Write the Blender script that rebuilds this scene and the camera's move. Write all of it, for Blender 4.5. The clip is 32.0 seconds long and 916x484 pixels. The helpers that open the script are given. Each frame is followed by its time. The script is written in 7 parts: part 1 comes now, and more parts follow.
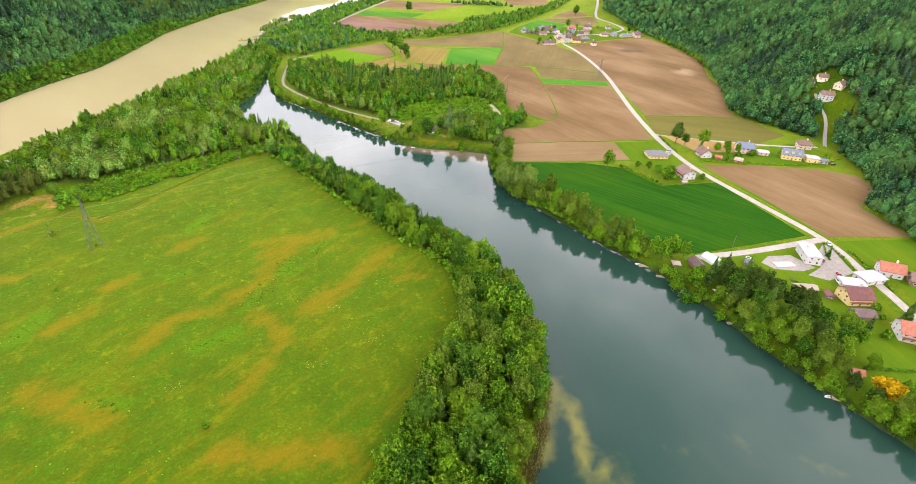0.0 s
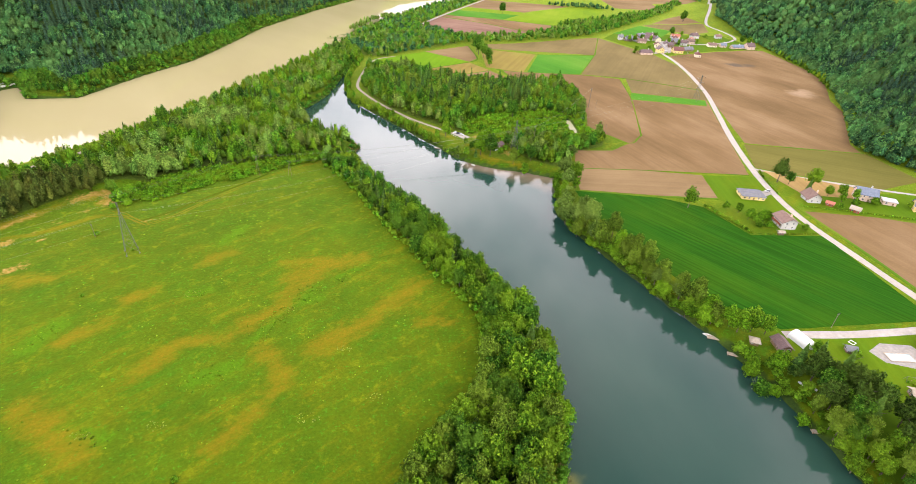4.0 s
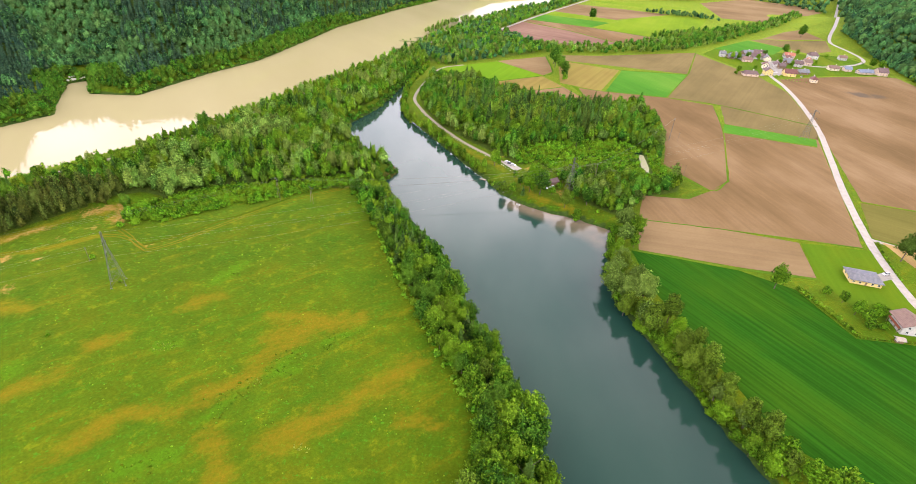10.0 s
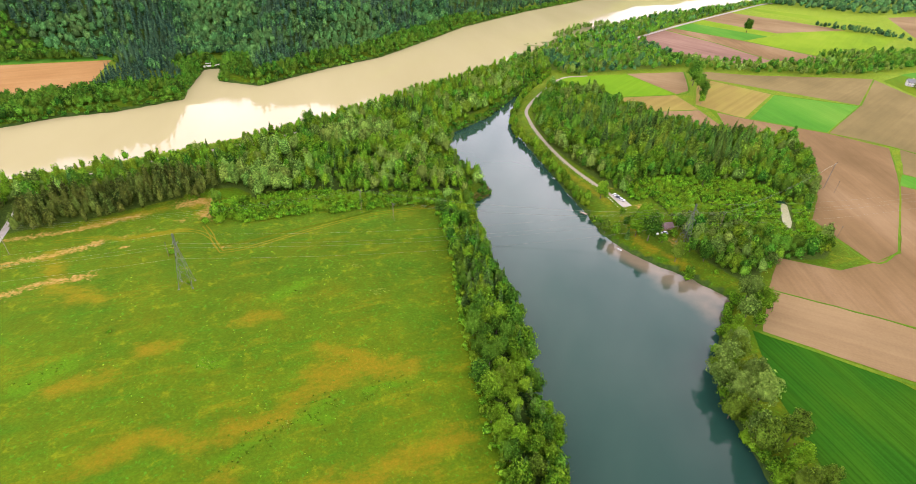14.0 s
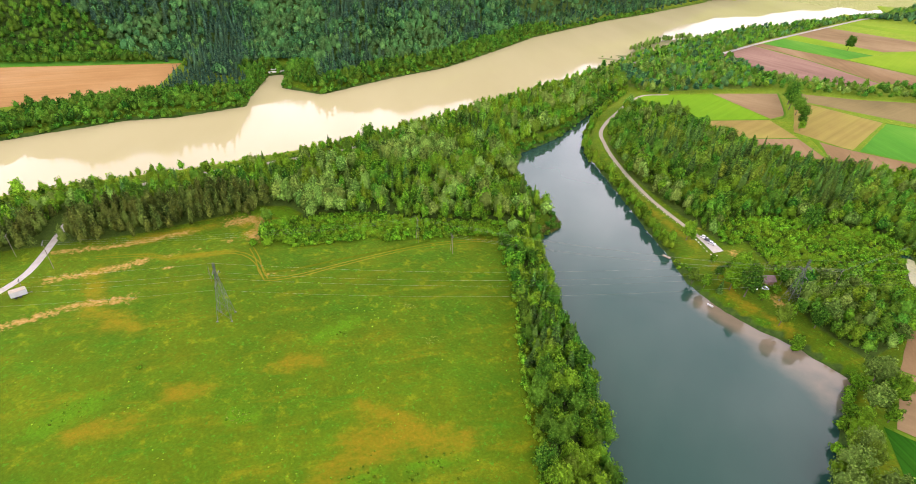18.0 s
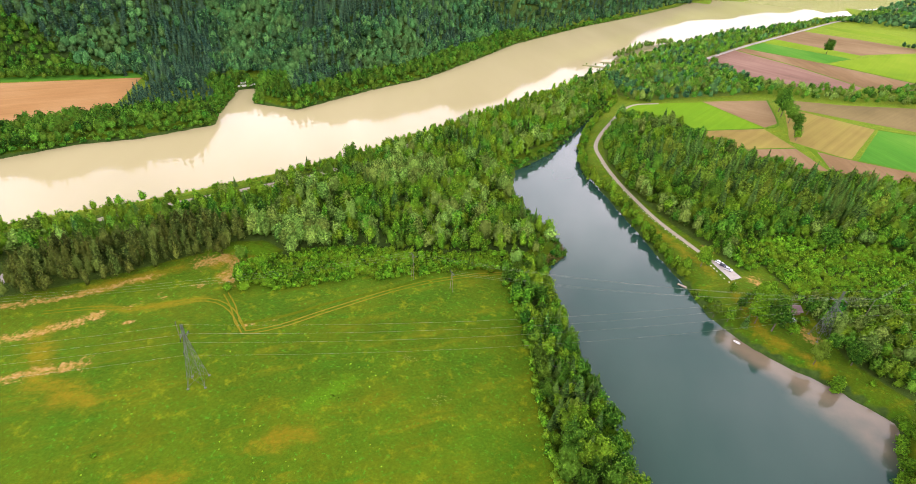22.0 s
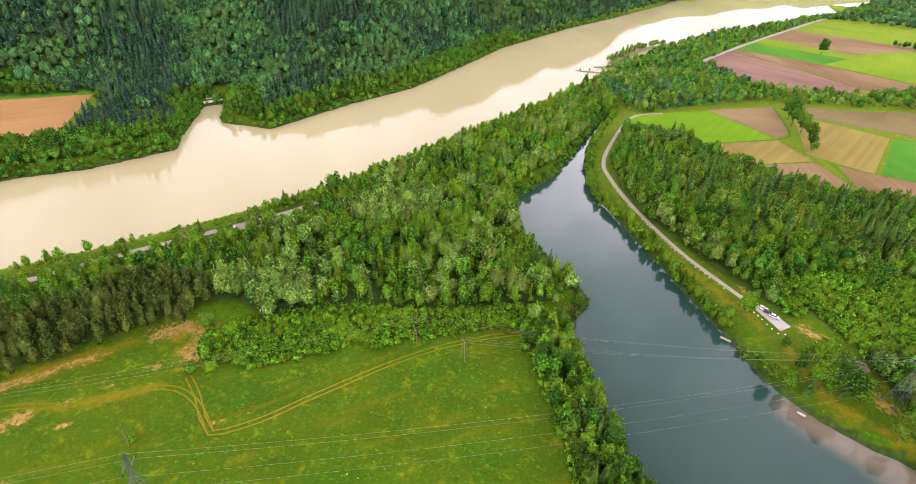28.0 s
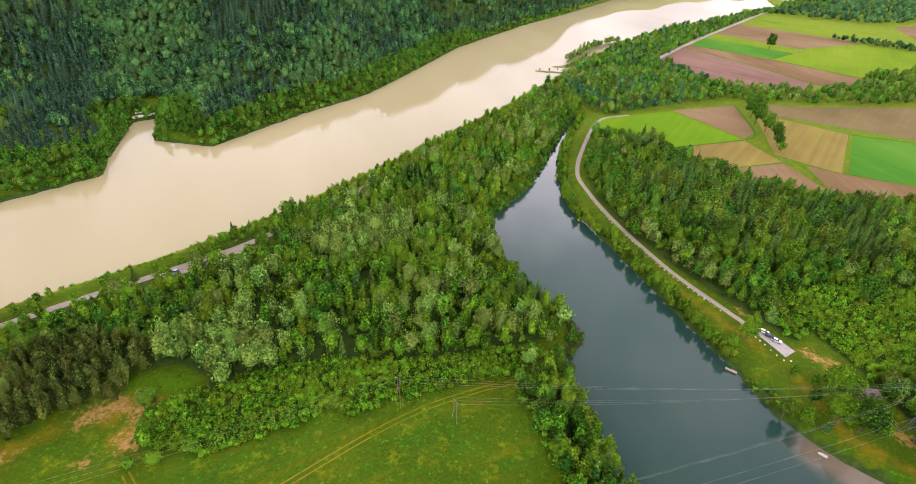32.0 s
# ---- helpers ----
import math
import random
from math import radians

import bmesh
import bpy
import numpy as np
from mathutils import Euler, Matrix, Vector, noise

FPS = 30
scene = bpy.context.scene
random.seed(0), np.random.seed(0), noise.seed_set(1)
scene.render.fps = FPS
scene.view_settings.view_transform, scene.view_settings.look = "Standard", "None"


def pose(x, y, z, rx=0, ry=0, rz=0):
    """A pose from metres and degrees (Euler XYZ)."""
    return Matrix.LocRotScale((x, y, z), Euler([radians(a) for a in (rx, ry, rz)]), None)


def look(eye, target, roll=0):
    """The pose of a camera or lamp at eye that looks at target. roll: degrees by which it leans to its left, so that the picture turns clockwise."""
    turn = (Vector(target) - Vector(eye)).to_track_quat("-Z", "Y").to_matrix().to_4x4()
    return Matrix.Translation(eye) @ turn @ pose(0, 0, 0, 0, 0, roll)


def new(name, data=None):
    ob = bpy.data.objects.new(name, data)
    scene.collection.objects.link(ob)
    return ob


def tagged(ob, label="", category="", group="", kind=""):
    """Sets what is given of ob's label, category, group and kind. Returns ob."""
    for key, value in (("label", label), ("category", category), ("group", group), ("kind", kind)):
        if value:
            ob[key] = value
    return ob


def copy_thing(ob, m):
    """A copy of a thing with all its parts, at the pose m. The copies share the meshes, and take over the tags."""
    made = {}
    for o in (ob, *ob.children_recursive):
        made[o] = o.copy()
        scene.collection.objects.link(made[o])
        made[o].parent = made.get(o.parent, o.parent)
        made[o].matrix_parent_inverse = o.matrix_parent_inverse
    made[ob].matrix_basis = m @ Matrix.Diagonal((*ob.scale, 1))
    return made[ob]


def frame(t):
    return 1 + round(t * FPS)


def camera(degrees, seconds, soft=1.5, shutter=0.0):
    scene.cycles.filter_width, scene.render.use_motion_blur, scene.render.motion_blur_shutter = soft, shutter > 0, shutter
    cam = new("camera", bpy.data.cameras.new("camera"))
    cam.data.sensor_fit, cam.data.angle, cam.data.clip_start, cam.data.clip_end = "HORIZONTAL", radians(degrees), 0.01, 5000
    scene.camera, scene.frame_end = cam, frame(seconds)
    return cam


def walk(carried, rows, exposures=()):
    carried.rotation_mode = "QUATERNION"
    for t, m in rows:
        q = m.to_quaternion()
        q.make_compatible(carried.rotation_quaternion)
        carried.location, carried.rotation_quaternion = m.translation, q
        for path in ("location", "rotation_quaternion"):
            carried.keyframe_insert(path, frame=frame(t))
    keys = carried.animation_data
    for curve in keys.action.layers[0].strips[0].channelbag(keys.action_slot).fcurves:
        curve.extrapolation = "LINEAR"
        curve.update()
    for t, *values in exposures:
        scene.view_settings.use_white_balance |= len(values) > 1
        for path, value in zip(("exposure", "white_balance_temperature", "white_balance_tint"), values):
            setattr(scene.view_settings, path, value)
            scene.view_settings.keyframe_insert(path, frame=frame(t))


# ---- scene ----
cam = camera(82.55, 32.0, soft=0.5)

# seconds, eye x, y, z, heading (counter-clockwise from +y), dip, lean to the left
PATH = [
    (0.0, -47.91, -65.51, 130.64, -18.609, 31.129, 3.240),
    (0.5, -44.44, -62.45, 131.12, -16.604, 31.262, 3.292),
    (1.0, -41.13, -59.20, 131.50, -14.511, 31.398, 3.343),
    (1.5, -37.99, -56.07, 132.13, -12.898, 31.561, 3.330),
    (2.0, -34.73, -52.61, 132.73, -11.840, 31.707, 3.365),
    (2.5, -31.39, -49.19, 133.37, -11.282, 31.837, 3.416),
    (4.5, -19.83, -35.57, 134.56, -6.641, 32.009, 3.454),
    (5.0, -17.64, -31.60, 134.96, -5.237, 32.143, 3.606),
    (5.5, -15.37, -27.51, 135.10, -3.800, 32.231, 3.639),
    (6.0, -12.91, -23.43, 135.34, -2.395, 32.340, 3.672),
    (6.5, -10.34, -19.18, 135.76, -1.504, 32.416, 3.699),
    (7.0, -7.94, -15.44, 136.21, -1.048, 32.453, 3.736),
    (7.5, -5.73, -11.92, 136.69, -0.832, 32.472, 3.728),
    (8.0, -3.74, -8.14, 137.27, -0.795, 32.526, 3.772),
    (8.5, -1.89, -4.09, 137.53, -0.701, 32.561, 3.830),
    (9.0, -0.00, 0.00, 137.96, -0.000, 32.649, 3.877),
    (9.5, 2.05, 4.11, 138.23, 0.728, 32.736, 3.907),
    (10.0, 4.10, 8.40, 138.69, 1.793, 32.842, 3.883),
    (10.5, 5.78, 12.52, 139.08, 3.050, 33.001, 3.901),
    (11.0, 7.38, 16.87, 139.38, 4.658, 33.124, 3.905),
    (11.5, 8.74, 21.27, 139.86, 6.651, 33.321, 3.953),
    (12.0, 9.97, 25.78, 140.02, 8.797, 33.457, 3.992),
    (12.5, 10.73, 30.46, 139.98, 11.144, 33.635, 3.975),
    (13.0, 11.38, 35.40, 139.84, 13.849, 33.804, 3.879),
    (13.5, 11.53, 39.49, 139.91, 15.106, 33.892, 3.889),
    (14.0, 10.83, 43.32, 139.90, 15.946, 33.960, 3.882),
    (14.5, 9.67, 47.04, 139.79, 16.433, 33.961, 3.904),
    (16.5, 2.65, 60.53, 138.55, 18.270, 33.819, 3.856),
    (17.0, 0.24, 63.64, 138.23, 19.545, 33.804, 3.834),
    (17.5, -2.23, 66.67, 137.83, 21.265, 33.824, 3.766),
    (18.0, -4.50, 69.67, 137.27, 22.780, 33.779, 3.688),
    (18.5, -6.71, 72.48, 136.76, 23.572, 33.686, 3.609),
    (19.0, -9.24, 75.12, 136.40, 23.925, 33.625, 3.588),
    (19.5, -12.21, 77.72, 136.19, 24.247, 33.608, 3.632),
    (20.0, -15.07, 80.34, 135.86, 24.568, 33.563, 3.671),
    (20.5, -17.51, 82.93, 135.77, 24.015, 33.503, 3.677),
    (21.0, -19.93, 85.25, 135.73, 21.401, 33.373, 3.814),
    (21.5, -22.54, 87.60, 135.68, 20.022, 33.283, 3.873),
    (22.0, -24.79, 90.20, 135.65, 19.593, 33.301, 3.869),
    (22.5, -26.85, 93.04, 135.62, 19.317, 33.314, 3.859),
    (23.0, -28.87, 95.85, 135.63, 19.110, 33.324, 3.847),
    (23.5, -30.91, 98.84, 135.59, 18.979, 33.336, 3.822),
    (24.0, -32.80, 101.75, 135.63, 18.874, 33.381, 3.744),
    (24.5, -34.63, 104.73, 135.47, 18.855, 33.381, 3.712),
    (25.0, -36.45, 107.70, 135.42, 18.766, 33.393, 3.691),
    (25.5, -38.40, 110.64, 135.22, 18.675, 33.400, 3.673),
    (27.5, -47.64, 121.79, 134.46, 17.305, 33.434, 3.828),
    (28.0, -49.62, 124.86, 134.16, 16.904, 33.470, 3.879),
    (28.5, -51.48, 127.87, 133.98, 16.526, 33.479, 3.798),
    (29.0, -53.43, 130.97, 133.69, 16.241, 33.491, 3.875),
    (29.5, -55.47, 133.98, 133.46, 16.026, 33.500, 3.894),
    (30.0, -57.76, 136.98, 133.35, 15.852, 33.566, 4.003),
    (30.5, -60.12, 140.03, 133.42, 15.607, 33.670, 4.119),
    (31.0, -62.71, 142.94, 133.55, 15.320, 33.792, 4.260),
    (31.5, -65.20, 145.96, 133.43, 15.055, 33.876, 4.361),
    (32.0, -67.02, 148.75, 133.46, 10.812, 33.689, 4.566),
]


def aim(x, y, z, heading, dip, lean):
    a, b = radians(heading), radians(dip)
    ahead = Vector((-math.sin(a) * math.cos(b), math.cos(a) * math.cos(b), -math.sin(b)))
    eye = Vector((x, y, z))
    return look(eye, eye + ahead * 100, lean)


walk(cam, [(r[0], aim(*r[1:])) for r in PATH], exposures=[(0.0, -0.15, 6400, 12), (10.0, -0.17, 6300, 15), (20.0, -0.20, 6200, 17), (26.0, -0.29, 6150, 19), (30.0, -0.37, 6150, 20), (32.0, -0.53, 6150, 20)])

# ---- sky and sun: bright overcast ----
world = bpy.data.worlds.new("overcast_sky")
scene.world = world
world.use_nodes = True
wn, wl = world.node_tree.nodes, world.node_tree.links
wn.clear()
SUN_EL, SUN_AZ = radians(52), radians(150)
sky = wn.new("ShaderNodeTexSky")
sky.sky_type, sky.sun_disc = "NISHITA", False
sky.sun_elevation, sky.sun_rotation = SUN_EL, SUN_AZ
sky.air_density, sky.dust_density = 1.2, 3.0
scale = wn.new("ShaderNodeVectorMath")
scale.operation = "SCALE"
scale.inputs["Scale"].default_value = 0.10
wl.new(sky.outputs[0], scale.inputs[0])
coord = wn.new("ShaderNodeTexCoord")
cloud = wn.new("ShaderNodeTexNoise")
cloud.inputs["Scale"].default_value = 3.4
cloud.inputs["Detail"].default_value = 5.0
cloud.inputs["Roughness"].default_value = 0.55
wl.new(coord.outputs["Generated"], cloud.inputs["Vector"])
cramp = wn.new("ShaderNodeValToRGB")
cramp.color_ramp.elements[0].position, cramp.color_ramp.elements[0].color = 0.36, (0.96, 0.93, 1.00, 1)
cramp.color_ramp.elements[1].position, cramp.color_ramp.elements[1].color = 0.66, (1.86, 1.69, 1.72, 1)
wl.new(cloud.outputs["Fac"], cramp.inputs["Fac"])
sepz = wn.new("ShaderNodeSeparateXYZ")
wl.new(coord.outputs["Generated"], sepz.inputs[0])
rise = wn.new("ShaderNodeMapRange")
rise.interpolation_type = "SMOOTHSTEP"
rise.inputs["From Min"].default_value, rise.inputs["From Max"].default_value = 0.46, 0.90
rise.inputs["To Min"].default_value, rise.inputs["To Max"].default_value = 4.7, 0.55
wl.new(sepz.outputs["Z"], rise.inputs["Value"])
rim = wn.new("ShaderNodeMapRange")
rim.interpolation_type = "SMOOTHSTEP"
rim.inputs["From Min"].default_value, rim.inputs["From Max"].default_value = 0.12, 0.36
rim.inputs["To Min"].default_value, rim.inputs["To Max"].default_value = 0.45, 1.0
wl.new(sepz.outputs["Z"], rim.inputs["Value"])
both = wn.new("ShaderNodeMath")
both.operation = "MULTIPLY"
wl.new(rise.outputs[0], both.inputs[0])
wl.new(rim.outputs[0], both.inputs[1])
cveil = wn.new("ShaderNodeVectorMath")
cveil.operation = "SCALE"
wl.new(cramp.outputs[0], cveil.inputs[0])
wl.new(both.outputs[0], cveil.inputs["Scale"])
wmix = wn.new("ShaderNodeMix")
wmix.data_type = "RGBA"
wmix.inputs[0].default_value = 0.88
wl.new(scale.outputs[0], wmix.inputs[6])
wl.new(cveil.outputs[0], wmix.inputs[7])
wbg = wn.new("ShaderNodeBackground")
wbg.inputs["Strength"].default_value = 1.0
wl.new(wmix.outputs[2], wbg.inputs["Color"])
wout = wn.new("ShaderNodeOutputWorld")
wl.new(wbg.outputs[0], wout.inputs["Surface"])

sun_data = bpy.data.lights.new("sun", "SUN")
sun_data.energy, sun_data.angle, sun_data.color = 1.55, radians(11), (1.0, 0.94, 0.82)
sun = new("sun", sun_data)
sun.matrix_world = look((0, 0, 800), Vector((0, 0, 800)) - Vector((math.sin(SUN_AZ) * math.cos(SUN_EL), math.cos(SUN_AZ) * math.cos(SUN_EL), math.sin(SUN_EL))))


# ---- materials ----
class Mat:
    """Short hand for a node material with one Principled shader."""

    def __init__(self, name, rough=0.8, metal=0.0, spec=0.3):
        self.m = bpy.data.materials.new(name)
        self.m.use_nodes = True
        self.n, self.l = self.m.node_tree.nodes, self.m.node_tree.links
        self.p = self.n["Principled BSDF"]
        self.p.inputs["Roughness"].default_value = rough
        self.p.inputs["Metallic"].default_value = metal
        self.p.inputs["Specular IOR Level"].default_value = spec
        self.pos = self.n.new("ShaderNodeNewGeometry")

    def noise(self, size, detail=3.0, stretch=None, rough=0.55, local=False, turn=0.0):
        """Noise whose blotches are about `size` metres across."""
        node = self.n.new("ShaderNodeTexNoise")
        node.inputs["Scale"].default_value = 1.0 / size
        node.inputs["Detail"].default_value = detail
        node.inputs["Roughness"].default_value = rough
        src = self.n.new("ShaderNodeTexCoord").outputs["Object"] if local else self.pos.outputs["Position"]
        if stretch or turn:
            mp = self.n.new("ShaderNodeMapping")
            mp.inputs["Scale"].default_value = stretch or (1, 1, 1)
            mp.inputs["Rotation"].default_value = (0, 0, turn)
            if turn:
                rot = self.n.new("ShaderNodeMapping")
                rot.inputs["Rotation"].default_value = (0, 0, turn)
                self.l.new(src, rot.inputs["Vector"])
                src = rot.outputs[0]
                mp.inputs["Rotation"].default_value = (0, 0, 0)
            self.l.new(src, mp.inputs["Vector"])
            src = mp.outputs[0]
        self.l.new(src, node.inputs["Vector"])
        return node.outputs["Fac"]

    def ramp(self, fac, *stops):
        node = self.n.new("ShaderNodeValToRGB")
        e = node.color_ramp.elements
        while len(e) < len(stops):
            e.new(0.5)
        for el, (p, c) in zip(e, stops):
            el.position, el.color = p, (*c, 1) if len(c) == 3 else c
        self.l.new(fac, node.inputs["Fac"])
        return node.outputs[0]

    def step(self, fac, lo, hi):
        node = self.n.new("ShaderNodeMapRange")
        node.interpolation_type = "SMOOTHSTEP"
        node.inputs["From Min"].default_value, node.inputs["From Max"].default_value = lo, hi
        self.l.new(fac, node.inputs["Value"])
        return node.outputs[0]

    def math(self, op, a, b):
        node = self.n.new("ShaderNodeMath")
        node.operation = op
        for i, v in enumerate((a, b)):
            if isinstance(v, (int, float)):
                node.inputs[i].default_value = v
            else:
                self.l.new(v, node.inputs[i])
        return node.outputs[0]

    def mix(self, fac, a, b, mode="MIX"):
        node = self.n.new("ShaderNodeMix")
        node.data_type, node.blend_type = "RGBA", mode
        for i, v in ((0, fac), (6, a), (7, b)):
            if isinstance(v, (int, float)):
                node.inputs[i].default_value = v
            elif isinstance(v, tuple):
                node.inputs[i].default_value = (*v, 1)
            else:
                self.l.new(v, node.inputs[i])
        return node.outputs[2]

    def vary(self, col, fac, amount):
        """Brightens and darkens a colour by a grey factor round one half."""
        node = self.n.new("ShaderNodeHueSaturation")
        self.l.new(self.math("ADD", self.math("MULTIPLY", fac, 2 * amount), 1 - amount), node.inputs["Value"])
        if isinstance(col, tuple):
            node.inputs["Color"].default_value = (*col, 1)
        else:
            self.l.new(col, node.inputs["Color"])
        return node.outputs[0]

    def colour(self, c):
        if isinstance(c, tuple):
            self.p.inputs["Base Color"].default_value = (*c, 1)
        else:
            self.l.new(c, self.p.inputs["Base Color"])
        return self

    def bump(self, fac, strength=0.5, distance=0.1):
        node = self.n.new("ShaderNodeBump")
        node.inputs["Strength"].default_value, node.inputs["Distance"].default_value = strength, distance
        self.l.new(fac, node.inputs["Height"])
        self.l.new(node.outputs[0], self.p.inputs["Normal"])
        return self


def leaf_material(name, dark, light, warm, clump=3.0, patch=14.0):
    """Foliage: leaf to leaf, clump to clump and tree to tree the green shifts."""
    k = Mat(name, rough=0.75, spec=0.05)
    isl = k.pos.outputs["Random Per Island"]
    info = k.n.new("ShaderNodeObjectInfo").outputs["Random"]
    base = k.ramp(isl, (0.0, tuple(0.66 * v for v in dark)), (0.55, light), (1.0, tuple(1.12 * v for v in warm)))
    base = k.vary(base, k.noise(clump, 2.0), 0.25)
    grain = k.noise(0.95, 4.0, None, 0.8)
    # the bump's hollows are darkened as well: shade between leaf clumps, in the colour
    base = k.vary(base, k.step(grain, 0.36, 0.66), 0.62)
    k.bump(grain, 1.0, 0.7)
    big = k.noise(patch, 1.0)
    base = k.mix(k.math("MULTIPLY", k.step(big, 0.42, 0.68), 0.55), base, warm)
    base = k.vary(base, info, 0.22)
    tint = k.n.new("ShaderNodeAttribute")
    tint.attribute_name = "tint"
    hsv = k.n.new("ShaderNodeHueSaturation")
    k.l.new(k.math("ADD", k.math("MULTIPLY", tint.outputs["Fac"], 0.035), 0.5), hsv.inputs["Hue"])
    k.l.new(k.math("ADD", k.math("MULTIPLY", tint.outputs["Fac"], 0.55), 1.0), hsv.inputs["Value"])
    k.l.new(base, hsv.inputs["Color"])
    base = hsv.outputs[0]
    k.colour(base)
    k.p.inputs["Subsurface Weight"].default_value = 0.0
    tr = k.n.new("ShaderNodeBsdfTranslucent")
    k.l.new(base, tr.inputs["Color"])
    ms = k.n.new("ShaderNodeMixShader")
    ms.inputs[0].default_value = 0.18
    k.l.new(k.p.outputs[0], ms.inputs[1])
    k.l.new(tr.outputs[0], ms.inputs[2])
    k.l.new(ms.outputs[0], k.n["Material Output"].inputs["Surface"])
    return k.m


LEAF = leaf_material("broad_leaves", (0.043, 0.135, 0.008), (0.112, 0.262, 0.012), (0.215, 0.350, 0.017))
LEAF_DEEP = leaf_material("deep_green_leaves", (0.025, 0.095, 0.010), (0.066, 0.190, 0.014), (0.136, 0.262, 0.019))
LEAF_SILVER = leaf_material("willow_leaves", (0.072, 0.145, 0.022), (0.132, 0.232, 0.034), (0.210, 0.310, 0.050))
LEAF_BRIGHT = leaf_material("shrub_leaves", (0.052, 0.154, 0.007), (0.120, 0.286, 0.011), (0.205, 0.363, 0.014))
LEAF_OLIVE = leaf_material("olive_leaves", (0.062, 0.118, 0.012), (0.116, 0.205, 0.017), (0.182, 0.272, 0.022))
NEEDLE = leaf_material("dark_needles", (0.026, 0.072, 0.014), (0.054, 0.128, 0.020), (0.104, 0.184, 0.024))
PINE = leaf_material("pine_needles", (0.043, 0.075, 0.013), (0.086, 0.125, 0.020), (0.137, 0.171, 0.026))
# distant woods: greens shifted to blue, aerial haze put into the leaf colour
HAZY_LEAF = leaf_material("hazy_hill_leaves", (0.022, 0.076, 0.030), (0.052, 0.146, 0.046), (0.112, 0.236, 0.058), patch=40.0)
HAZY_NEEDLE = leaf_material("hazy_hill_needles", (0.016, 0.052, 0.034), (0.038, 0.093, 0.050), (0.072, 0.138, 0.060), patch=40.0)
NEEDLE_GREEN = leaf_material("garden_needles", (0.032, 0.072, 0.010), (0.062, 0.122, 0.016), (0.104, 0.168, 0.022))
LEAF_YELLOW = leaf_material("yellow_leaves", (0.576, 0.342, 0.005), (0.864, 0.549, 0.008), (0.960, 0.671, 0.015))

k = Mat("bark", rough=0.9)
BARK = k.colour(k.ramp(k.noise(0.4, 4, (1, 1, 0.2)), (0.3, (0.05, 0.038, 0.026)), (0.7, (0.16, 0.13, 0.10)))).bump(k.noise(0.15, 4, (1, 1, 0.2)), 0.6).m

# ground: meadow grass with dry, bare and dark-floored parts given by the layer "cover"
k = Mat("meadow_ground", rough=0.95, spec=0.04)
cover = k.n.new("ShaderNodeAttribute")
cover.attribute_name = "cover"
sep = k.n.new("ShaderNodeSeparateColor")
k.l.new(cover.outputs["Color"], sep.inputs[0])
grass = k.ramp(k.noise(26, 6, None, 0.65), (0.30, (0.037, 0.088, 0.003)), (0.50, (0.057, 0.099, 0.003)), (0.70, (0.080, 0.104, 0.003)))
streak = k.noise(7, 6, (0.22, 1, 1), 0.7, turn=radians(-40))
grass = k.mix(k.math("MULTIPLY", k.step(streak, 0.50, 0.74), 0.8), grass, (0.136, 0.124, 0.004))
grass = k.mix(k.math("MULTIPLY", k.step(streak, 0.46, 0.28), 0.85), grass, (0.036, 0.114, 0.004))
# grass multiplied darker and slightly bluer by the alpha of "cover"
north_tone = k.n.new("ShaderNodeMix")
north_tone.data_type, north_tone.blend_type = "RGBA", "MULTIPLY"
k.l.new(cover.outputs["Alpha"], north_tone.inputs[0])
k.l.new(grass, north_tone.inputs[6])
north_tone.inputs[7].default_value = (0.67, 0.76, 0.92, 1)
grass = north_tone.outputs[2]
tuft = k.noise(1.7, 6, None, 0.75)
grass = k.mix(k.step(tuft, 0.54, 0.66), grass, (0.053, 0.160, 0.007))
grass = k.mix(k.step(k.noise(5.5, 6, None, 0.75), 0.52, 0.70), grass, (0.116, 0.139, 0.004))
grass = k.vary(grass, k.step(k.noise(1.0, 6, None, 0.8), 0.30, 0.70), 0.20)
grass = k.vary(grass, k.noise(14, 6, None, 0.7), 0.40)
dry = k.ramp(k.noise(1.4, 6, None, 0.75), (0.3, (0.108, 0.116, 0.005)), (0.55, (0.172, 0.117, 0.005)), (0.75, (0.245, 0.146, 0.015)))
dry = k.vary(dry, k.noise(0.8, 6, None, 0.85), 0.5)
dfac = k.step(k.math("ADD", sep.outputs[0], k.math("MULTIPLY", k.math("SUBTRACT", k.noise(6, 10, (0.55, 1, 1), 0.78, turn=radians(-35)), 0.5), 2.1)), 0.30, 1.10)
lot = k.n.new("ShaderNodeAttribute")
lot.attribute_name = "fresh"
ffac = k.step(k.math("ADD", lot.outputs["Fac"], k.math("MULTIPLY", k.math("SUBTRACT", k.noise(3.0, 8, None, 0.78), 0.5), 2.0)), 0.35, 1.1)
grass = k.mix(ffac, grass, k.ramp(k.noise(0.9, 5, None, 0.8), (0.35, (0.040, 0.098, 0.003)), (0.65, (0.076, 0.172, 0.004))))
col = k.mix(k.math("MULTIPLY", dfac, 0.85), grass, dry)
bare = k.ramp(k.noise(1.3, 6, None, 0.7), (0.3, (0.14, 0.12, 0.012)), (0.5, (0.27, 0.155, 0.040)), (0.72, (0.40, 0.27, 0.12)))
bfac = k.step(k.math("ADD", sep.outputs[1], k.math("MULTIPLY", k.math("SUBTRACT", k.noise(2.5, 8, None, 0.75), 0.5), 3.2)), 0.45, 0.95)
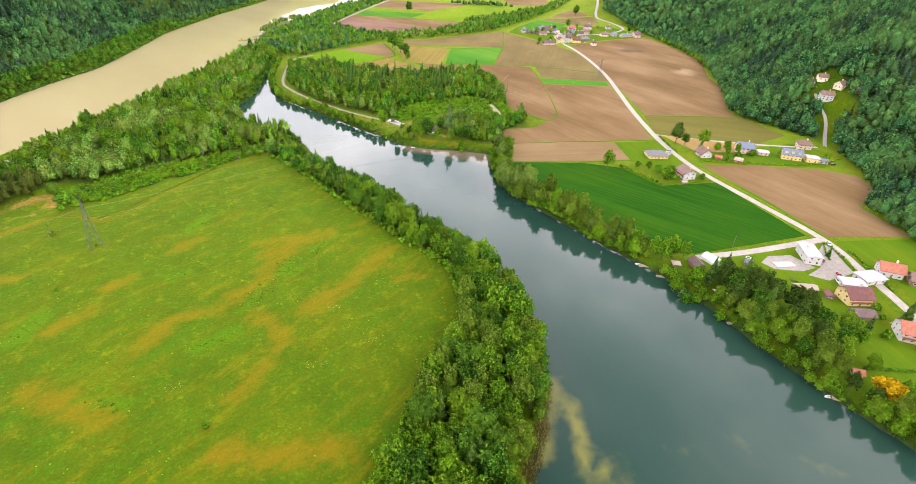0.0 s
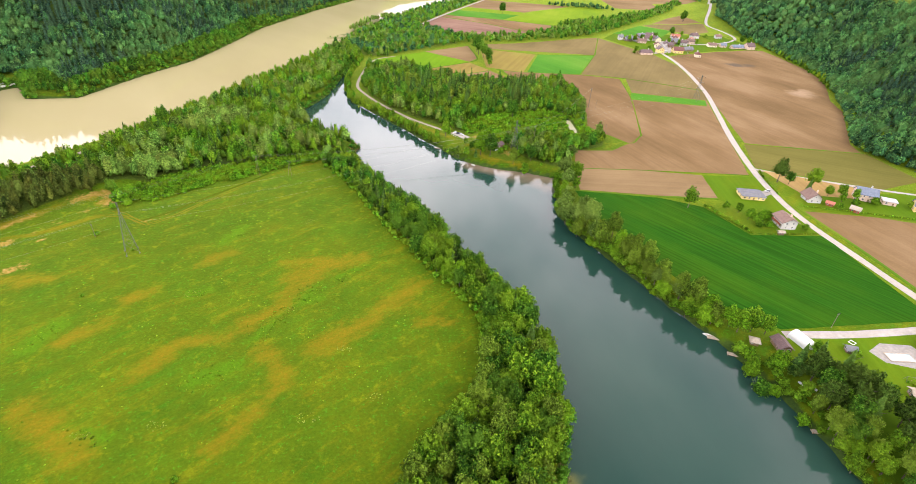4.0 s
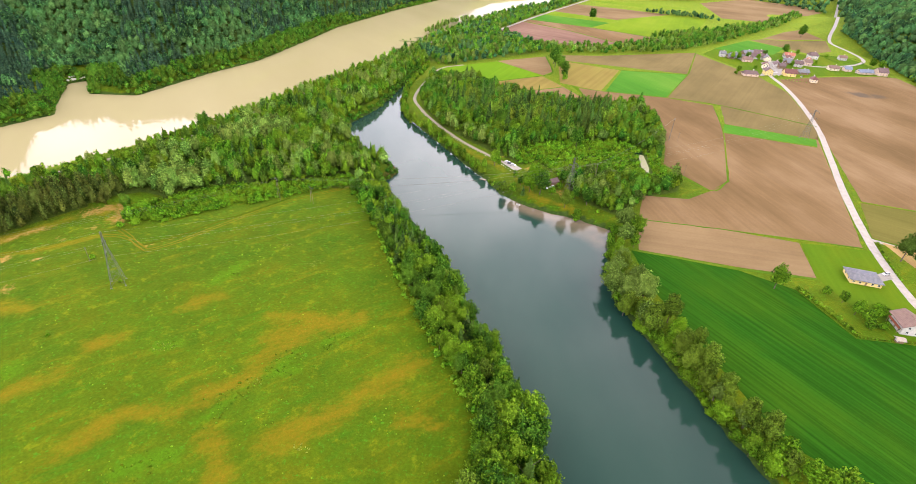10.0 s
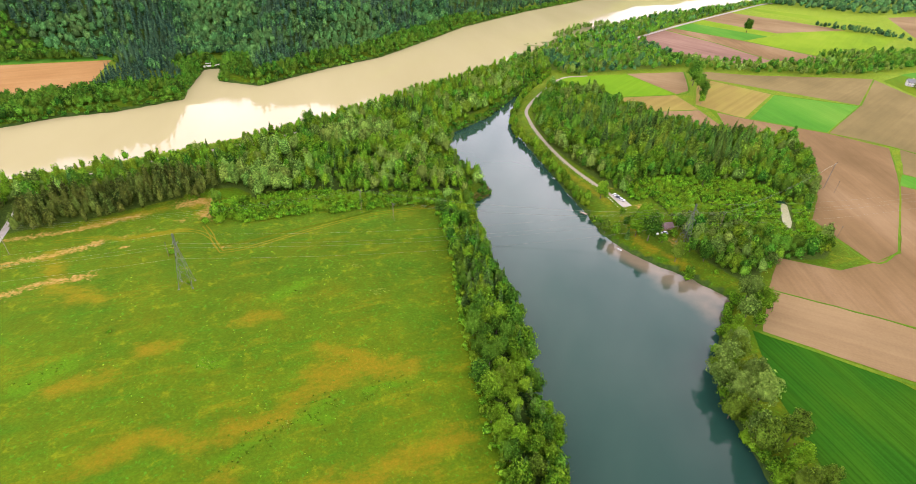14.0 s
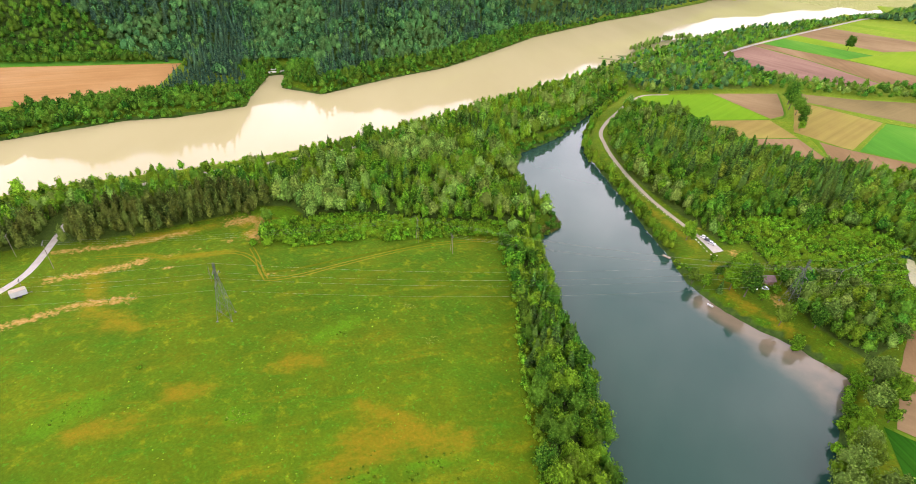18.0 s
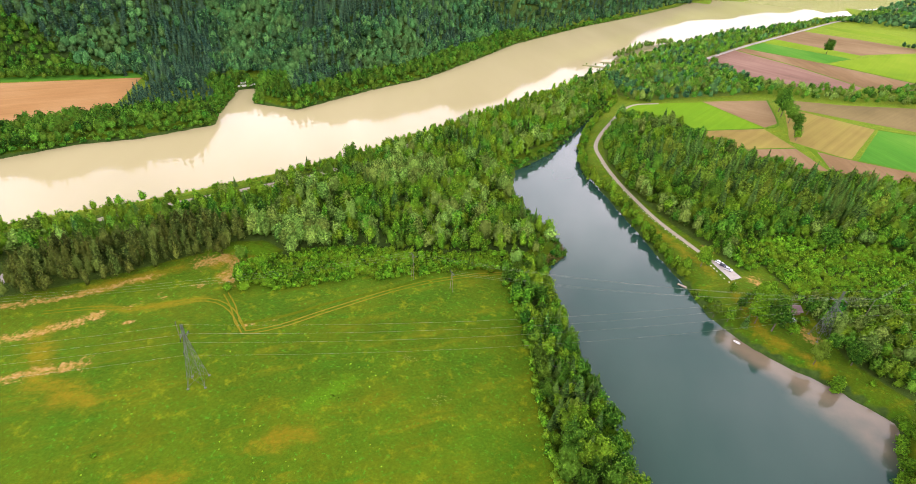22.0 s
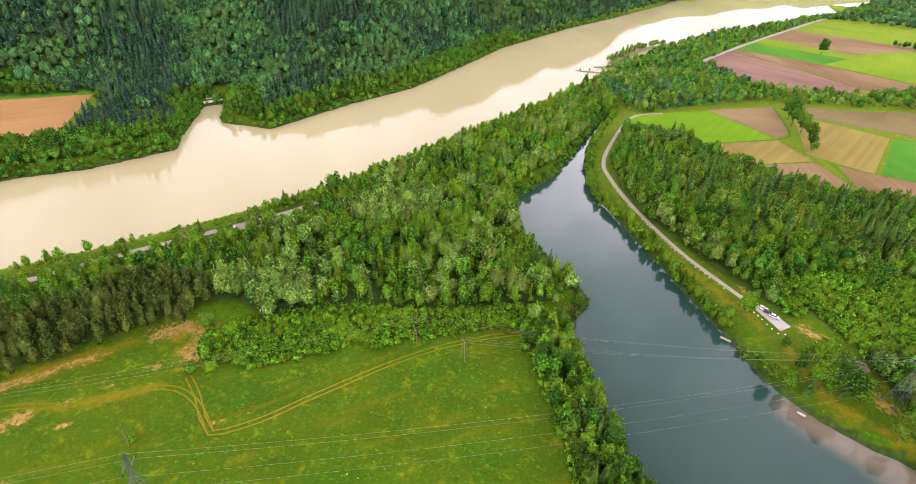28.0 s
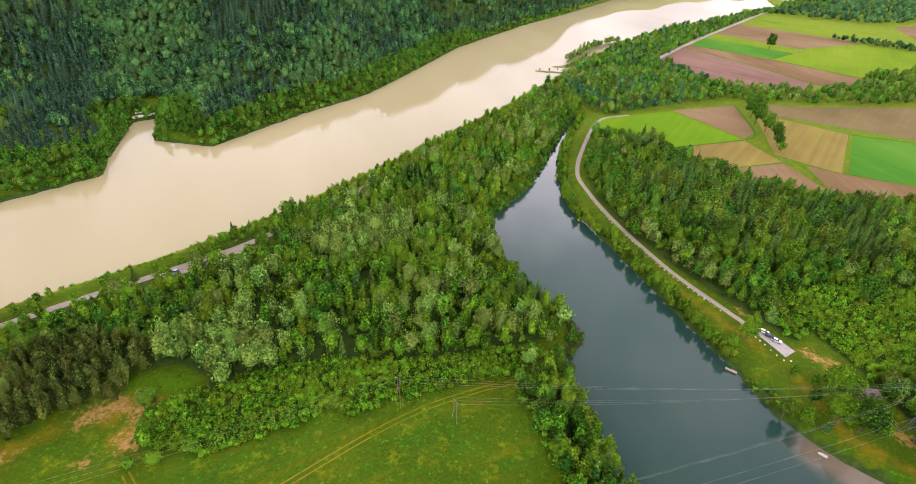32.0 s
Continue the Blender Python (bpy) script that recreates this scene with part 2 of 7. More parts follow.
col = k.mix(bfac, col, bare)
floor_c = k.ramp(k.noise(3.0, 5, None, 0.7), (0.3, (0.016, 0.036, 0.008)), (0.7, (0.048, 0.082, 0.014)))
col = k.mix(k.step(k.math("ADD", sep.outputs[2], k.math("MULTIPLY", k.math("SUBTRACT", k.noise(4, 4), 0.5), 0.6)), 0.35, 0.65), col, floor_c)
k.p.inputs["Sheen Weight"].default_value = 0.48
k.p.inputs["Sheen Roughness"].default_value = 0.35
k.p.inputs["Sheen Tint"].default_value = (0.62, 0.80, 0.06, 1)
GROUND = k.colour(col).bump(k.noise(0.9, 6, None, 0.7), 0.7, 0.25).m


def field_material(name, a, b, c, turn, row=2.4, depth=0.25, spots=()):
    """Tilled or sown land: broad stains, drill rows along one direction, crumbs. spots: (x, y, radius, strength, colour) of single stains."""
    k = Mat(name, rough=0.95, spec=0.02)
    col = k.ramp(k.noise(52, 6, (1, 0.45, 1), 0.6, turn=turn), (0.30, a), (0.48, b), (0.68, c))
    for x, y, radius, strength, tone in spots:
        far = k.n.new("ShaderNodeVectorMath")
        far.operation = "DISTANCE"
        far.inputs[1].default_value = (x, y, 0)
        k.l.new(k.pos.outputs["Position"], far.inputs[0])
        reach = k.math("ADD", far.outputs["Value"], k.math("MULTIPLY", k.math("SUBTRACT", k.noise(16, 5, None, 0.65), 0.5), 1.8 * radius))
        col = k.mix(k.math("MULTIPLY", k.step(reach, 1.25 * radius, 0.35 * radius), strength), col, tone)
    rows = k.noise(row, 2, (1, 0.012, 1), 0.5, turn=turn)
    col = k.vary(col, rows, depth)
    col = k.vary(col, k.noise(1.1, 5, None, 0.7), 0.16)
    return k.colour(col).bump(rows, 0.5, 0.2).m


def plain_material(name, a, b, size=1.0, rough=0.8, metal=0.0, spec=0.3, bump=0.3, wear=0.15):
    k = Mat(name, rough=rough, metal=metal, spec=spec)
    col = k.ramp(k.noise(size, 4, None, 0.65), (0.32, a), (0.68, b))
    col = k.vary(col, k.noise(size * 6, 3), wear)
    k.colour(col)
    if bump:
        k.bump(k.noise(size * 0.25, 4, None, 0.7), bump, 0.03)
    return k.m


ROAD = plain_material("pale_road", (0.287, 0.257, 0.224), (0.377, 0.343, 0.309), 2.5, 0.85)
GRAVEL = plain_material("gravel_track", (0.215, 0.180, 0.132), (0.305, 0.262, 0.200), 1.2, 0.9, bump=0.6)

k = Mat("lake_water", rough=0.03, spec=0.5)
k.p.inputs["IOR"].default_value = 1.333
deep = k.ramp(k.noise(60, 4, (1, 0.5, 1)), (0.35, (0.012, 0.040, 0.030)), (0.65, (0.022, 0.052, 0.038)))
lay = k.n.new("ShaderNodeAttribute")
lay.attribute_name = "shallow"
sfac = k.step(k.math("ADD", lay.outputs["Fac"], k.math("MULTIPLY", k.math("SUBTRACT", k.noise(9, 5), 0.5), 0.9)), 0.3, 1.0)
san = k.n.new("ShaderNodeAttribute")
san.attribute_name = "sand"
nfac = k.step(k.math("ADD", san.outputs["Fac"], k.math("MULTIPLY", k.math("SUBTRACT", k.noise(12, 5), 0.5), 0.5)), 0.15, 1.0)
k.colour(k.mix(nfac, k.mix(sfac, deep, (0.15, 0.15, 0.035)), (0.150, 0.118, 0.078)))
LAKE = k.bump(k.noise(1.6, 3, None, 0.5), 0.06, 0.05).m
k = Mat("silty_river", rough=0.015, spec=0.15)
k.p.inputs["Specular Tint"].default_value = (0.47, 0.56, 1.0, 1)
k.p.inputs["IOR"].default_value = 1.333
k.colour(k.ramp(k.noise(90, 4, (1, 0.3, 1), turn=radians(-30)), (0.3, (0.308, 0.268, 0.138)), (0.7, (0.350, 0.306, 0.166))))
RIVER = k.bump(k.noise(2.5, 3, None, 0.5), 0.03, 0.05).m

# ---- the plan ----
LAKE_LEVEL = -3.0
LAKE_EAST = [(175, -200), (140, -60), (127, -7), (120, 14), (115, 40), (111, 76), (103, 103), (96, 119), (89, 136), (82, 156), (75, 174), (69, 190), (67, 204), (72, 228), (78, 252), (60, 261),
             (45, 266), (30, 273), (18, 284), (8, 303), (-10, 330), (-30, 362), (-58, 406), (-66, 470), (-57, 545)]
LAKE_WEST = [(-62, 547), (-72, 472), (-80, 416), (-93, 380), (-88, 352), (-72, 330), (-49, 306), (-46, 297), (-53, 286), (-43, 262), (-28, 235), (-11, 205),
             (3, 175), (18, 145), (28, 115), (33, 90), (31, 65), (26, 50), (17, 32), (6, 16), (-2, -10), (-15, -80), (-10, -200)]
RIVER_SOUTH = [(-560, -260), (-420, -30), (-345, 105), (-312, 176), (-282, 218), (-248, 260), (-218, 304), (-192, 352), (-160, 432), (-123, 525), (-84, 645),
               (-34, 795), (30, 930), (140, 1088), (330, 1400), (760, 2000), (1500, 2700)]
RIVER_NORTH = [(1400, 2900), (640, 2130), (200, 1610), (10, 1270), (-88, 1000), (-142, 868), (-192, 710), (-206, 620), (-222, 530), (-248, 470), (-270, 402),
               (-306, 397), (-327, 428), (-337, 416), (-312, 368), (-299, 350), (-322, 308), (-345, 285), (-378, 221), (-450, 80), (-640, -240)]
LAKE_LINE, RIVER_LINE = LAKE_EAST + LAKE_WEST, RIVER_SOUTH + RIVER_NORTH
HILL_WEST = [(-1000, -100), (-640, 230), (-520, 330), (-425, 415), (-352, 462), (-300, 452), (-262, 478), (-238, 590), (-224, 715), (-172, 880), (-118, 1010),
             (-20, 1285), (160, 1630), (600, 2180), (1350, 2960)]
HILL_EAST = [(215, -400), (238, -60), (256, 60), (264, 100), (272, 124), (296, 138), (316, 164), (337, 200), (342, 240), (328, 282), (334, 308), (380, 372), (398, 402), (458, 510), (490, 655), (535, 880), (625, 1040), (740, 1300), (1000, 1900), (1300, 2600)]


WEST_SIDE = HILL_WEST + [(1350, 6000), (-6000, 6000), (-6000, -100)]
EAST_SIDE = HILL_EAST + [(1300, 6000), (6000, 6000), (6000, -3000), (215, -3000)]


def nearest(px, py, line, closed=False):
    """Distance from points to a line of corners, and the side (positive on its left)."""
    pts = np.array(line, float)
    if closed:
        pts = np.vstack([pts, pts[:1]])
    best, side = np.full(px.shape, 1e9), np.zeros(px.shape)
    for a, b in zip(pts[:-1], pts[1:]):
        d = b - a
        u = np.clip(((px - a[0]) * d[0] + (py - a[1]) * d[1]) / (d @ d), 0, 1)
        dist = np.hypot(px - a[0] - u * d[0], py - a[1] - u * d[1])
        s = d[0] * (py - a[1]) - d[1] * (px - a[0])
        m = dist < best - 1e-9
        best, side = np.where(m, dist, best), np.where(m, s, side)
    return best, np.sign(side)


def inside(px, py, poly):
    pts = np.array(poly, float)
    odd = np.zeros(px.shape, bool)
    for a, b in zip(pts, np.roll(pts, -1, 0)):
        hit = (a[1] > py) != (b[1] > py)
        with np.errstate(divide="ignore", invalid="ignore"):
            odd ^= hit & (px < (b[0] - a[0]) * (py - a[1]) / (b[1] - a[1]) + a[0])
    return odd


def waves(x, y, size, seed=0.0):
    """A cheap smooth unevenness in -1..1, of about that size."""
    f = 6.283 / size
    return (np.sin(f * x + 1.7 * np.sin(f * 0.61 * y + seed)) + np.sin(f * 0.83 * y + 1.3 * np.sin(f * 0.72 * x + 2.1 + seed)) + np.sin(f * 0.57 * (x + y) + seed)) / 3


def smooth(x):
    x = np.clip(x, 0, 1)
    return x * x * (3 - 2 * x)


def height(x, y):
    """The lie of the land."""
    x, y = np.asarray(x, float), np.asarray(y, float)
    up_w = np.where(inside(x, y, WEST_SIDE), nearest(x, y, HILL_WEST)[0], 0)
    up_e = np.where(inside(x, y, EAST_SIDE), nearest(x, y, HILL_EAST)[0], 0)
    zw = 0.68 * up_w * smooth(up_w / 45 + 0.35) * (1 + 0.20 * waves(x, y, 230) + 0.10 * waves(x, y, 90, 2))
    gully = np.exp(-((nearest(x, y, [(-335, 430), (-400, 500), (-560, 675), (-700, 820)])[0] / 60) ** 2))
    zw = zw * (1 - 0.62 * gully) * (1 + 0.22 * np.exp(-(((y - 1350) / 280) ** 2)) - 0.14 * np.exp(-(((y - 950) / 150) ** 2)))
    crest = (450 - 320 * smooth((y - 1150) / 800)) * (1 - 0.45 * np.exp(-((x + 800) ** 2 + (y - 960) ** 2) / 300 ** 2))
    ze = 0.52 * up_e * smooth(up_e / 60 + 0.25) * (1 + 0.2 * waves(x, y, 210, 4) + 0.08 * waves(x, y, 80, 1))
    z = crest * np.tanh(zw / crest) + 320 * np.tanh(ze / 320)
    for line in (LAKE_LINE, RIVER_LINE):
        d, _ = nearest(x, y, line, True)
        d = np.where(inside(x, y, line), -d, d) + 0.9 * waves(x, y, 11)
        z = np.where(d < 6, np.minimum(z, -6.5 + 6.5 * smooth((d + 7) / 13)), z)
    return z


def part(name, data, material, parent=None, label=""):
    """One mesh object, from a bmesh or from (vertices, faces), under a thing or a part."""
    me = bpy.data.meshes.new(name)
    if isinstance(data, bmesh.types.BMesh):
        data.to_mesh(me)
        data.free()
    else:
        me.from_pydata([tuple(v) for v in data[0]], [], [tuple(f) for f in data[1]])
    if material:
        me.materials.append(material)
    ob = new(name, me)
    ob.parent = parent
    if label:
        ob["label"] = label
    return ob


def big_mesh(name, verts, quads, material):
    """A mesh out of arrays; all faces have the same number of corners."""
    me = bpy.data.meshes.new(name)
    n, c = quads.shape
    me.vertices.add(len(verts))
    me.vertices.foreach_set("co", np.ascontiguousarray(verts, np.float32).ravel())
    me.loops.add(n * c)
    me.loops.foreach_set("vertex_index", np.ascontiguousarray(quads, np.int32).ravel())
    me.polygons.add(n)
    me.polygons.foreach_set("loop_start", np.arange(0, n * c, c, dtype=np.int32))
    me.update(calc_edges=True)
    me.materials.append(material)
    return me


# ---- ground ----
def axis(lo, hi, fine, far_lo, far_hi):
    core = list(np.arange(lo, hi + 0.1, fine))
    for sgn, far in ((-1, far_lo), (1, far_hi)):
        st, p = fine, core[0] if sgn < 0 else core[-1]
        while (p - far) * sgn < 0:
            st *= 1.06
            p += sgn * st
            core.append(p)
    return np.array(sorted(core))


gx, gy = axis(-390, 505, 3.2, -4200, 4600), axis(-20, 1180, 3.2, -2500, 4800)
GX, GY = np.meshgrid(gx, gy)
GZ = height(GX, GY)
nx, ny = len(gx), len(gy)
idx = np.arange(nx * ny).reshape(ny, nx)
quads = np.stack([idx[:-1, :-1], idx[:-1, 1:], idx[1:, 1:], idx[1:, :-1]], -1).reshape(-1, 4)
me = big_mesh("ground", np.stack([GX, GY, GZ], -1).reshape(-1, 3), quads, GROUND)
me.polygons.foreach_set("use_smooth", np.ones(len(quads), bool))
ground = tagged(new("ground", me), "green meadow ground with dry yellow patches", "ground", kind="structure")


def lie(x, y):
    """The ground's height, read off its own mesh."""
    x, y = np.asarray(x, float), np.asarray(y, float)
    i, j = np.clip(np.searchsorted(gx, x) - 1, 0, nx - 2), np.clip(np.searchsorted(gy, y) - 1, 0, ny - 2)
    u, v = (x - gx[i]) / (gx[i + 1] - gx[i]), (y - gy[j]) / (gy[j + 1] - gy[j])
    return (GZ[j, i] * (1 - u) + GZ[j, i + 1] * u) * (1 - v) + (GZ[j + 1, i] * (1 - u) + GZ[j + 1, i + 1] * u) * v


MEADOW_EDGE = [(-60, -10), (-38, 23), (-24, 46), (0, 78), (8, 101), (7, 122), (-10, 154), (-31, 196), (-50, 238), (-69, 270)]
WOOD_EDGE = [(-69, 270), (-100, 255), (-118, 246), (-134, 231), (-162, 213), (-176, 233), (-190, 220), (-211, 190), (-232, 168)]
DAM_WOOD = WOOD_EDGE + [(-262, 140), (-330, 50), (-345, 90), (-304, 172), (-274, 216), (-240, 258), (-209, 302), (-184, 352), (-152, 432), (-116, 525), (-76, 645), (-26, 795),
                        (38, 930), (148, 1086), (340, 1400), (400, 1380), (214, 1166), (155, 1048), (71, 878), (16, 752), (60, 690), (64, 636), (12, 592), (-36, 552), (-52, 560), (-64, 545),
                        (-76, 472), (-84, 416), (-98, 380), (-92, 350), (-75, 328), (-53, 305), (-58, 288)]
POINT_WOOD = [(33, 321), (7, 344), (-23, 376), (-44, 416), (-50, 448), (-45, 508), (3, 500), (28, 476), (50, 467), (88, 454), (124, 462), (140, 470), (145, 434), (136, 373),
              (125, 340), (131, 312), (126, 300), (103, 288), (84, 262), (66, 276), (60, 292), (56, 306), (42, 330)]
BELT_WEST = MEADOW_EDGE + [(-54, 284), (-43, 262), (-28, 235), (-11, 205), (3, 175), (18, 145), (28, 115), (31, 90), (27, 65), (20, 50), (10, 32), (0, 18), (-8, -10), (-20, -40)]
DRY_LINES = [([(-70, 104), (-60, 91), (-65, 81), (-70, 71), (-77, 64)], 5.5),
             ([(-50, 103), (-32, 119), (-12, 141)], 8),
             ([(-109, 95), (-98, 109), (-84, 112)], 6),
             ([(-79, 117), (-69, 127), (-60, 147), (-38, 164)], 6.5),
             ([(-128, 135), (-120, 142)], 5),
             ([(-137, 83), (-113, 64)], 8),
             ([(-14, 116), (-3, 115)], 5),
             ([(-78, 44), (-66, 39), (-45, 36)], 8),
             ([(-140, 112), (-130, 122)], 6),
             ([(-71, 159), (-51, 160)], 5),
             ([(-67, 147), (-54, 158), (-39, 159)], 6),
             ([(-107, 159), (-96, 168)], 5),
             ([(-66, 141), (-52, 158)], 5),
             ([(-179, 222), (-178, 231), (-167, 228), (-172, 217)], 5),
             ([(-212, 186), (-192, 214)], 5),
             ([(60, 266), (38, 278), (30, 300)], 4),
             ([(20, 312), (-12, 346)], 4),
             ([(-345, 105), (-312, 176), (-282, 218), (-248, 260), (-218, 304), (-192, 352), (-160, 432), (-123, 525)], 7),
             ([(-200, 182), (-186, 187), (-168, 203)], 3),
             ([(-205, 165), (-185, 150), (-165, 150)], 7)]
BARE_LINES = [([(-204, 128), (-192, 149), (-178, 161)], 3.2), ([(-216, 153), (-206, 164), (-194, 180)], 3.0), ([(-186, 221), (-180, 228), (-170, 227), (-169, 217)], 5.5), ([(-232, 166), (-212, 184), (-196, 206)], 2.5),
              ([(-177, 207), (-175, 209)], 2.2), ([(-185, 196), (-183, 198)], 1.8), ([(-189, 188), (-187, 190)], 1.8), ([(-184, 179), (-182, 181)], 1.8), ([(-137, 205), (-135, 207)], 1.8), ([(-144, 198), (-142, 200)], 1.6), ([(-197, 179), (-195, 181)], 2), ([(37, 315), (44, 311)], 4.5), ([(53, 286), (57, 282)], 4), ([(18, 333), (16, 337)], 3)]
FRESH_LINES = [([(-186, 231), (-178, 236), (-169, 239)], 7),
               ([(-75, 108), (-67, 125), (-55, 142)], 2.5),
               ([(-60, 131), (-53, 133)], 4),
               ([(-104, 139), (-98, 140)], 3.5),
               ([(-89, 91), (-78, 96)], 6),
               ([(-48, 146), (-35, 157)], 2.5),
               ([(-105, 136), (-101, 139)], 4),
               ([(-102, 177), (-96, 190)], 5),
               ([(-120, 73), (-108, 69)], 5),
               ([(-146, 121), (-150, 109)], 7)]
cov = np.zeros((ny * nx, 4), np.float32)
FX, FY = GX.ravel(), GY.ravel()
for lines, ch, amp in ((DRY_LINES, 0, 0.95), (BARE_LINES, 1, 0.9)):
    for line, w in lines:
        d, _ = nearest(FX, FY, line)
        cov[:, ch] = np.maximum(cov[:, ch], (amp if ch else 0.86) * np.exp(-((d / w) ** 2)))
cov[:, 0] = np.maximum(cov[:, 0], 0.15 + 0.17 * waves(FX, FY, 46, 3))
fresh = np.maximum.reduce([np.exp(-((nearest(FX, FY, line)[0] / w) ** 2)) for line, w in FRESH_LINES])


def depth_in(x, y, poly):
    """Metres inside an outline (negative outside)."""
    d, _ = nearest(x, y, poly, True)
    return np.where(inside(x, y, poly), d, -d)


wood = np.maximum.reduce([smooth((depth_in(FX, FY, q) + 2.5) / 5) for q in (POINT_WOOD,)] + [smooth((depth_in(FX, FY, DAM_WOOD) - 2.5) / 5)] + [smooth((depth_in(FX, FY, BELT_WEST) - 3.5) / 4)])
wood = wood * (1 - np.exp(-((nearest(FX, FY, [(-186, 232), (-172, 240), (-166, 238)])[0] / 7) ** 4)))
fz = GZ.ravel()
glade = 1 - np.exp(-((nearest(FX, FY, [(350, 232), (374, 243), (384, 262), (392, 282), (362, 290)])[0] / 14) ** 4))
# blue: the dark floor colour, in woods, on hills and along low shores
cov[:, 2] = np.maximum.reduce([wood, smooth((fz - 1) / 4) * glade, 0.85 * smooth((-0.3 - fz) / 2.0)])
# alpha: how far the northern grass is darkened
cov[:, 3] = 0.9 * smooth((FY - 0.45 * FX - 168) / 110) * (FX < 0)
cov[:, 3] = np.maximum(cov[:, 3], 0.9 * (FX > -70) * smooth((FY - 250) / 15))
layer = me.color_attributes.new("cover", "FLOAT_COLOR", "POINT")
layer.data.foreach_set("color", cov.ravel())
me.attributes.new("fresh", "FLOAT", "POINT").data.foreach_set("value", fresh.astype(np.float32))


# ---- water ----
def sheet(name, line, grow, z, material, step=None):
    pts = np.array(line, float)
    lo, hi = pts.min(0) - 20, pts.max(0) + 20
    st = step or 6.0
    xs, ys = np.arange(lo[0], hi[0] + st, st), np.arange(lo[1], hi[1] + st, st)
    X, Y = np.meshgrid(xs, ys)
    d, _ = nearest(X.ravel(), Y.ravel(), line, True)
    keep = (inside(X.ravel(), Y.ravel(), line) | (d < grow)).reshape(X.shape)
    ii = np.arange(X.size).reshape(X.shape)
    face = keep[:-1, :-1] & keep[1:, :-1] & keep[:-1, 1:] & keep[1:, 1:]
    q = np.stack([ii[:-1, :-1], ii[:-1, 1:], ii[1:, 1:], ii[1:, :-1]], -1)[face]
    used = np.unique(q)
    re = np.full(X.size, -1)
    re[used] = np.arange(len(used))
    v = np.stack([X.ravel()[used], Y.ravel()[used], np.full(len(used), z)], -1)
    return big_mesh(name, v, re[q], material), v


me, v = sheet("lake", LAKE_LINE, 9, LAKE_LEVEL, LAKE, 4.0)
sh = np.zeros(len(v))
for line, w, amp in (([(29, 37), (26, 26), (23, 16), (27, 11)], 3.5, 0.9), ([(27, 48), (22, 36), (16, 29), (12, 21)], 5, 0.8), ([(50, 14), (75, 10), (110, -20)], 5, 0.35), ([(26, 8), (30, -30)], 14, 0.5)):
    d, _ = nearest(v[:, 0], v[:, 1], line)
    sh = np.maximum(sh, amp * np.exp(-((d / w) ** 2)))
me.attributes.new("shallow", "FLOAT", "POINT").data.foreach_set("value", sh.astype(np.float32))
sd = np.zeros(len(v))
for line, w, amp in (([(77, 250), (62, 256), (42, 264), (28, 272)], 8, 0.95), ([(72, 236), (66, 246), (52, 254)], 9, 0.65)):
    d, _ = nearest(v[:, 0], v[:, 1], line)
    sd = np.maximum(sd, amp * np.exp(-((d / w) ** 2)))
me.attributes.new("sand", "FLOAT", "POINT").data.foreach_set("value", sd.astype(np.float32))
tagged(new("lake", me), "calm teal lake water reflecting clouds and trees", "water", kind="structure")
me, v = sheet("river", RIVER_LINE, 9, LAKE_LEVEL, RIVER, 6.0)
tagged(new("river", me), "wide silty tan river reflecting the pale sky", "water", kind="structure")


# ---- fields and roads ----
def plot(name, corners, material, label, lift=0.10, category="field"):
    """A field: a sheet with an uneven rim, just above the ground."""
    pts = []
    n = len(corners)
    for i in range(n):
        a, b = np.array(corners[i], float), np.array(corners[(i + 1) % n], float)
        m = max(1, int(np.hypot(*(b - a)) / 6))
        for j in range(m):
            p = a + (b - a) * j / m
            if j:
                p = p + 0.35 * np.array((waves(p[0], p[1], 17, 1), waves(p[0], p[1], 13, 5)))
            pts.append(p)
    bm = bmesh.new()
    vs = [bm.verts.new((p[0], p[1], lift)) for p in pts]
    f = bm.faces.new(vs)
    f.normal_update()
    if f.normal.z < 0:
        f.normal_flip()
    bmesh.ops.triangulate(bm, faces=[f])
    return tagged(part(name, bm, material), label, category, kind="structure")


def smooth_line(pts, step=4.0):
    """Points along a soft curve through the corners."""
    p = [Vector((*q[:2], 0)) for q in pts]
    p = [2 * p[0] - p[1]] + p + [2 * p[-1] - p[-2]]
    out = []
    for i in range(1, len(p) - 2):
        n = max(1, int((p[i + 1] - p[i]).length / step))
        for j in range(n):
            u = j / n
            out.append(0.5 * ((2 * p[i]) + (p[i + 1] - p[i - 1]) * u + (2 * p[i - 1] - 5 * p[i] + 4 * p[i + 1] - p[i + 2]) * u * u + (3 * p[i] - p[i - 1] - 3 * p[i + 1] + p[i + 2]) * u ** 3))
    out.append(p[-2])
    return out


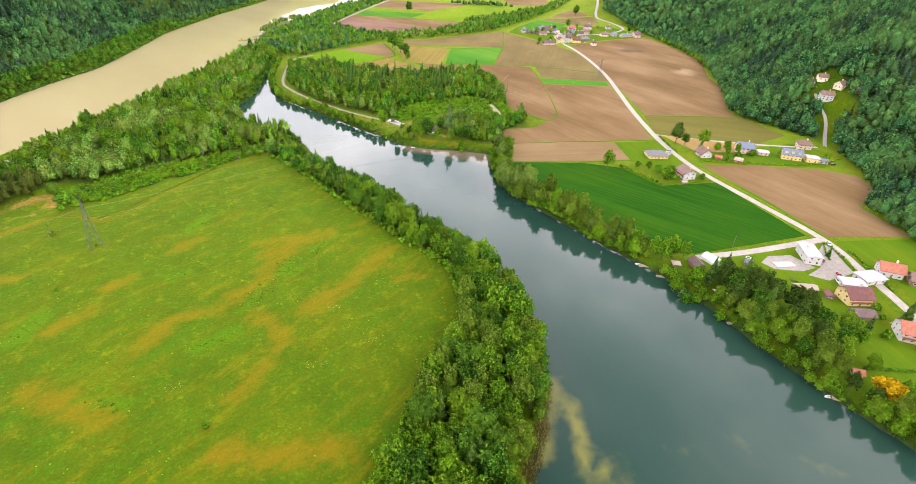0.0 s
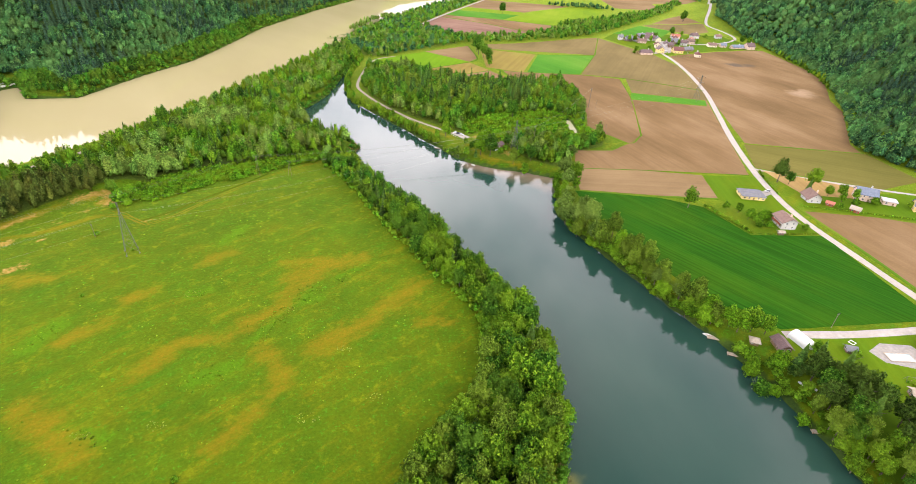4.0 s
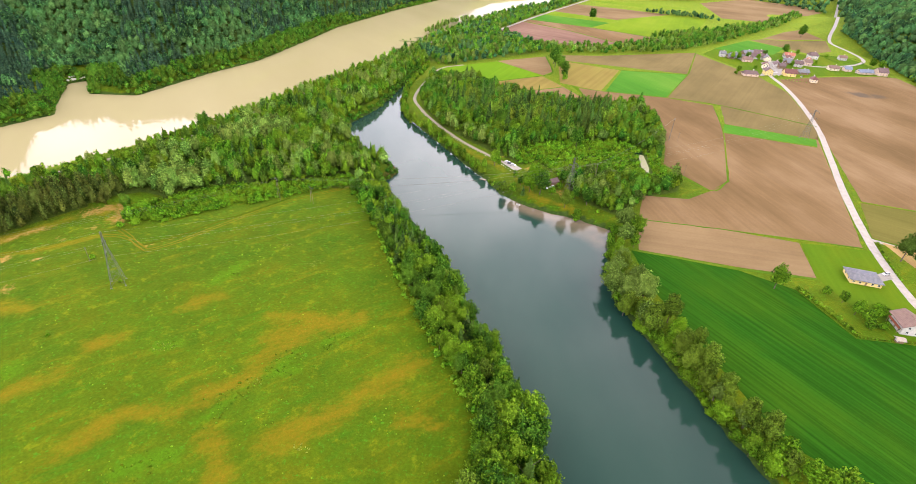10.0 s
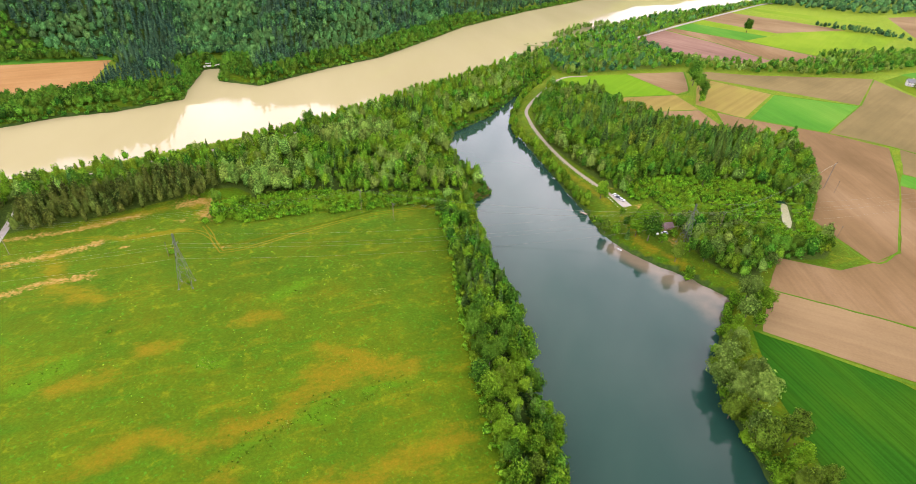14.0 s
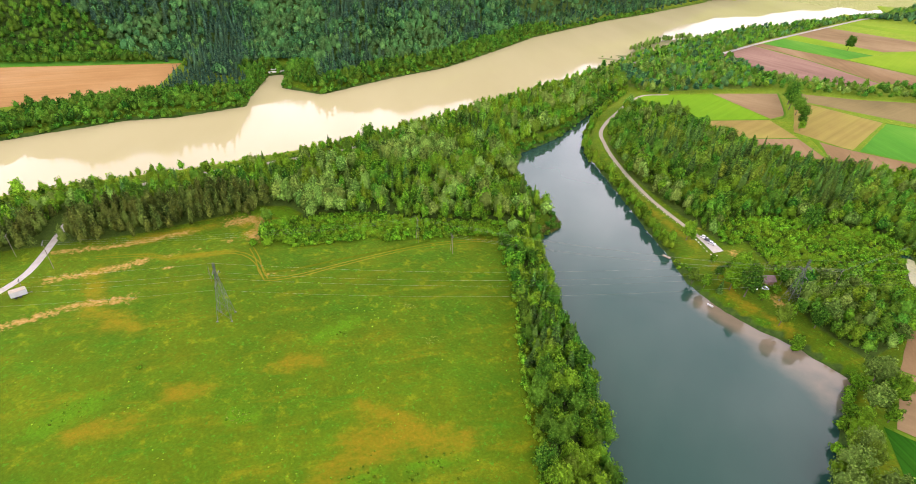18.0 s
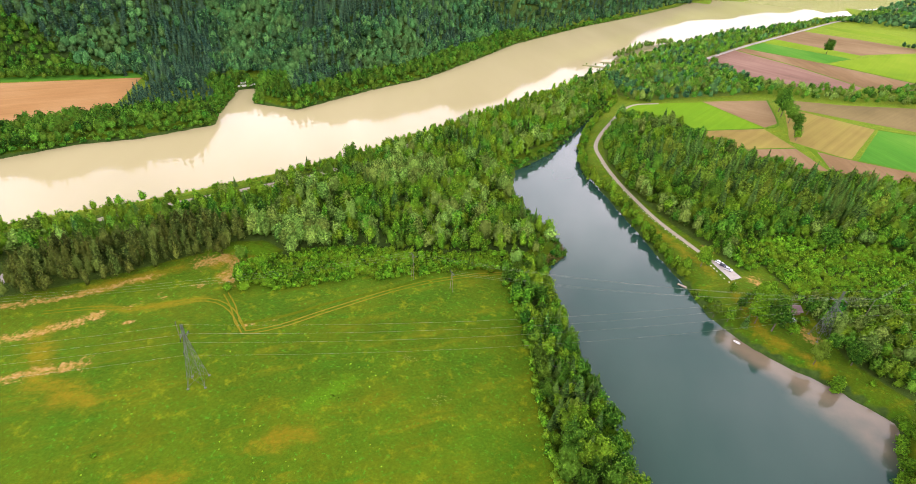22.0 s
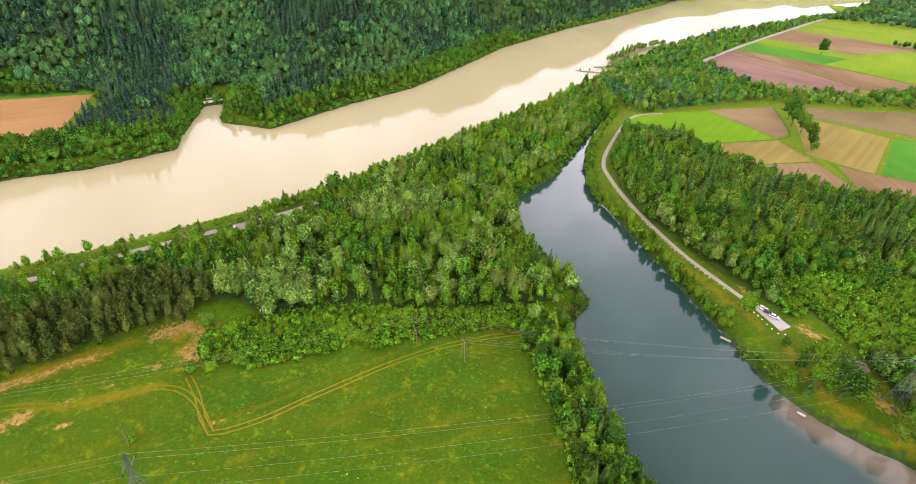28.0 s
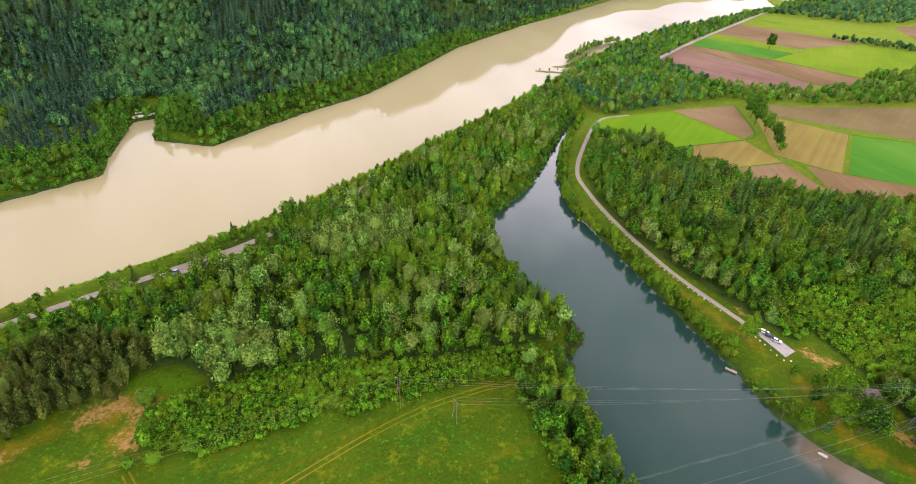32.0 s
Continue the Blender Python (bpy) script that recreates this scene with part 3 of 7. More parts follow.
def ribbon(name, pts, width, material, label, lift=0.10, category="road", kind="structure"):
    line = smooth_line(pts)
    bm = bmesh.new()
    prev = None
    for i, c in enumerate(line):
        d = (line[min(i + 1, len(line) - 1)] - line[max(i - 1, 0)]).normalized()
        s = Vector((-d.y, d.x, 0))
        w = width / 2 * (1 + 0.06 * float(waves(c.x, c.y, 23)))
        zs = [float(lie(c.x + k * s.x, c.y + k * s.y)) for k in (-w, 0, w)]
        z = max(zs) + lift
        row = [bm.verts.new((c.x - s.x * (w + 0.3), c.y - s.y * (w + 0.3), z - lift - 0.15)), bm.verts.new((c.x - s.x * w, c.y - s.y * w, z)), bm.verts.new((c.x, c.y, z + 0.04)),
               bm.verts.new((c.x + s.x * w, c.y + s.y * w, z)), bm.verts.new((c.x + s.x * (w + 0.3), c.y + s.y * (w + 0.3), z - lift - 0.15))]
        if prev:
            for k in range(4):
                bm.faces.new((prev[k + 1], prev[k], row[k], row[k + 1]))
        prev = row
    return tagged(part(name, bm, material), label, category, kind=kind)


SOIL = field_material("tilled_soil", (0.120, 0.078, 0.034), (0.165, 0.106, 0.049), (0.222, 0.149, 0.079), radians(-14), 2.4, 0.16,
                      [(384, 561, 12, 0.75, (0.075, 0.066, 0.055)), (400, 560, 8, 0.6, (0.075, 0.066, 0.055)), (384, 442, 14, 0.7, (0.330, 0.235, 0.150)), (396, 452, 9, 0.5, (0.330, 0.235, 0.150))])
SOIL_RED = field_material("red_soil", (0.142, 0.084, 0.060), (0.190, 0.113, 0.083), (0.240, 0.150, 0.110), radians(-60))
SOIL_PALE = field_material("pale_soil", (0.148, 0.098, 0.045), (0.186, 0.126, 0.062), (0.234, 0.164, 0.084), radians(96), 2.4, 0.16)
SOIL_OLIVE = field_material("olive_soil", (0.118, 0.094, 0.038), (0.154, 0.118, 0.048), (0.190, 0.146, 0.062), radians(30), 2.4, 0.12)
CROP_FRESH = field_material("bright_green_meadow", (0.082, 0.178, 0.006), (0.106, 0.208, 0.007), (0.136, 0.230, 0.010), radians(20), 1.8, 0.14)
OLIVE_GRASS = field_material("olive_ley", (0.098, 0.094, 0.022), (0.122, 0.112, 0.027), (0.150, 0.132, 0.034), radians(-60), 2.4, 0.14)
SPROUT = field_material("sprouting_soil", (0.168, 0.120, 0.036), (0.205, 0.161, 0.042), (0.220, 0.200, 0.040), radians(25))
CROP = field_material("green_crop", (0.010, 0.055, 0.003), (0.017, 0.072, 0.004), (0.036, 0.092, 0.004), radians(-35), 1.2, 0.60)
CROP_MID = field_material("fresh_green_crop", (0.042, 0.150, 0.013), (0.061, 0.185, 0.016), (0.092, 0.208, 0.023), radians(-30), 1.8, 0.2)
CROP_LIME = field_material("lime_green_crop", (0.113, 0.195, 0.009), (0.145, 0.229, 0.010), (0.179, 0.252, 0.016), radians(20), 1.8, 0.12)
SOIL_WEST = field_material("orange_soil", (0.232, 0.126, 0.045), (0.282, 0.158, 0.060), (0.326, 0.194, 0.086), radians(40))
LAWN = field_material("mown_lawn", (0.053, 0.120, 0.006), (0.076, 0.138, 0.006), (0.114, 0.150, 0.006), radians(10), 2.5, 0.15)
ALGAE = plain_material("pale_algae", (0.170, 0.170, 0.075), (0.300, 0.285, 0.140), 1.6, 0.45)
STUBBLE = field_material("dry_stubble", (0.276, 0.180, 0.060), (0.328, 0.223, 0.085), (0.367, 0.260, 0.109), radians(10))

plot("field_1", [(83, 229), (132, 219), (153, 207), (163, 176), (203, 174), (203, 106), (131, 104), (109, 122), (97, 163), (87, 195)], CROP, "deep green young crop in straight drill rows")
plot("field_2", [(87, 230), (132, 222), (168, 218), (175, 250), (141, 257), (94, 261)], SOIL_PALE, "pale brown tilled field in straight rows")
plot("field_3", [(103, 291), (94, 262), (141, 258), (208, 250), (240, 338), (272, 426), (258, 396), (194, 413), (165, 321), (148, 305), (130, 291)], SOIL, "brown tilled field beside the road")
plot("field_4", [(128, 340), (148, 305), (164, 322), (194, 414), (210, 484), (172, 497), (118, 502), (92, 508), (96, 470), (140, 474), (148, 434), (138, 373)], SOIL, "brown ploughed field beside the wood")
plot("field_5", [(194, 414), (261, 398), (267, 413), (202, 434)], CROP_MID, "narrow bright green strip of crop", 0.08)
plot("field_6", [(203, 435), (268, 414), (282, 446), (217, 486)], SOIL_OLIVE, "brown tilled field with green edges")
plot("field_7", [(117, 504), (172, 499), (218, 589), (148, 586)], CROP_MID, "bright green rectangle of crop", 0.08)
plot("field_8", [(173, 498), (217, 487), (283, 448), (305, 548), (300, 600), (262, 700), (220, 592)], SOIL_OLIVE, "brown tilled field below the village")
plot("field_9", [(76, 520), (112, 502), (146, 588), (82, 610)], SPROUT, "tan field with sprouting green haze")
plot("field_10", [(82, 612), (219, 592), (262, 702), (240, 694), (135, 648), (80, 634)], SOIL_OLIVE, "brown tilled field along the hedgerow")
plot("field_11", [(-41, 545), (15, 585), (60, 541), (0, 500), (-46, 508)], CROP_FRESH, "lime green meadow strip beside the wood", 0.07)
plot("field_12", [(1, 499), (60, 539), (78, 508), (30, 478)], SPROUT, "olive tan field with sprouting green")
plot("field_13", [(15, 587), (70, 624), (72, 560), (61, 543)], SOIL_PALE, "pale tan field beside the trees")
plot("field_14", [(31, 477), (78, 506), (94, 472), (60, 466)], SOIL, "small brown ploughed field at the wood")
plot("field_15", [(84, 520), (92, 509), (118, 503), (112, 501), (96, 474)], LAWN, "yellow green grass strip beside the field", 0.08)
plot("field_16", [(212, 103), (262, 92), (266, 127), (282, 130), (303, 147), (310, 163), (291, 178), (250, 193), (212, 201), (214, 150)], SOIL, "brown tilled field across the road")
plot("field_17", [(240, 307), (321, 286), (327, 306), (385, 386), (398, 418), (446, 489), (464, 545), (473, 609), (474, 646), (462, 650), (390, 628), (320, 600), (308, 548), (280, 436)], SOIL, "wide brown tilled field below the hill")
plot("field_18", [(220, 262), (285, 228), (326, 240), (324, 286), (238, 305)], OLIVE_GRASS, "olive field beside the side road")
plot("field_19", [(14, 745), (50, 834), (112, 788), (167, 728), (150, 700), (104, 692), (40, 716)], SOIL_RED, "reddish brown ploughed field", 0.07)
plot("field_20", [(64, 854), (90, 908), (186, 874), (150, 826)], CROP_MID, "bright green strip of crop")
plot("field_21", [(51, 837), (63, 852), (149, 823), (243, 774), (217, 747), (169, 730), (113, 790)], SOIL, "pinkish brown strip of soil")
plot("field_22", [(91, 910), (107, 944), (202, 903), (188, 878)], CROP_LIME, "yellow green strip of crop")
plot("field_23", [(108, 946), (150, 1046), (236, 1024), (310, 998), (214, 918), (202, 905)], SOIL_PALE, "pale tan field beside the far track")
plot("field_24", [(153, 826), (190, 875), (230, 928), (306, 984), (372, 985), (334, 905), (292, 814), (246, 777)], CROP_LIME, "yellow green meadow beyond the hedgerow")
plot("field_36", [(190, 1120), (284, 1106), (378, 1094), (330, 1072), (272, 1068), (200, 1092)], CROP_LIME, "far light green meadow strip")
plot("field_25", [(400, 1000), (480, 990), (700, 1210), (560, 1300), (420, 1180)], SOIL_PALE, "far pale tilled field")
plot("field_26", [(-375, 336), (-414, 394), (-520, 300), (-620, 180), (-520, 90), (-428, 246)], SOIL_WEST, "orange brown field across the river")
plot("field_27", [(-414, 396), (-424, 406), (-530, 312), (-522, 302)], CROP_MID, "green verge along the hill wood")
plot("field_28", [(298, 739), (370, 813), (405, 775), (368, 726), (322, 726)], CROP_MID, "green meadow behind the village")
plot("field_29", [(400, 835), (462, 904), (538, 966), (548, 941), (505, 866), (435, 836)], SOIL_PALE, "pale field behind the village", 0.09)
plot("field_37", [(375, 815), (397, 830), (433, 831), (501, 855), (468, 776), (424, 748), (407, 776)], SOIL_OLIVE, "olive tilled field behind the village", 0.07)
plot("field_30", [(204, 204), (211, 248), (176, 250), (168, 217), (180, 178), (202, 176)], LAWN, "green lawn round two houses")
plot("field_31", [(222, 258), (282, 224), (262, 215), (226, 222)], STUBBLE, "dry yellow grass plot beside the side road", 0.15)
plot("field_32", [(200, 98), (192, 60), (176, 20), (150, -20), (132, -10), (128, 16), (122, 45), (121, 78), (122, 96), (134, 101)], LAWN, "mown garden lawns on the lake shore")
plot("field_33", [(262, 90), (258, 60), (230, -20), (200, 20), (213, 98)], LAWN, "yellow green grass field across the road")
plot("field_34", [(214, 204), (300, 180), (330, 200), (318, 224), (286, 222), (225, 220)], LAWN, "garden lawns round the roadside houses")
plot("field_35", [(270, 700), (300, 740), (470, 745), (480, 660), (390, 632), (318, 606), (300, 610)], LAWN, "village gardens", 0.08)

ribbon("road", [(150, -80), (176, 0), (191, 39), (201, 70), (209, 100), (207, 142), (204, 190), (208, 225), (217, 262), (236, 320), (258, 378), (280, 438), (300, 510), (312, 570), (316, 612), (325, 650), (350, 690)], 4.3, ROAD, "pale concrete country road through the fields")
ribbon("village_road", [(350, 690), (400, 676), (455, 700), (486, 733), (496, 781), (503, 848), (550, 930), (620, 1053), (720, 1240)], 4.2, ROAD, "pale road winding along the wooded hill")
ribbon("side_road", [(216, 261), (247, 244), (299, 222), (330, 214)], 2.7, ROAD, "pale side road to the houses")
ribbon("lane", [(130, 101), (162, 99.5), (209, 101)], 4.2, ROAD, "pale gravel lane along the crop field")
ribbon("shore_path", [(23, 320), (10, 333), (-10, 355), (-32, 388), (-47, 418), (-54, 441), (-52, 480), (-42, 538), (-20, 560)], 2.3, GRAVEL, "grey gravel path along the lake shore")
ribbon("dam_road", [(-345, 60), (-290, 165), (-262, 212), (-236, 252), (-214, 282), (-193, 312), (-178, 345), (-145, 430), (-108, 520), (-68, 640), (-18, 790), (45, 925)], 3.2, GRAVEL, "pale gravel road on the river embankment")
ribbon("farm_track", [(-222, 120), (-224, 138), (-227, 152), (-240, 171), (-255, 190)], 2.8, ROAD, "pale curved farm track across the meadow")
ribbon("far_track", [(14, 751), (71, 878), (155, 1048), (214, 1166), (300, 1330)], 4.5, ROAD, "pale straight track between wood and fields")
plot("embankment_parking", [(-211, 283), (-207, 291), (-201, 301), (-193, 312), (-190, 309), (-197, 295), (-206, 285)], GRAVEL, "pale gravel lay-by beside the embankment road", 0.12, "parking")
plot("parking_area", [(19.5, 321.5), (23.5, 325), (32, 315), (27.5, 310.5)], ROAD, "small pale gravel parking area", 0.16, "parking")

MARGIN = field_material("rank_grass", (0.044, 0.104, 0.008), (0.072, 0.138, 0.010), (0.121, 0.162, 0.012), 0.0, 1.5, 0.3)
for pts, w in (([(92, 261.5), (141, 257.5), (208, 250)], 0.7), ([(86, 229), (132, 220.5), (168, 217)], 1.2), ([(164, 321.5), (194, 414), (210, 484.5)], 0.9), ([(128, 340), (147, 305.5), (164, 321.5)], 1.1), ([(92, 508), (118, 502.5), (172, 498), (217, 486.5), (283, 447)], 1.4),
               ([(219, 590), (172, 498)], 1.2), ([(147, 587), (219, 590.5)], 1.2), ([(220, 591), (262, 701)], 1.4), ([(82, 611), (147, 587)], 1.0), ([(0, 500), (60, 540.5)], 1.2), ([(30, 477.5), (78, 507)], 1.2), ([(213, 103), (214, 150), (211, 202)], 1.8), ([(240, 306), (323, 287)], 1.5),
               ([(51, 836), (113, 789), (168, 729)], 1.4), ([(64, 853), (150, 824), (244, 775)], 1.6), ([(61, 541), (72, 560), (70, 625)], 1.6)):
    ribbon("field_margin", pts, w, MARGIN, "narrow grassy margin between fields", 0.13, "field margin")

RUT = field_material("trodden_grass", (0.086, 0.100, 0.004), (0.128, 0.116, 0.006), (0.178, 0.142, 0.016), 0.0, 1.2, 0.35)
DITCH = field_material("rank_dark_grass", (0.036, 0.066, 0.003), (0.048, 0.080, 0.003), (0.076, 0.092, 0.004), 0.0, 1.2, 0.4)
for trail in ([(-214, 172), (-200, 181.6), (-186.5, 187.5), (-177.2, 195.7), (-167, 202.8), (-158.4, 203.4), (-150, 200), (-142, 194.5)], [(-163, 209), (-155, 204), (-148, 198), (-142, 194.5), (-132, 203), (-124, 214), (-113.5, 228), (-104, 240), (-91.5, 253), (-76, 265), (-66, 271)]):
    for side in (-0.85, 0.85):
        line = smooth_line(trail, 4.0)
        pts = []
        for i, p in enumerate(line):
            d = (line[min(i + 1, len(line) - 1)] - line[max(i - 1, 0)]).normalized()
            pts.append((p.x - d.y * side, p.y + d.x * side))
        ribbon("wheel_track", pts, 0.36, RUT, "trodden dry wheel track in the meadow", 0.05, "track")
ribbon("ditch", [(-146, 198), (-136, 206), (-122, 223), (-109, 237), (-96, 253)], 1.3, DITCH, "shallow ditch with rank dark grass", 0.04, "ditch")
plot("pond", [(113.6, 350), (115.2, 354), (117.6, 353), (117.0, 342), (116.4, 332), (114.6, 325), (111.8, 325.6), (111.6, 333), (112.6, 342)], ALGAE, "small pond covered with pale algae in headland scrub", 0.10, "pond")
plot("pond_inlet", [(112.0, 356), (114.6, 359), (117.0, 357), (117.5, 354), (115.2, 355), (113.4, 352)], LAKE, "dark open water at the pond's end", 0.12, "pond")

# ---- trees ----
rng = np.random.default_rng(7)
def ball(n_lat=4, n_lon=7):
    """A rough core, as quads."""
    v, q = [], []
    for i in range(n_lat + 1):
        th = math.pi * (0.06 + 0.88 * i / n_lat)
        for j in range(n_lon):
            ph = 2 * math.pi * (j + 0.5 * (i % 2)) / n_lon
            v.append((math.sin(th) * math.cos(ph), math.sin(th) * math.sin(ph), math.cos(th)))
    for i in range(n_lat):
        for j in range(n_lon):
            a, b = i * n_lon + j, i * n_lon + (j + 1) % n_lon
            q.append((a, a + n_lon, b + n_lon, b))
    return np.array(v), np.array(q)


def leaves(centres, normals, size, r):
    """Small bent quads, one at each centre."""
    n = len(centres)
    t = r.normal(size=(n, 3))
    nn = normals + 0.7 * r.normal(size=(n, 3))
    nn /= np.linalg.norm(nn, axis=1, keepdims=True)
    a = np.cross(nn, t)
    a /= np.linalg.norm(a, axis=1, keepdims=True)
    b = np.cross(nn, a)
    s = size * r.uniform(0.6, 1.3, (n, 1))
    off = 0.25 * s * nn
    v = np.stack([centres - a * s - off, centres - b * s * 0.7 + off, centres + a * s - off, centres + b * s * 0.7 + off], 1).reshape(-1, 3)
    return v, np.arange(4 * n).reshape(n, 4)


def broad_crown(seed, tall=10.0, wide=7.0, billows=16, n=420, leaf=0.3, low=0.1, core=(7, 10), taper=0.2, depth=0.3):
    """A crown of billows with creases between them: a solid core and a shell of leaves."""
    r = np.random.default_rng(seed)
    k = np.arange(billows) + 0.5
    zz, ph = 1 - 1.75 * k / billows, k * 2.39996 + r.uniform(0, 6)
    heads = np.stack([np.sqrt(1 - zz * zz) * np.cos(ph), np.sqrt(1 - zz * zz) * np.sin(ph), zz], -1) + 0.16 * r.normal(size=(billows, 3))
    heads /= np.linalg.norm(heads, axis=1, keepdims=True)
    power, reach = r.uniform(0.5, 1.15, billows), 0.9 * math.sqrt(4 / billows)
    mid, hz = tall * (1 + low) / 2, tall * (1 - low) / 2

    def shape(d):
        ang = np.arccos(np.clip(d @ heads.T, -1, 1))
        rad = 1 - depth + depth * (power * np.sqrt(np.clip(1 - (ang / reach) ** 2, 0, 1))).max(1)
        f = (1 - taper * d[:, 2]) * wide / 2
        return np.stack([d[:, 0] * rad * f, d[:, 1] * rad * f, mid + hz * d[:, 2] * rad], -1)

    cv, cq = ball(*core)
    cv = cv / np.linalg.norm(cv, axis=1, keepdims=True)
    d = r.normal(size=(n, 3))
    d /= np.linalg.norm(d, axis=1, keepdims=True)
    d[:, 2] = np.where(d[:, 2] < -0.45, -d[:, 2], d[:, 2])
    c = np.array((0, 0, mid))
    lv, lq = leaves(c + (shape(d) - c) * r.uniform(0.84, 1.10, (n, 1)), d, leaf, r)
    return np.vstack([c + 0.84 * (shape(cv) - c), lv]), np.vstack([cq, lq + len(cv)])


def conifer_crown(seed, tall=14.0, wide=4.6, layers=11, arms=9, low=0.10):
    """Whorls of drooping boughs, each a bent kite."""
    r = np.random.default_rng(seed)
    v, q = [], []
    for i in range(layers):
        u = i / (layers - 1)
        z = tall * (low + (0.97 - low) * u)
        rad = wide / 2 * (1 - u) ** 0.8 * r.uniform(0.85, 1.1) + 0.12
        for j in range(arms):
            ph = 2 * math.pi * (j + r.uniform(-0.3, 0.3)) / arms + i * 0.7
            R = rad * r.uniform(0.75, 1.2)
            w = 2.2 * R / arms * 1.5 + 0.1
            d, s = np.array((math.cos(ph), math.sin(ph), 0)), np.array((-math.sin(ph), math.cos(ph), 0))
            up = tall / layers * 0.75
            k = len(v)
            v += [np.array((0, 0, z + up)), d * R * 0.62 - s * w + (0, 0, z + 0.05 * up), d * R + np.array((0, 0, z - 0.45 * up)), d * R * 0.62 + s * w + (0, 0, z + 0.05 * up)]
            q.append((k, k + 1, k + 2, k + 3))
    return np.array(v), np.array(q)


def trunk_mesh(tall, r0, limbs=5, seed=0, lean=0.02):
    """A tapered trunk with a few limbs."""
    r = random.Random(seed)
    bm = bmesh.new()

    def tube(a, b, ra, rb, n=6):
        d = (b - a).normalized()
        x = d.orthogonal().normalized()
        y = d.cross(x)
        lo = [bm.verts.new(a + ra * (math.cos(2 * math.pi * i / n) * x + math.sin(2 * math.pi * i / n) * y)) for i in range(n)]
        hi = [bm.verts.new(b + rb * (math.cos(2 * math.pi * i / n) * x + math.sin(2 * math.pi * i / n) * y)) for i in range(n)]
        for i in range(n):
            bm.faces.new((lo[i], lo[(i + 1) % n], hi[(i + 1) % n], hi[i]))

    p = [Vector((r.uniform(-lean, lean) * tall * i / 3, r.uniform(-lean, lean) * tall * i / 3, tall * i / 3 - (0.4 if i == 0 else 0))) for i in range(4)]
    for i in range(3):
        tube(p[i], p[i + 1], r0 * (1.25 if i == 0 else 1 - 0.28 * i), r0 * (1 - 0.28 * (i + 1)))
    for i in range(limbs):
        ph = i * 2.4 + r.uniform(-0.3, 0.3)
        a = p[1].lerp(p[3], r.uniform(0.0, 0.8))
        tube(a, a + Vector((math.cos(ph), math.sin(ph), r.uniform(0.5, 1.1))) * tall * 0.28, r0 * 0.42, r0 * 0.12, 5)
    me = bpy.data.meshes.new("trunk")
    bm.to_mesh(me)
    bm.free()
    me.materials.append(BARK)
    return me


def scatter(poly, spacing, seed, keep=None, box=None):
    """Uneven spots inside an outline, about `spacing` apart."""
    r = np.random.default_rng(seed)
    if poly is not None:
        pts = np.array(poly, float)
        box = (*pts.min(0), *pts.max(0))
    xs, ys = np.arange(box[0], box[2], spacing), np.arange(box[1], box[3], spacing * 0.87)
    X, Y = np.meshgrid(xs, ys)
    X = X + (np.arange(len(ys))[:, None] % 2) * spacing / 2
    X, Y = (X + r.uniform(-0.42, 0.42, X.shape) * spacing).ravel(), (Y + r.uniform(-0.42, 0.42, X.shape) * spacing).ravel()
    m = np.ones(X.shape, bool) if poly is None else inside(X, Y, poly)
    if keep is not None:
        m[m] &= keep(X[m], Y[m])
    return X[m], Y[m]


def woods(name, X, Y, kinds, size, material, label, seed, sink=0.4):
    """Many trees as one mesh of kind stuff. kinds: crowns as arrays; size: the range of scale."""
    r = np.random.default_rng(seed)
    if len(X) == 0:
        return None
    Z = lie(X, Y) - sink
    pick = r.integers(0, len(kinds), len(X))
    vs, qs, ts, base = [], [], [], 0
    for k, (v, q) in enumerate(kinds):
        m = np.flatnonzero(pick == k)
        if not len(m):
            continue
        a, s = r.uniform(0, 6.283, len(m)), r.uniform(*size, len(m))
        sz = s * r.uniform(0.85, 1.2, len(m))
        c, n = np.cos(a)[:, None], np.sin(a)[:, None]
        x = (v[:, 0] * c - v[:, 1] * n) * s[:, None] + X[m][:, None]
        y = (v[:, 0] * n + v[:, 1] * c) * s[:, None] + Y[m][:, None]
        z = v[:, 2] * sz[:, None] + Z[m][:, None]
        vs.append(np.stack([x, y, z], -1).reshape(-1, 3))
        qs.append((q[None] + (np.arange(len(m)) * len(v))[:, None, None] + base).reshape(-1, 4))
        ts.append(np.repeat(r.uniform(-0.5, 0.5, len(m)), len(v)))
        base += len(m) * len(v)
    me = big_mesh(name, np.vstack(vs), np.vstack(qs), material)
    me.polygons.foreach_set("use_smooth", np.ones(len(me.polygons), bool))
    me.attributes.new("tint", "FLOAT", "POINT").data.foreach_set("value", np.concatenate(ts).astype(np.float32))
    return tagged(new(name, me), label, "trees", kind="stuff")

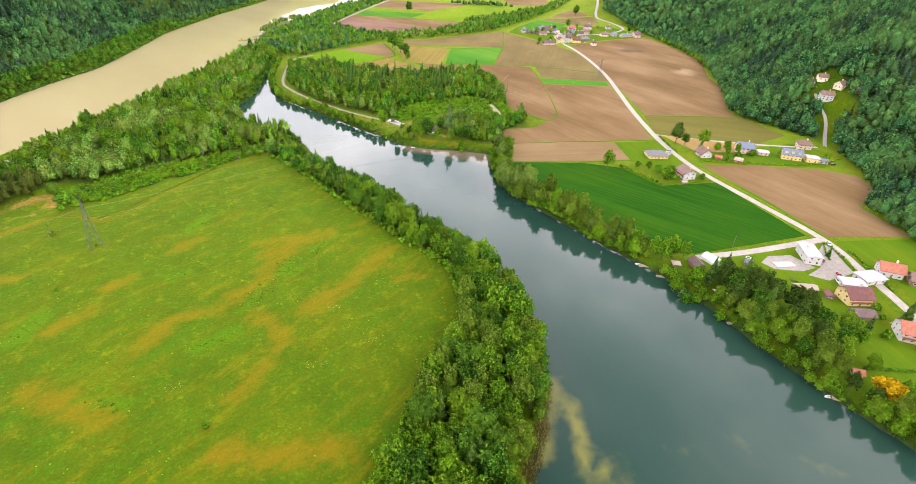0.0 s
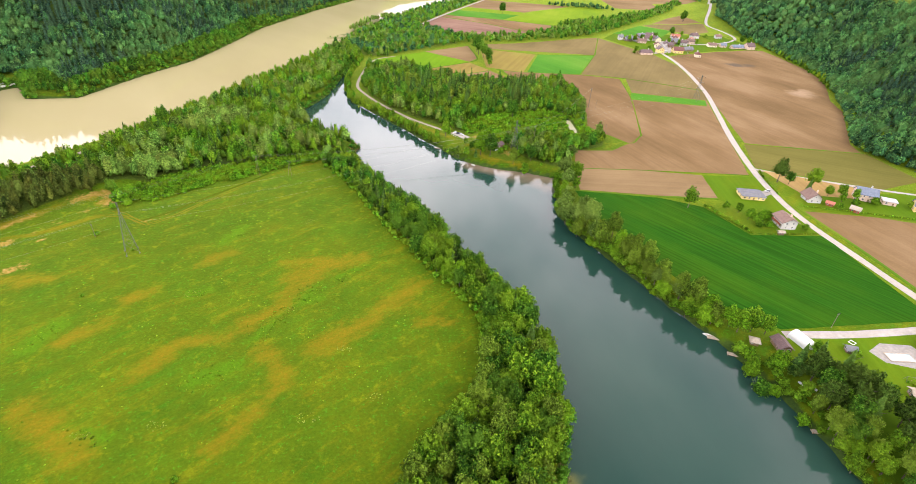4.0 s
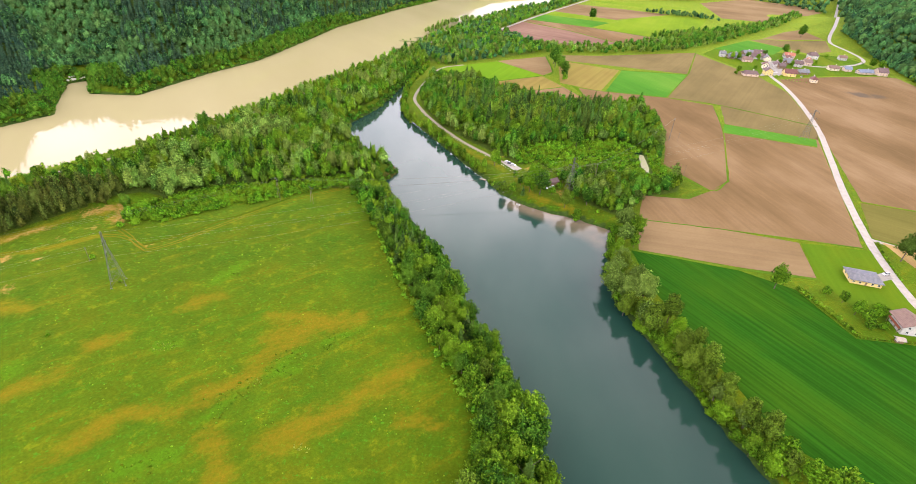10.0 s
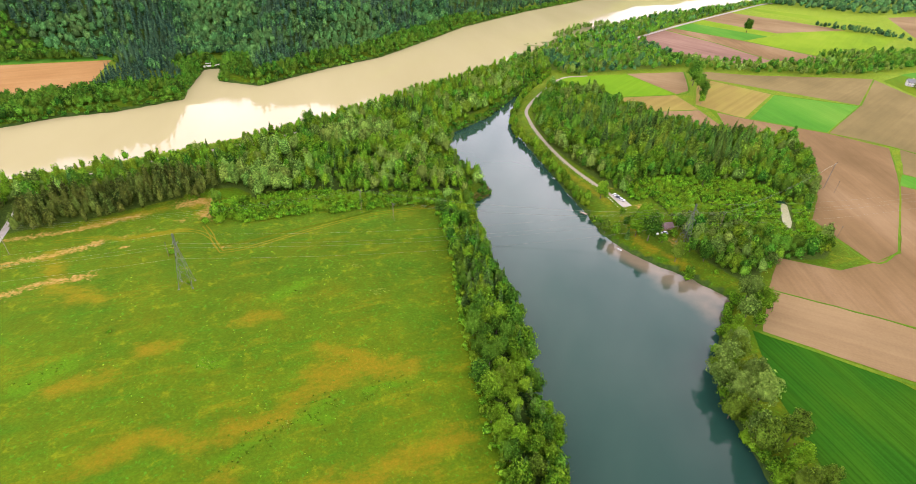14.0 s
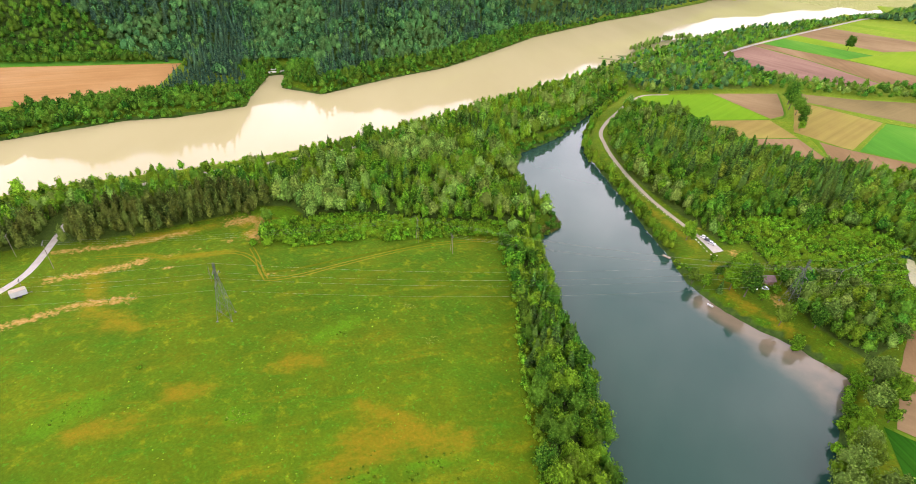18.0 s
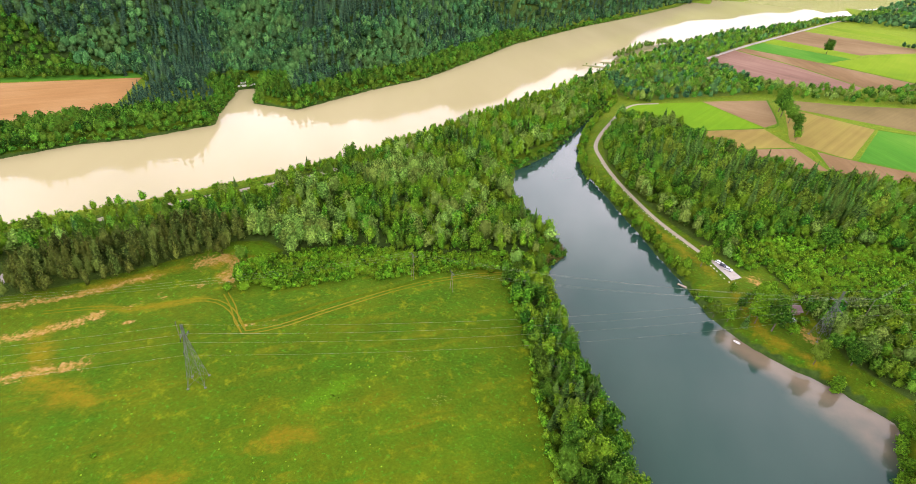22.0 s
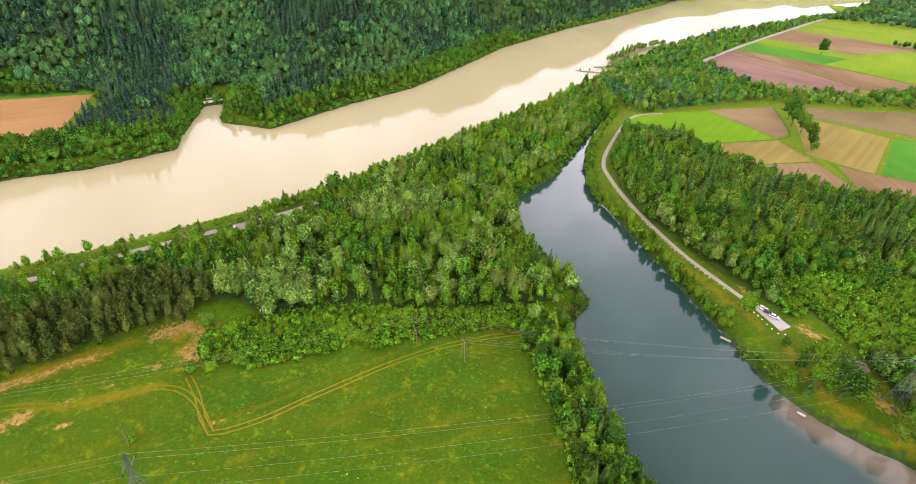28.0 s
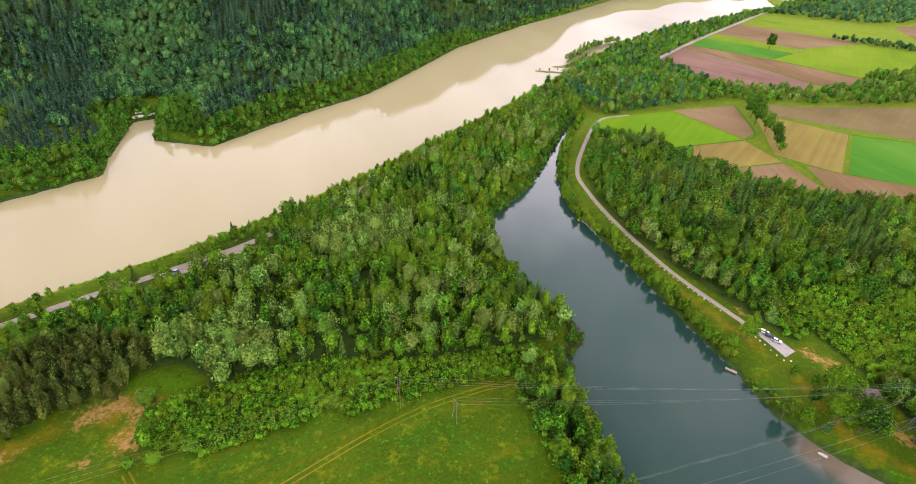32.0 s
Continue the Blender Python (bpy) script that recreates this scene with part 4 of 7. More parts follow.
FAR_BROAD = [broad_crown(30 + i, 10.5, 8.4, 12, 38, 0.80, 0.0, (3, 6), 0.25, 0.45) for i in range(6)]
DIM_BROAD = [broad_crown(35 + i, 11, 9.5, 9, 14, 0.9, 0.0, (4, 7), 0.1, 0.42) for i in range(4)]
FAR_CONIFER = [conifer_crown(40 + i, 13, 6.0, 9, 8, 0.03) for i in range(3)]
MID_BROAD = [broad_crown(50 + i, 8.6 + i * 0.45, 6.4, 16, 150, 0.42, 0.0, (5, 9), 0.16, 0.50) for i in range(7)]
MID_SLIM = [broad_crown(57 + i, 10.5, 4.8, 15, 130, 0.38, 0.0, (5, 7), 0.30, 0.50) for i in range(4)]
MID_CONIFER = [conifer_crown(62 + i, 14, 4.8, 15, 11, 0.03) for i in range(3)]
MID_PINE = [broad_crown(70 + i, 11, 4.6, 14, 120, 0.36, 0.0, (5, 6), 0.42, 0.55) for i in range(4)]
SHRUB = [broad_crown(80 + i, 2.6, 3.4, 9, 52, 0.27, -0.15, (3, 7), 0.05, 0.5) for i in range(4)]


def mixwood(X, Y, seed, shares, plan, patchy=0.5, patch=55):
    """Deals the spots out to species, partly in patches."""
    r = np.random.default_rng(seed)
    u = (1 - patchy) * r.uniform(0, 1, len(X)) + patchy * (0.5 + 0.5 * np.clip(1.4 * waves(X, Y, patch, seed), -1, 1))
    u = np.argsort(np.argsort(u)) / max(1, len(u))
    lo = 0.0
    for share, (name, kinds, size, mat, label) in zip(shares, plan):
        m = (u >= lo) & (u < lo + share)
        woods(name, X[m], Y[m], kinds, size, mat, label, seed + 3)
        lo += share


FIELD_W = [(-368, 334), (-410, 402), (-520, 310), (-640, 190), (-520, 80), (-420, 240)]
WEST_BANK = [(x, y) for x, y in RIVER_NORTH[1:]] + [(-1200, -240), (-1200, 1600), (200, 2300)]


def west_wood(x, y):
    ok = inside(x, y, WEST_BANK) & ~inside(x, y, FIELD_W) & (nearest(x, y, RIVER_NORTH)[0] > 2.5)
    ok &= nearest(x, y, [(-332, 430), (-345, 448)])[0] > 5
    ok &= nearest(x, y, [(-430, 236), (-345, 290), (-326, 312), (-318, 345), (-322, 360)])[0] > 4
    return ok


def hill_roof(x, y):
    return lie(x, y) < np.where(x > 0, 96, 74)


hx, hy = scatter(None, 5.0, 1, lambda x, y: west_wood(x, y) & hill_roof(x, y), (-620, 180, -60, 760))
line = smooth_line(RIVER_NORTH[4:], 3.0)
brng = np.random.default_rng(8)
bxy = np.array([(p.x, p.y) for p in line for _ in range(4)]) + brng.uniform(-5.0, 5.0, (4 * len(line), 2))
out = ~inside(bxy[:, 0], bxy[:, 1], RIVER_LINE)
woods("far_bank_shrubs", bxy[out, 0], bxy[out, 1], SHRUB, (0.9, 1.8), LEAF_DEEP, "green shrubs hanging over the far river bank", 57)
edge = (nearest(hx, hy, RIVER_NORTH)[0] < 26) | ((hx < -330) & (hy < 385))
young = edge & (nearest(hx, hy, [(-380, 350), (-370, 385), (-352, 372)])[0] < 24)
woods("young_spruce_stand", hx[young], hy[young], FAR_CONIFER, (0.45, 0.75), HAZY_NEEDLE, "dense young spruce stand beside the orange field", 51)
woods("river_bank_trees", hx[edge & ~young], hy[edge & ~young], FAR_BROAD, (0.55, 0.95), LEAF_DEEP, "green trees along the far river bank", 52)
fx, fy = scatter([(-345, 287), (-324, 310), (-303, 350), (-315, 366), (-325, 372), (-345, 345), (-372, 300), (-385, 262), (-380, 225)], 4.4, 68, lambda x, y: nearest(x, y, [(-430, 236), (-345, 290), (-326, 312), (-318, 345), (-322, 360)])[0] > 2.6)
woods("far_bank_wood", fx, fy, FAR_BROAD, (0.45, 0.85), LEAF_DEEP, "deep green trees on the far river bank", 61)
m = ~edge
mixwood(hx[m], hy[m], 5, (0.27, 0.73), [("hill_conifers", FAR_CONIFER, (0.75, 1.2), HAZY_NEEDLE, "dark spruce wood on a steep hillside"),
                                       ("hill_broadleaves", FAR_BROAD, (0.6, 1.2), HAZY_LEAF, "mixed green broadleaf wood on a steep hillside")], 0.62, 130)
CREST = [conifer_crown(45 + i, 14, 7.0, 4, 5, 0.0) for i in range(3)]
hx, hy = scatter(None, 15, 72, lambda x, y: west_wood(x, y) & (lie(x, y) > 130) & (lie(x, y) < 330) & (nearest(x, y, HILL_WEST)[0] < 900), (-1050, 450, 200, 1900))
woods("crest_conifers", hx, hy, CREST, (0.9, 1.4), HAZY_NEEDLE, "dark conifers along the hill's crest", 73)
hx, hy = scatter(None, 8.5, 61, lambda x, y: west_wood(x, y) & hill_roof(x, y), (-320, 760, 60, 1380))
mixwood(hx, hy, 6, (0.3, 0.7), [("hill_conifers", FAR_CONIFER, (0.8, 1.2), HAZY_NEEDLE, "dark spruces on a distant hillside"), ("hill_broadleaves", FAR_BROAD, (0.8, 1.2), HAZY_LEAF, "distant broadleaf wood on a hillside")])


def east_wood(x, y):
    ok = inside(x, y, EAST_SIDE) & hill_roof(x, y)
    return ok & (nearest(x, y, [(374, 243), (382, 262), (390, 280)])[0] > 10.5) & (nearest(x, y, [(338, 214), (360, 236), (368, 247)])[0] > 6)


hx, hy = scatter(None, 5.6, 2, lambda x, y: east_wood(x, y), (215, 60, 600, 640))
mixwood(hx, hy, 9, (0.24, 0.76), [("valley_conifers", FAR_CONIFER, (0.6, 1.05), HAZY_NEEDLE, "dark spruces on the valley side"), ("valley_broadleaves", FAR_BROAD, (0.85, 1.4), HAZY_LEAF, "mixed green broadleaf wood on the valley side")], 0.6, 110)
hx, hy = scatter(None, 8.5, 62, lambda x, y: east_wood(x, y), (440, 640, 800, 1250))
woods("far_valley_wood", hx, hy, DIM_BROAD, (0.95, 1.5), HAZY_LEAF, "distant broadleaf wood on the valley side", 53)
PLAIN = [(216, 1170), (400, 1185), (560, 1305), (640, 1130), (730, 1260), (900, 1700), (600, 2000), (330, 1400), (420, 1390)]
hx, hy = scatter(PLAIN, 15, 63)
woods("far_plain_wood", hx, hy, DIM_BROAD, (0.9, 1.4), HAZY_LEAF, "flat wood across the far plain", 54)

DAM_ROAD = [(-345, 60), (-290, 165), (-262, 212), (-236, 252), (-214, 282), (-193, 312), (-178, 345), (-145, 430), (-108, 520), (-68, 640)]
wx, wy = scatter(DAM_WOOD, 4.0, 4, lambda x, y: (y < 560) & (y > 60) & (nearest(x, y, DAM_ROAD)[0] > np.where(y > 318, 2.4, 4.0)) & (nearest(x, y, [(-211, 287), (-205, 292), (-200, 297)])[0] > 6)
                 & (nearest(x, y, [(-126, 268), (-121, 272)])[0] > 2.6) & (nearest(x, y, [(-102, 249), (-101, 258)])[0] > 2.6) & (nearest(x, y, [(-222, 140), (-224, 150), (-240, 171), (-256, 192)])[0] > 4))
pine = (nearest(wx, wy, [(-236, 168), (-213, 192), (-194, 222)])[0] < 27) & (wx < -180)
roadside = (nearest(wx, wy, DAM_ROAD)[0] < np.where(wy > 266, 10.5, 6.5)) & (wy > 225) & (wy < 318) & (nearest(wx, wy, RIVER_SOUTH)[0] > 12)
bank = (nearest(wx, wy, RIVER_SOUTH)[0] < 16) & ~pine & ~roadside
LOW = [(-172, 226), (-168, 217), (-147, 219), (-135, 228), (-121, 242), (-113, 243), (-104, 251), (-72, 271), (-58, 286), (-62, 290), (-104, 268), (-128, 262), (-150, 250)]
low = (inside(wx, wy, LOW) | (nearest(wx, wy, [(-188, 232), (-173, 240), (-166, 238)])[0] < 8) | roadside) & ~pine
pine &= ~roadside
woods("pine_plantation", wx[pine], wy[pine], MID_PINE, (0.85, 1.15), PINE, "dense young pines with brownish green crowns", 21)
lx, ly = scatter(LOW, 2.1, 71)
woods("low_shrubs", lx, ly, SHRUB, (0.8, 1.35), LEAF_BRIGHT, "bright green shrubs at the wood's edge", 22)
woods("roadside_shrubs", wx[roadside], wy[roadside], SHRUB, (0.6, 1.2), LEAF, "low green scrub beside the embankment road", 23)
thin = bank & (np.random.default_rng(3).uniform(0, 1, len(wx)) < np.where(wy > 316, 0.9, 0.36))
woods("embankment_trees", wx[thin], wy[thin], MID_SLIM + MID_BROAD, (0.45, 0.8), LEAF, "scattered slim trees along the river embankment", 24)
grove = ~pine & ~low & ~bank & ((nearest(wx, wy, [(-171, 248), (-160, 252)])[0] < 12) | (nearest(wx, wy, [(-150, 326), (-138, 340)])[0] < 15))
woods("willow_grove", wx[grove], wy[grove], MID_BROAD, (0.85, 1.3), LEAF_SILVER, "grove of tall pale grey-green willows", 27)
rest = ~pine & ~low & ~bank & ~grove
mixwood(wx[rest], wy[rest], 13, (0.06, 0.20, 0.34, 0.19, 0.13, 0.08),
        [("riverside_conifers", MID_CONIFER, (0.5, 0.9), NEEDLE, "dark spruces among broadleaf trees"), ("deep_green_trees", MID_BROAD, (0.55, 1.2), LEAF_DEEP, "deep green trees in the riverside wood"),
         ("green_trees", MID_BROAD, (0.5, 1.2), LEAF, "green trees in the riverside wood"), ("slim_trees", MID_SLIM, (0.6, 1.2), LEAF, "slim light green poplars in the riverside wood"),
         ("willows", MID_BROAD, (0.8, 1.35), LEAF_SILVER, "pale grey-green willows in the riverside wood"), ("bright_shrubs", SHRUB, (1.0, 1.6), LEAF_BRIGHT, "bright green shrubs under the trees")])
wx, wy = scatter(DAM_WOOD, 7.0, 6, lambda x, y: (y >= 560) & (nearest(x, y, RIVER_SOUTH)[0] > 9))
mixwood(wx, wy, 14, (0.25, 0.6, 0.15), [("belt_deep_trees", FAR_BROAD, (0.65, 0.95), HAZY_LEAF, "deep green trees in the long river belt"), ("belt_trees", FAR_BROAD, (0.65, 0.95), LEAF_DEEP, "long belt of trees beside the river"), ("belt_willows", FAR_BROAD, (0.7, 0.95), LEAF_SILVER, "pale willows in the river belt")])
wx, wy = scatter(POINT_WOOD, 4.0, 8, lambda x, y: (nearest(x, y, [(116, 352), (114.5, 338), (113, 325)])[0] > 3.9) & (nearest(x, y, [(40, 314), (45, 311)])[0] > 7.5) & (nearest(x, y, [(48, 292), (56, 283)])[0] > 8) & (nearest(x, y, [(66, 268), (72, 264)])[0] > 6))
shrubs = (nearest(wx, wy, [(52, 332), (72, 345), (98, 350), (108, 332)])[0] < 24)
dark = (nearest(wx, wy, [(0, 430), (25, 418), (60, 410), (95, 420)])[0] < 27) & ~shrubs
hx, hy = scatter(POINT_WOOD, 2.7, 79, lambda x, y: (nearest(x, y, [(52, 332), (72, 345), (98, 350), (108, 332)])[0] < 25) & (nearest(x, y, [(116, 352), (114.5, 338), (113, 325)])[0] > 3.9) & (nearest(x, y, [(40, 314), (45, 311)])[0] > 6.5))
woods("headland_shrubs", hx, hy, SHRUB, (0.8, 1.5), LEAF_BRIGHT, "bright green scrub on the lake's headland", 31)
mixwood(wx[dark], wy[dark], 17, (0.36, 0.26, 0.38), [("headland_conifers", MID_CONIFER, (0.75, 1.35), NEEDLE, "tall dark spruces on the headland"), ("headland_olive_trees", MID_BROAD, (0.7, 1.5), LEAF_OLIVE, "olive green trees on the headland"),
                                                    ("headland_trees", MID_BROAD, (0.55, 1.25), LEAF_DEEP, "deep green trees on the headland")])
m = ~dark & ~shrubs
mixwood(wx[m], wy[m], 19, (0.15, 0.45, 0.40), [("headland_willows", MID_BROAD, (0.6, 1.3), LEAF_SILVER, "grey-green willows on the headland"), ("headland_green_trees", MID_BROAD, (0.45, 1.15), LEAF, "green trees on the headland"),
                                              ("headland_deep_trees", MID_BROAD, (0.45, 1.2), LEAF_DEEP, "deep green trees at the headland's edge")])
HEDGE = [(64, 634), (135, 655), (197, 679), (240, 701), (316, 770), (444, 915), (560, 1055), (585, 1130), (458, 972), (333, 868), (244, 803), (205, 742), (142, 696), (60, 690)]
wx, wy = scatter(HEDGE, 7.5, 12)
mixwood(wx, wy, 33, (0.7, 0.3), [("hedgerow_wood", FAR_BROAD, (0.55, 0.95), LEAF_DEEP, "belt of trees between far fields"), ("hedgerow_willows", FAR_BROAD, (0.6, 0.9), LEAF_SILVER, "pale willows between far fields")])
wx, wy = scatter([(322, 290), (348, 330), (399, 402), (451, 512), (482, 640), (496, 655), (464, 510), (410, 400), (358, 318), (345, 280)], 5.5, 67)
woods("field_edge_trees", wx, wy, FAR_BROAD, (0.5, 0.85), LEAF, "green trees between the tilled field and the hill", 60)
line = smooth_line(HILL_EAST[2:16], 3.2)
erng = np.random.default_rng(46)
exy = np.array([(p.x, p.y) for p in line for _ in range(2)]) + erng.uniform((-4.0, -2), (5, 2), (2 * len(line), 2))
far = nearest(exy[:, 0], exy[:, 1], [(317, 215), (306, 188), (299, 191), (338, 214), (347, 222)])[0] > 11
woods("hill_foot_trees", exy[far, 0], exy[far, 1], FAR_BROAD, (0.55, 1.05), HAZY_LEAF, "green trees at the foot of the wooded hill", 80)
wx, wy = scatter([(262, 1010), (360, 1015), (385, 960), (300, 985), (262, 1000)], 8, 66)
woods("far_copse", wx, wy, FAR_BROAD, (0.6, 0.9), HAZY_LEAF, "small wood between far fields", 55)
# meadow weeds
FLOWERS = [(-95, 73, 3.5), (-50, 73, 4), (-65, 126, 3), (-41, 103, 3), (-64, 197, 2.5), (-115, 71, 3), (-30, 80, 3), (-67, 194, 3), (-82, 208, 3), (-103, 138, 4)]
BLOOM = leaf_material("pale_bloom", (0.12, 0.20, 0.010), (0.19, 0.25, 0.025), (0.27, 0.31, 0.06))
WEED = leaf_material("weed_leaves", (0.075, 0.17, 0.005), (0.11, 0.20, 0.006), (0.15, 0.22, 0.008))
wx, wy = scatter([(-180, 60), (-60, -10), (-24, 46), (4, 95), (-12, 154), (-60, 250), (-140, 190), (-210, 120)], 3.4, 77, lambda x, y: waves(x, y, 31, 2) + 0.5 * waves(x, y, 9) > 0.5)
TUFT = [broad_crown(90 + i, 0.34, 1.2, 5, 12, 0.13, -0.3, (3, 6)) for i in range(3)]
woods("meadow_weeds", wx, wy, TUFT, (0.35, 0.8), WEED, "light green weed tufts in the meadow", 56, 0.05)


fx, fy = [], []
frng = np.random.default_rng(43)
for cx, cy, r in FLOWERS:
    a, q = frng.uniform(0, 6.283, int(9 * r)), r * np.sqrt(frng.uniform(0, 1, int(9 * r)))
    fx.append(cx + q * np.cos(a)), fy.append(cy + 0.6 * q * np.sin(a))
woods("flowering_weeds", np.concatenate(fx), np.concatenate(fy), TUFT, (0.25, 0.6), BLOOM, "clumps of pale flowering weeds in the meadow", 75, 0.05)
fxy = np.array([(v.x, v.y) for line, w in FRESH_LINES for v in smooth_line(line, 0.5)])
fxy = fxy + frng.normal(0, 2.2, fxy.shape)
woods("fresh_weeds", fxy[:, 0], fxy[:, 1], TUFT, (0.4, 1.0), WEED, "fresh green weeds in the meadow", 76, 0.05)

# ---- single trees and bushes ----
def tree_kind(name, crown, material, tall, r0, label, category="tree", limbs=5):
    """A tree: an empty at the foot, a trunk with limbs, a crown."""
    root = tagged(new(name), label, category)
    t = new("trunk", trunk_mesh(tall, r0, limbs, len(name)))
    t.parent = root
    c = new("crown", big_mesh("crown", crown[0], crown[1], material))
    c.data.polygons.foreach_set("use_smooth", np.ones(len(c.data.polygons), bool))
    c.parent = root
    return root


KINDS = {}
for key, name, crown, mat, tall, r0, label in (
        ("green", "tree", broad_crown(101, 12, 9.0, 22, 1000, 0.33, 0.06, (8, 12), 0.12, 0.50), LEAF, 8, 0.22, "leafy green deciduous tree on the bank"),
        ("green2", "tree", broad_crown(102, 10, 7.0, 18, 820, 0.31, 0.06, (8, 12), 0.12, 0.50), LEAF, 7, 0.18, "rounded green deciduous tree"),
        ("deep", "tree", broad_crown(103, 12, 8.5, 20, 960, 0.33, 0.06, (8, 12), 0.12, 0.50), LEAF_DEEP, 8, 0.22, "dense deep green deciduous tree"),
        ("bright", "tree", broad_crown(104, 9, 7.5, 18, 820, 0.31, 0.06, (8, 12), 0.12, 0.50), LEAF_BRIGHT, 6, 0.16, "bright yellow-green leafy tree"),
        ("willow", "willow_tree", broad_crown(105, 11, 9.5, 24, 1100, 0.33, 0.06, (8, 12), 0.12, 0.50), LEAF_SILVER, 7, 0.25, "pale grey-green willow at the water"),
        ("olive", "birch_tree", broad_crown(106, 12, 6.5, 20, 900, 0.30, 0.06, (8, 12), 0.25, 0.50), LEAF_OLIVE, 9, 0.17, "olive green birch with a loose crown"),
        ("spruce", "spruce_tree", conifer_crown(107, 14, 5.2, 24, 13, 0.04), NEEDLE, 12, 0.18, "dark green conical spruce"),
        ("spruce2", "spruce_tree", conifer_crown(108, 11, 4.2, 20, 12, 0.04), NEEDLE, 10, 0.15, "small dark spruce with drooping boughs"),
        ("pine", "conifer_tree", broad_crown(109, 12, 7.4, 20, 900, 0.34, 0.04, (8, 12), 0.42, 0.55), NEEDLE_GREEN, 10, 0.2, "broad dark olive conifer in a garden"),
        ("yellow", "blossom_tree", broad_crown(110, 8.5, 9.5, 24, 1000, 0.36, 0.06, (8, 12), 0.12, 0.50), LEAF_YELLOW, 5, 0.2, "garden tree in bright yellow blossom"),
        ("bush", "bush", broad_crown(111, 2.6, 3.4, 10, 200, 0.22, -0.1, (7, 10), 0.12, 0.50), LEAF_BRIGHT, 1.5, 0.06, "low rounded green bush"),
        ("bush2", "bush", broad_crown(112, 3.4, 3.8, 10, 240, 0.24, -0.1, (7, 10), 0.12, 0.50), LEAF, 2, 0.07, "leafy green bush on the bank")):
    k = KINDS[key] = tree_kind(name, crown, mat, tall, r0, label, "bush" if "bush" in key else "tree", 2 if "bush" in key or "spruce" in key or key == "pine" else 5)
    k.location = (0, -900 - 30 * len(KINDS), 0)
used_kinds = set()
tree_rng = random.Random(11)


def plant(key, x, y, s=1.0, group="", label="", stretch=1.0):
    m = pose(x, y, float(lie(x, y)) - 0.1, 0, 0, tree_rng.uniform(0, 360)) @ Matrix.Diagonal((s, s, s * stretch, 1))
    ob = KINDS[key]
    if key not in used_kinds:
        used_kinds.add(key)
        ob.matrix_basis = m
        t = ob
    else:
        t = copy_thing(ob, pose(x, y, float(lie(x, y)) - 0.1, 0, 0, tree_rng.uniform(0, 360)))
        t.scale = (s, s, s * stretch)
    return tagged(t, label, group=group)


# belt between meadow and lake: tall and mixed near its southern end, lower further north
bx, by = scatter(BELT_WEST, 5.5, 10, lambda x, y: (y > -8) & (y < 212))
for x, y in zip(bx, by):
    x += 2.5
    inner = float(nearest(np.array([x]), np.array([y]), MEADOW_EDGE)[0][0])
    u = tree_rng.random()
    big = 1.2 if y < 125 else 0.9
    key = ("green" if u < 0.30 else "deep" if u < 0.55 else "green2" if u < 0.72 else "bright" if u < 0.84 else "olive" if u < 0.90 else "spruce2" if u < 0.96 else "olive")
    s = big * tree_rng.uniform(0.72, 1.2) * (0.62 if inner < 3.5 else 1)
    plant(key, x, y, s, "trees on the lake's western bank")
for x, y, key, s in ((-19, 222, "spruce", 0.85), (-24, 213, "spruce", 0.95), (-28, 222, "spruce2", 1.0), (7, 157, "spruce2", 0.9), (3, 164, "spruce2", 0.85), (15, 137, "spruce2", 0.8), (15, 97, "green", 1.25), (14, 112, "deep", 1.2), (-32, 219, "spruce", 0.8), (-28, 211, "spruce2", 1.1), (-23, 209, "spruce", 0.85), (-35, 220, "spruce2", 1), (-35, 216, "spruce", 0.85), (-28, 202, "spruce", 0.9), (-23, 198, "spruce", 0.85), (-18, 216, "spruce2", 0.9), (-17, 193, "spruce", 0.9), (-31, 210, "spruce", 0.8), (-26, 203, "spruce", 0.85), (-18, 215, "spruce2", 1), (-4, 185, "spruce2", 1), (-13, 163, "deep", 1), (10, 156, "spruce2", 1), (-19, 218, "spruce2", 1), (-16, 204, "spruce", 0.8), (12, 150, "deep", 0.9), (24, 134, "spruce2", 0.9), (-46, 257, "deep", 0.9), (-52, 258, "deep", 0.85), (-42, 244, "green", 0.8), (14, 94, "bright", 1.25), (10, 74, "deep", 1.2), (-24, 25, "bright", 1.3), (14, 90, "green", 1.25)):
    plant(key, x, y, s, "trees on the lake's western bank")
bx, by = scatter(BELT_WEST, 3.4, 15, lambda x, y: y >= 212)
bx = bx + 1.5
mixwood(bx, by, 29, (0.14, 0.4, 0.3, 0.16), [("bank_conifers", MID_CONIFER, (0.5, 0.85), NEEDLE, "small dark spruces on the lake bank"), ("bank_trees", MID_BROAD, (0.65, 1.05), LEAF, "green trees on the lake bank"),
                                            ("bank_deep_trees", MID_BROAD, (0.7, 1.1), LEAF_DEEP, "deep green trees on the lake bank"), ("bank_shrubs", SHRUB, (0.8, 1.4), LEAF_BRIGHT, "bright green shrubs on the lake bank")])

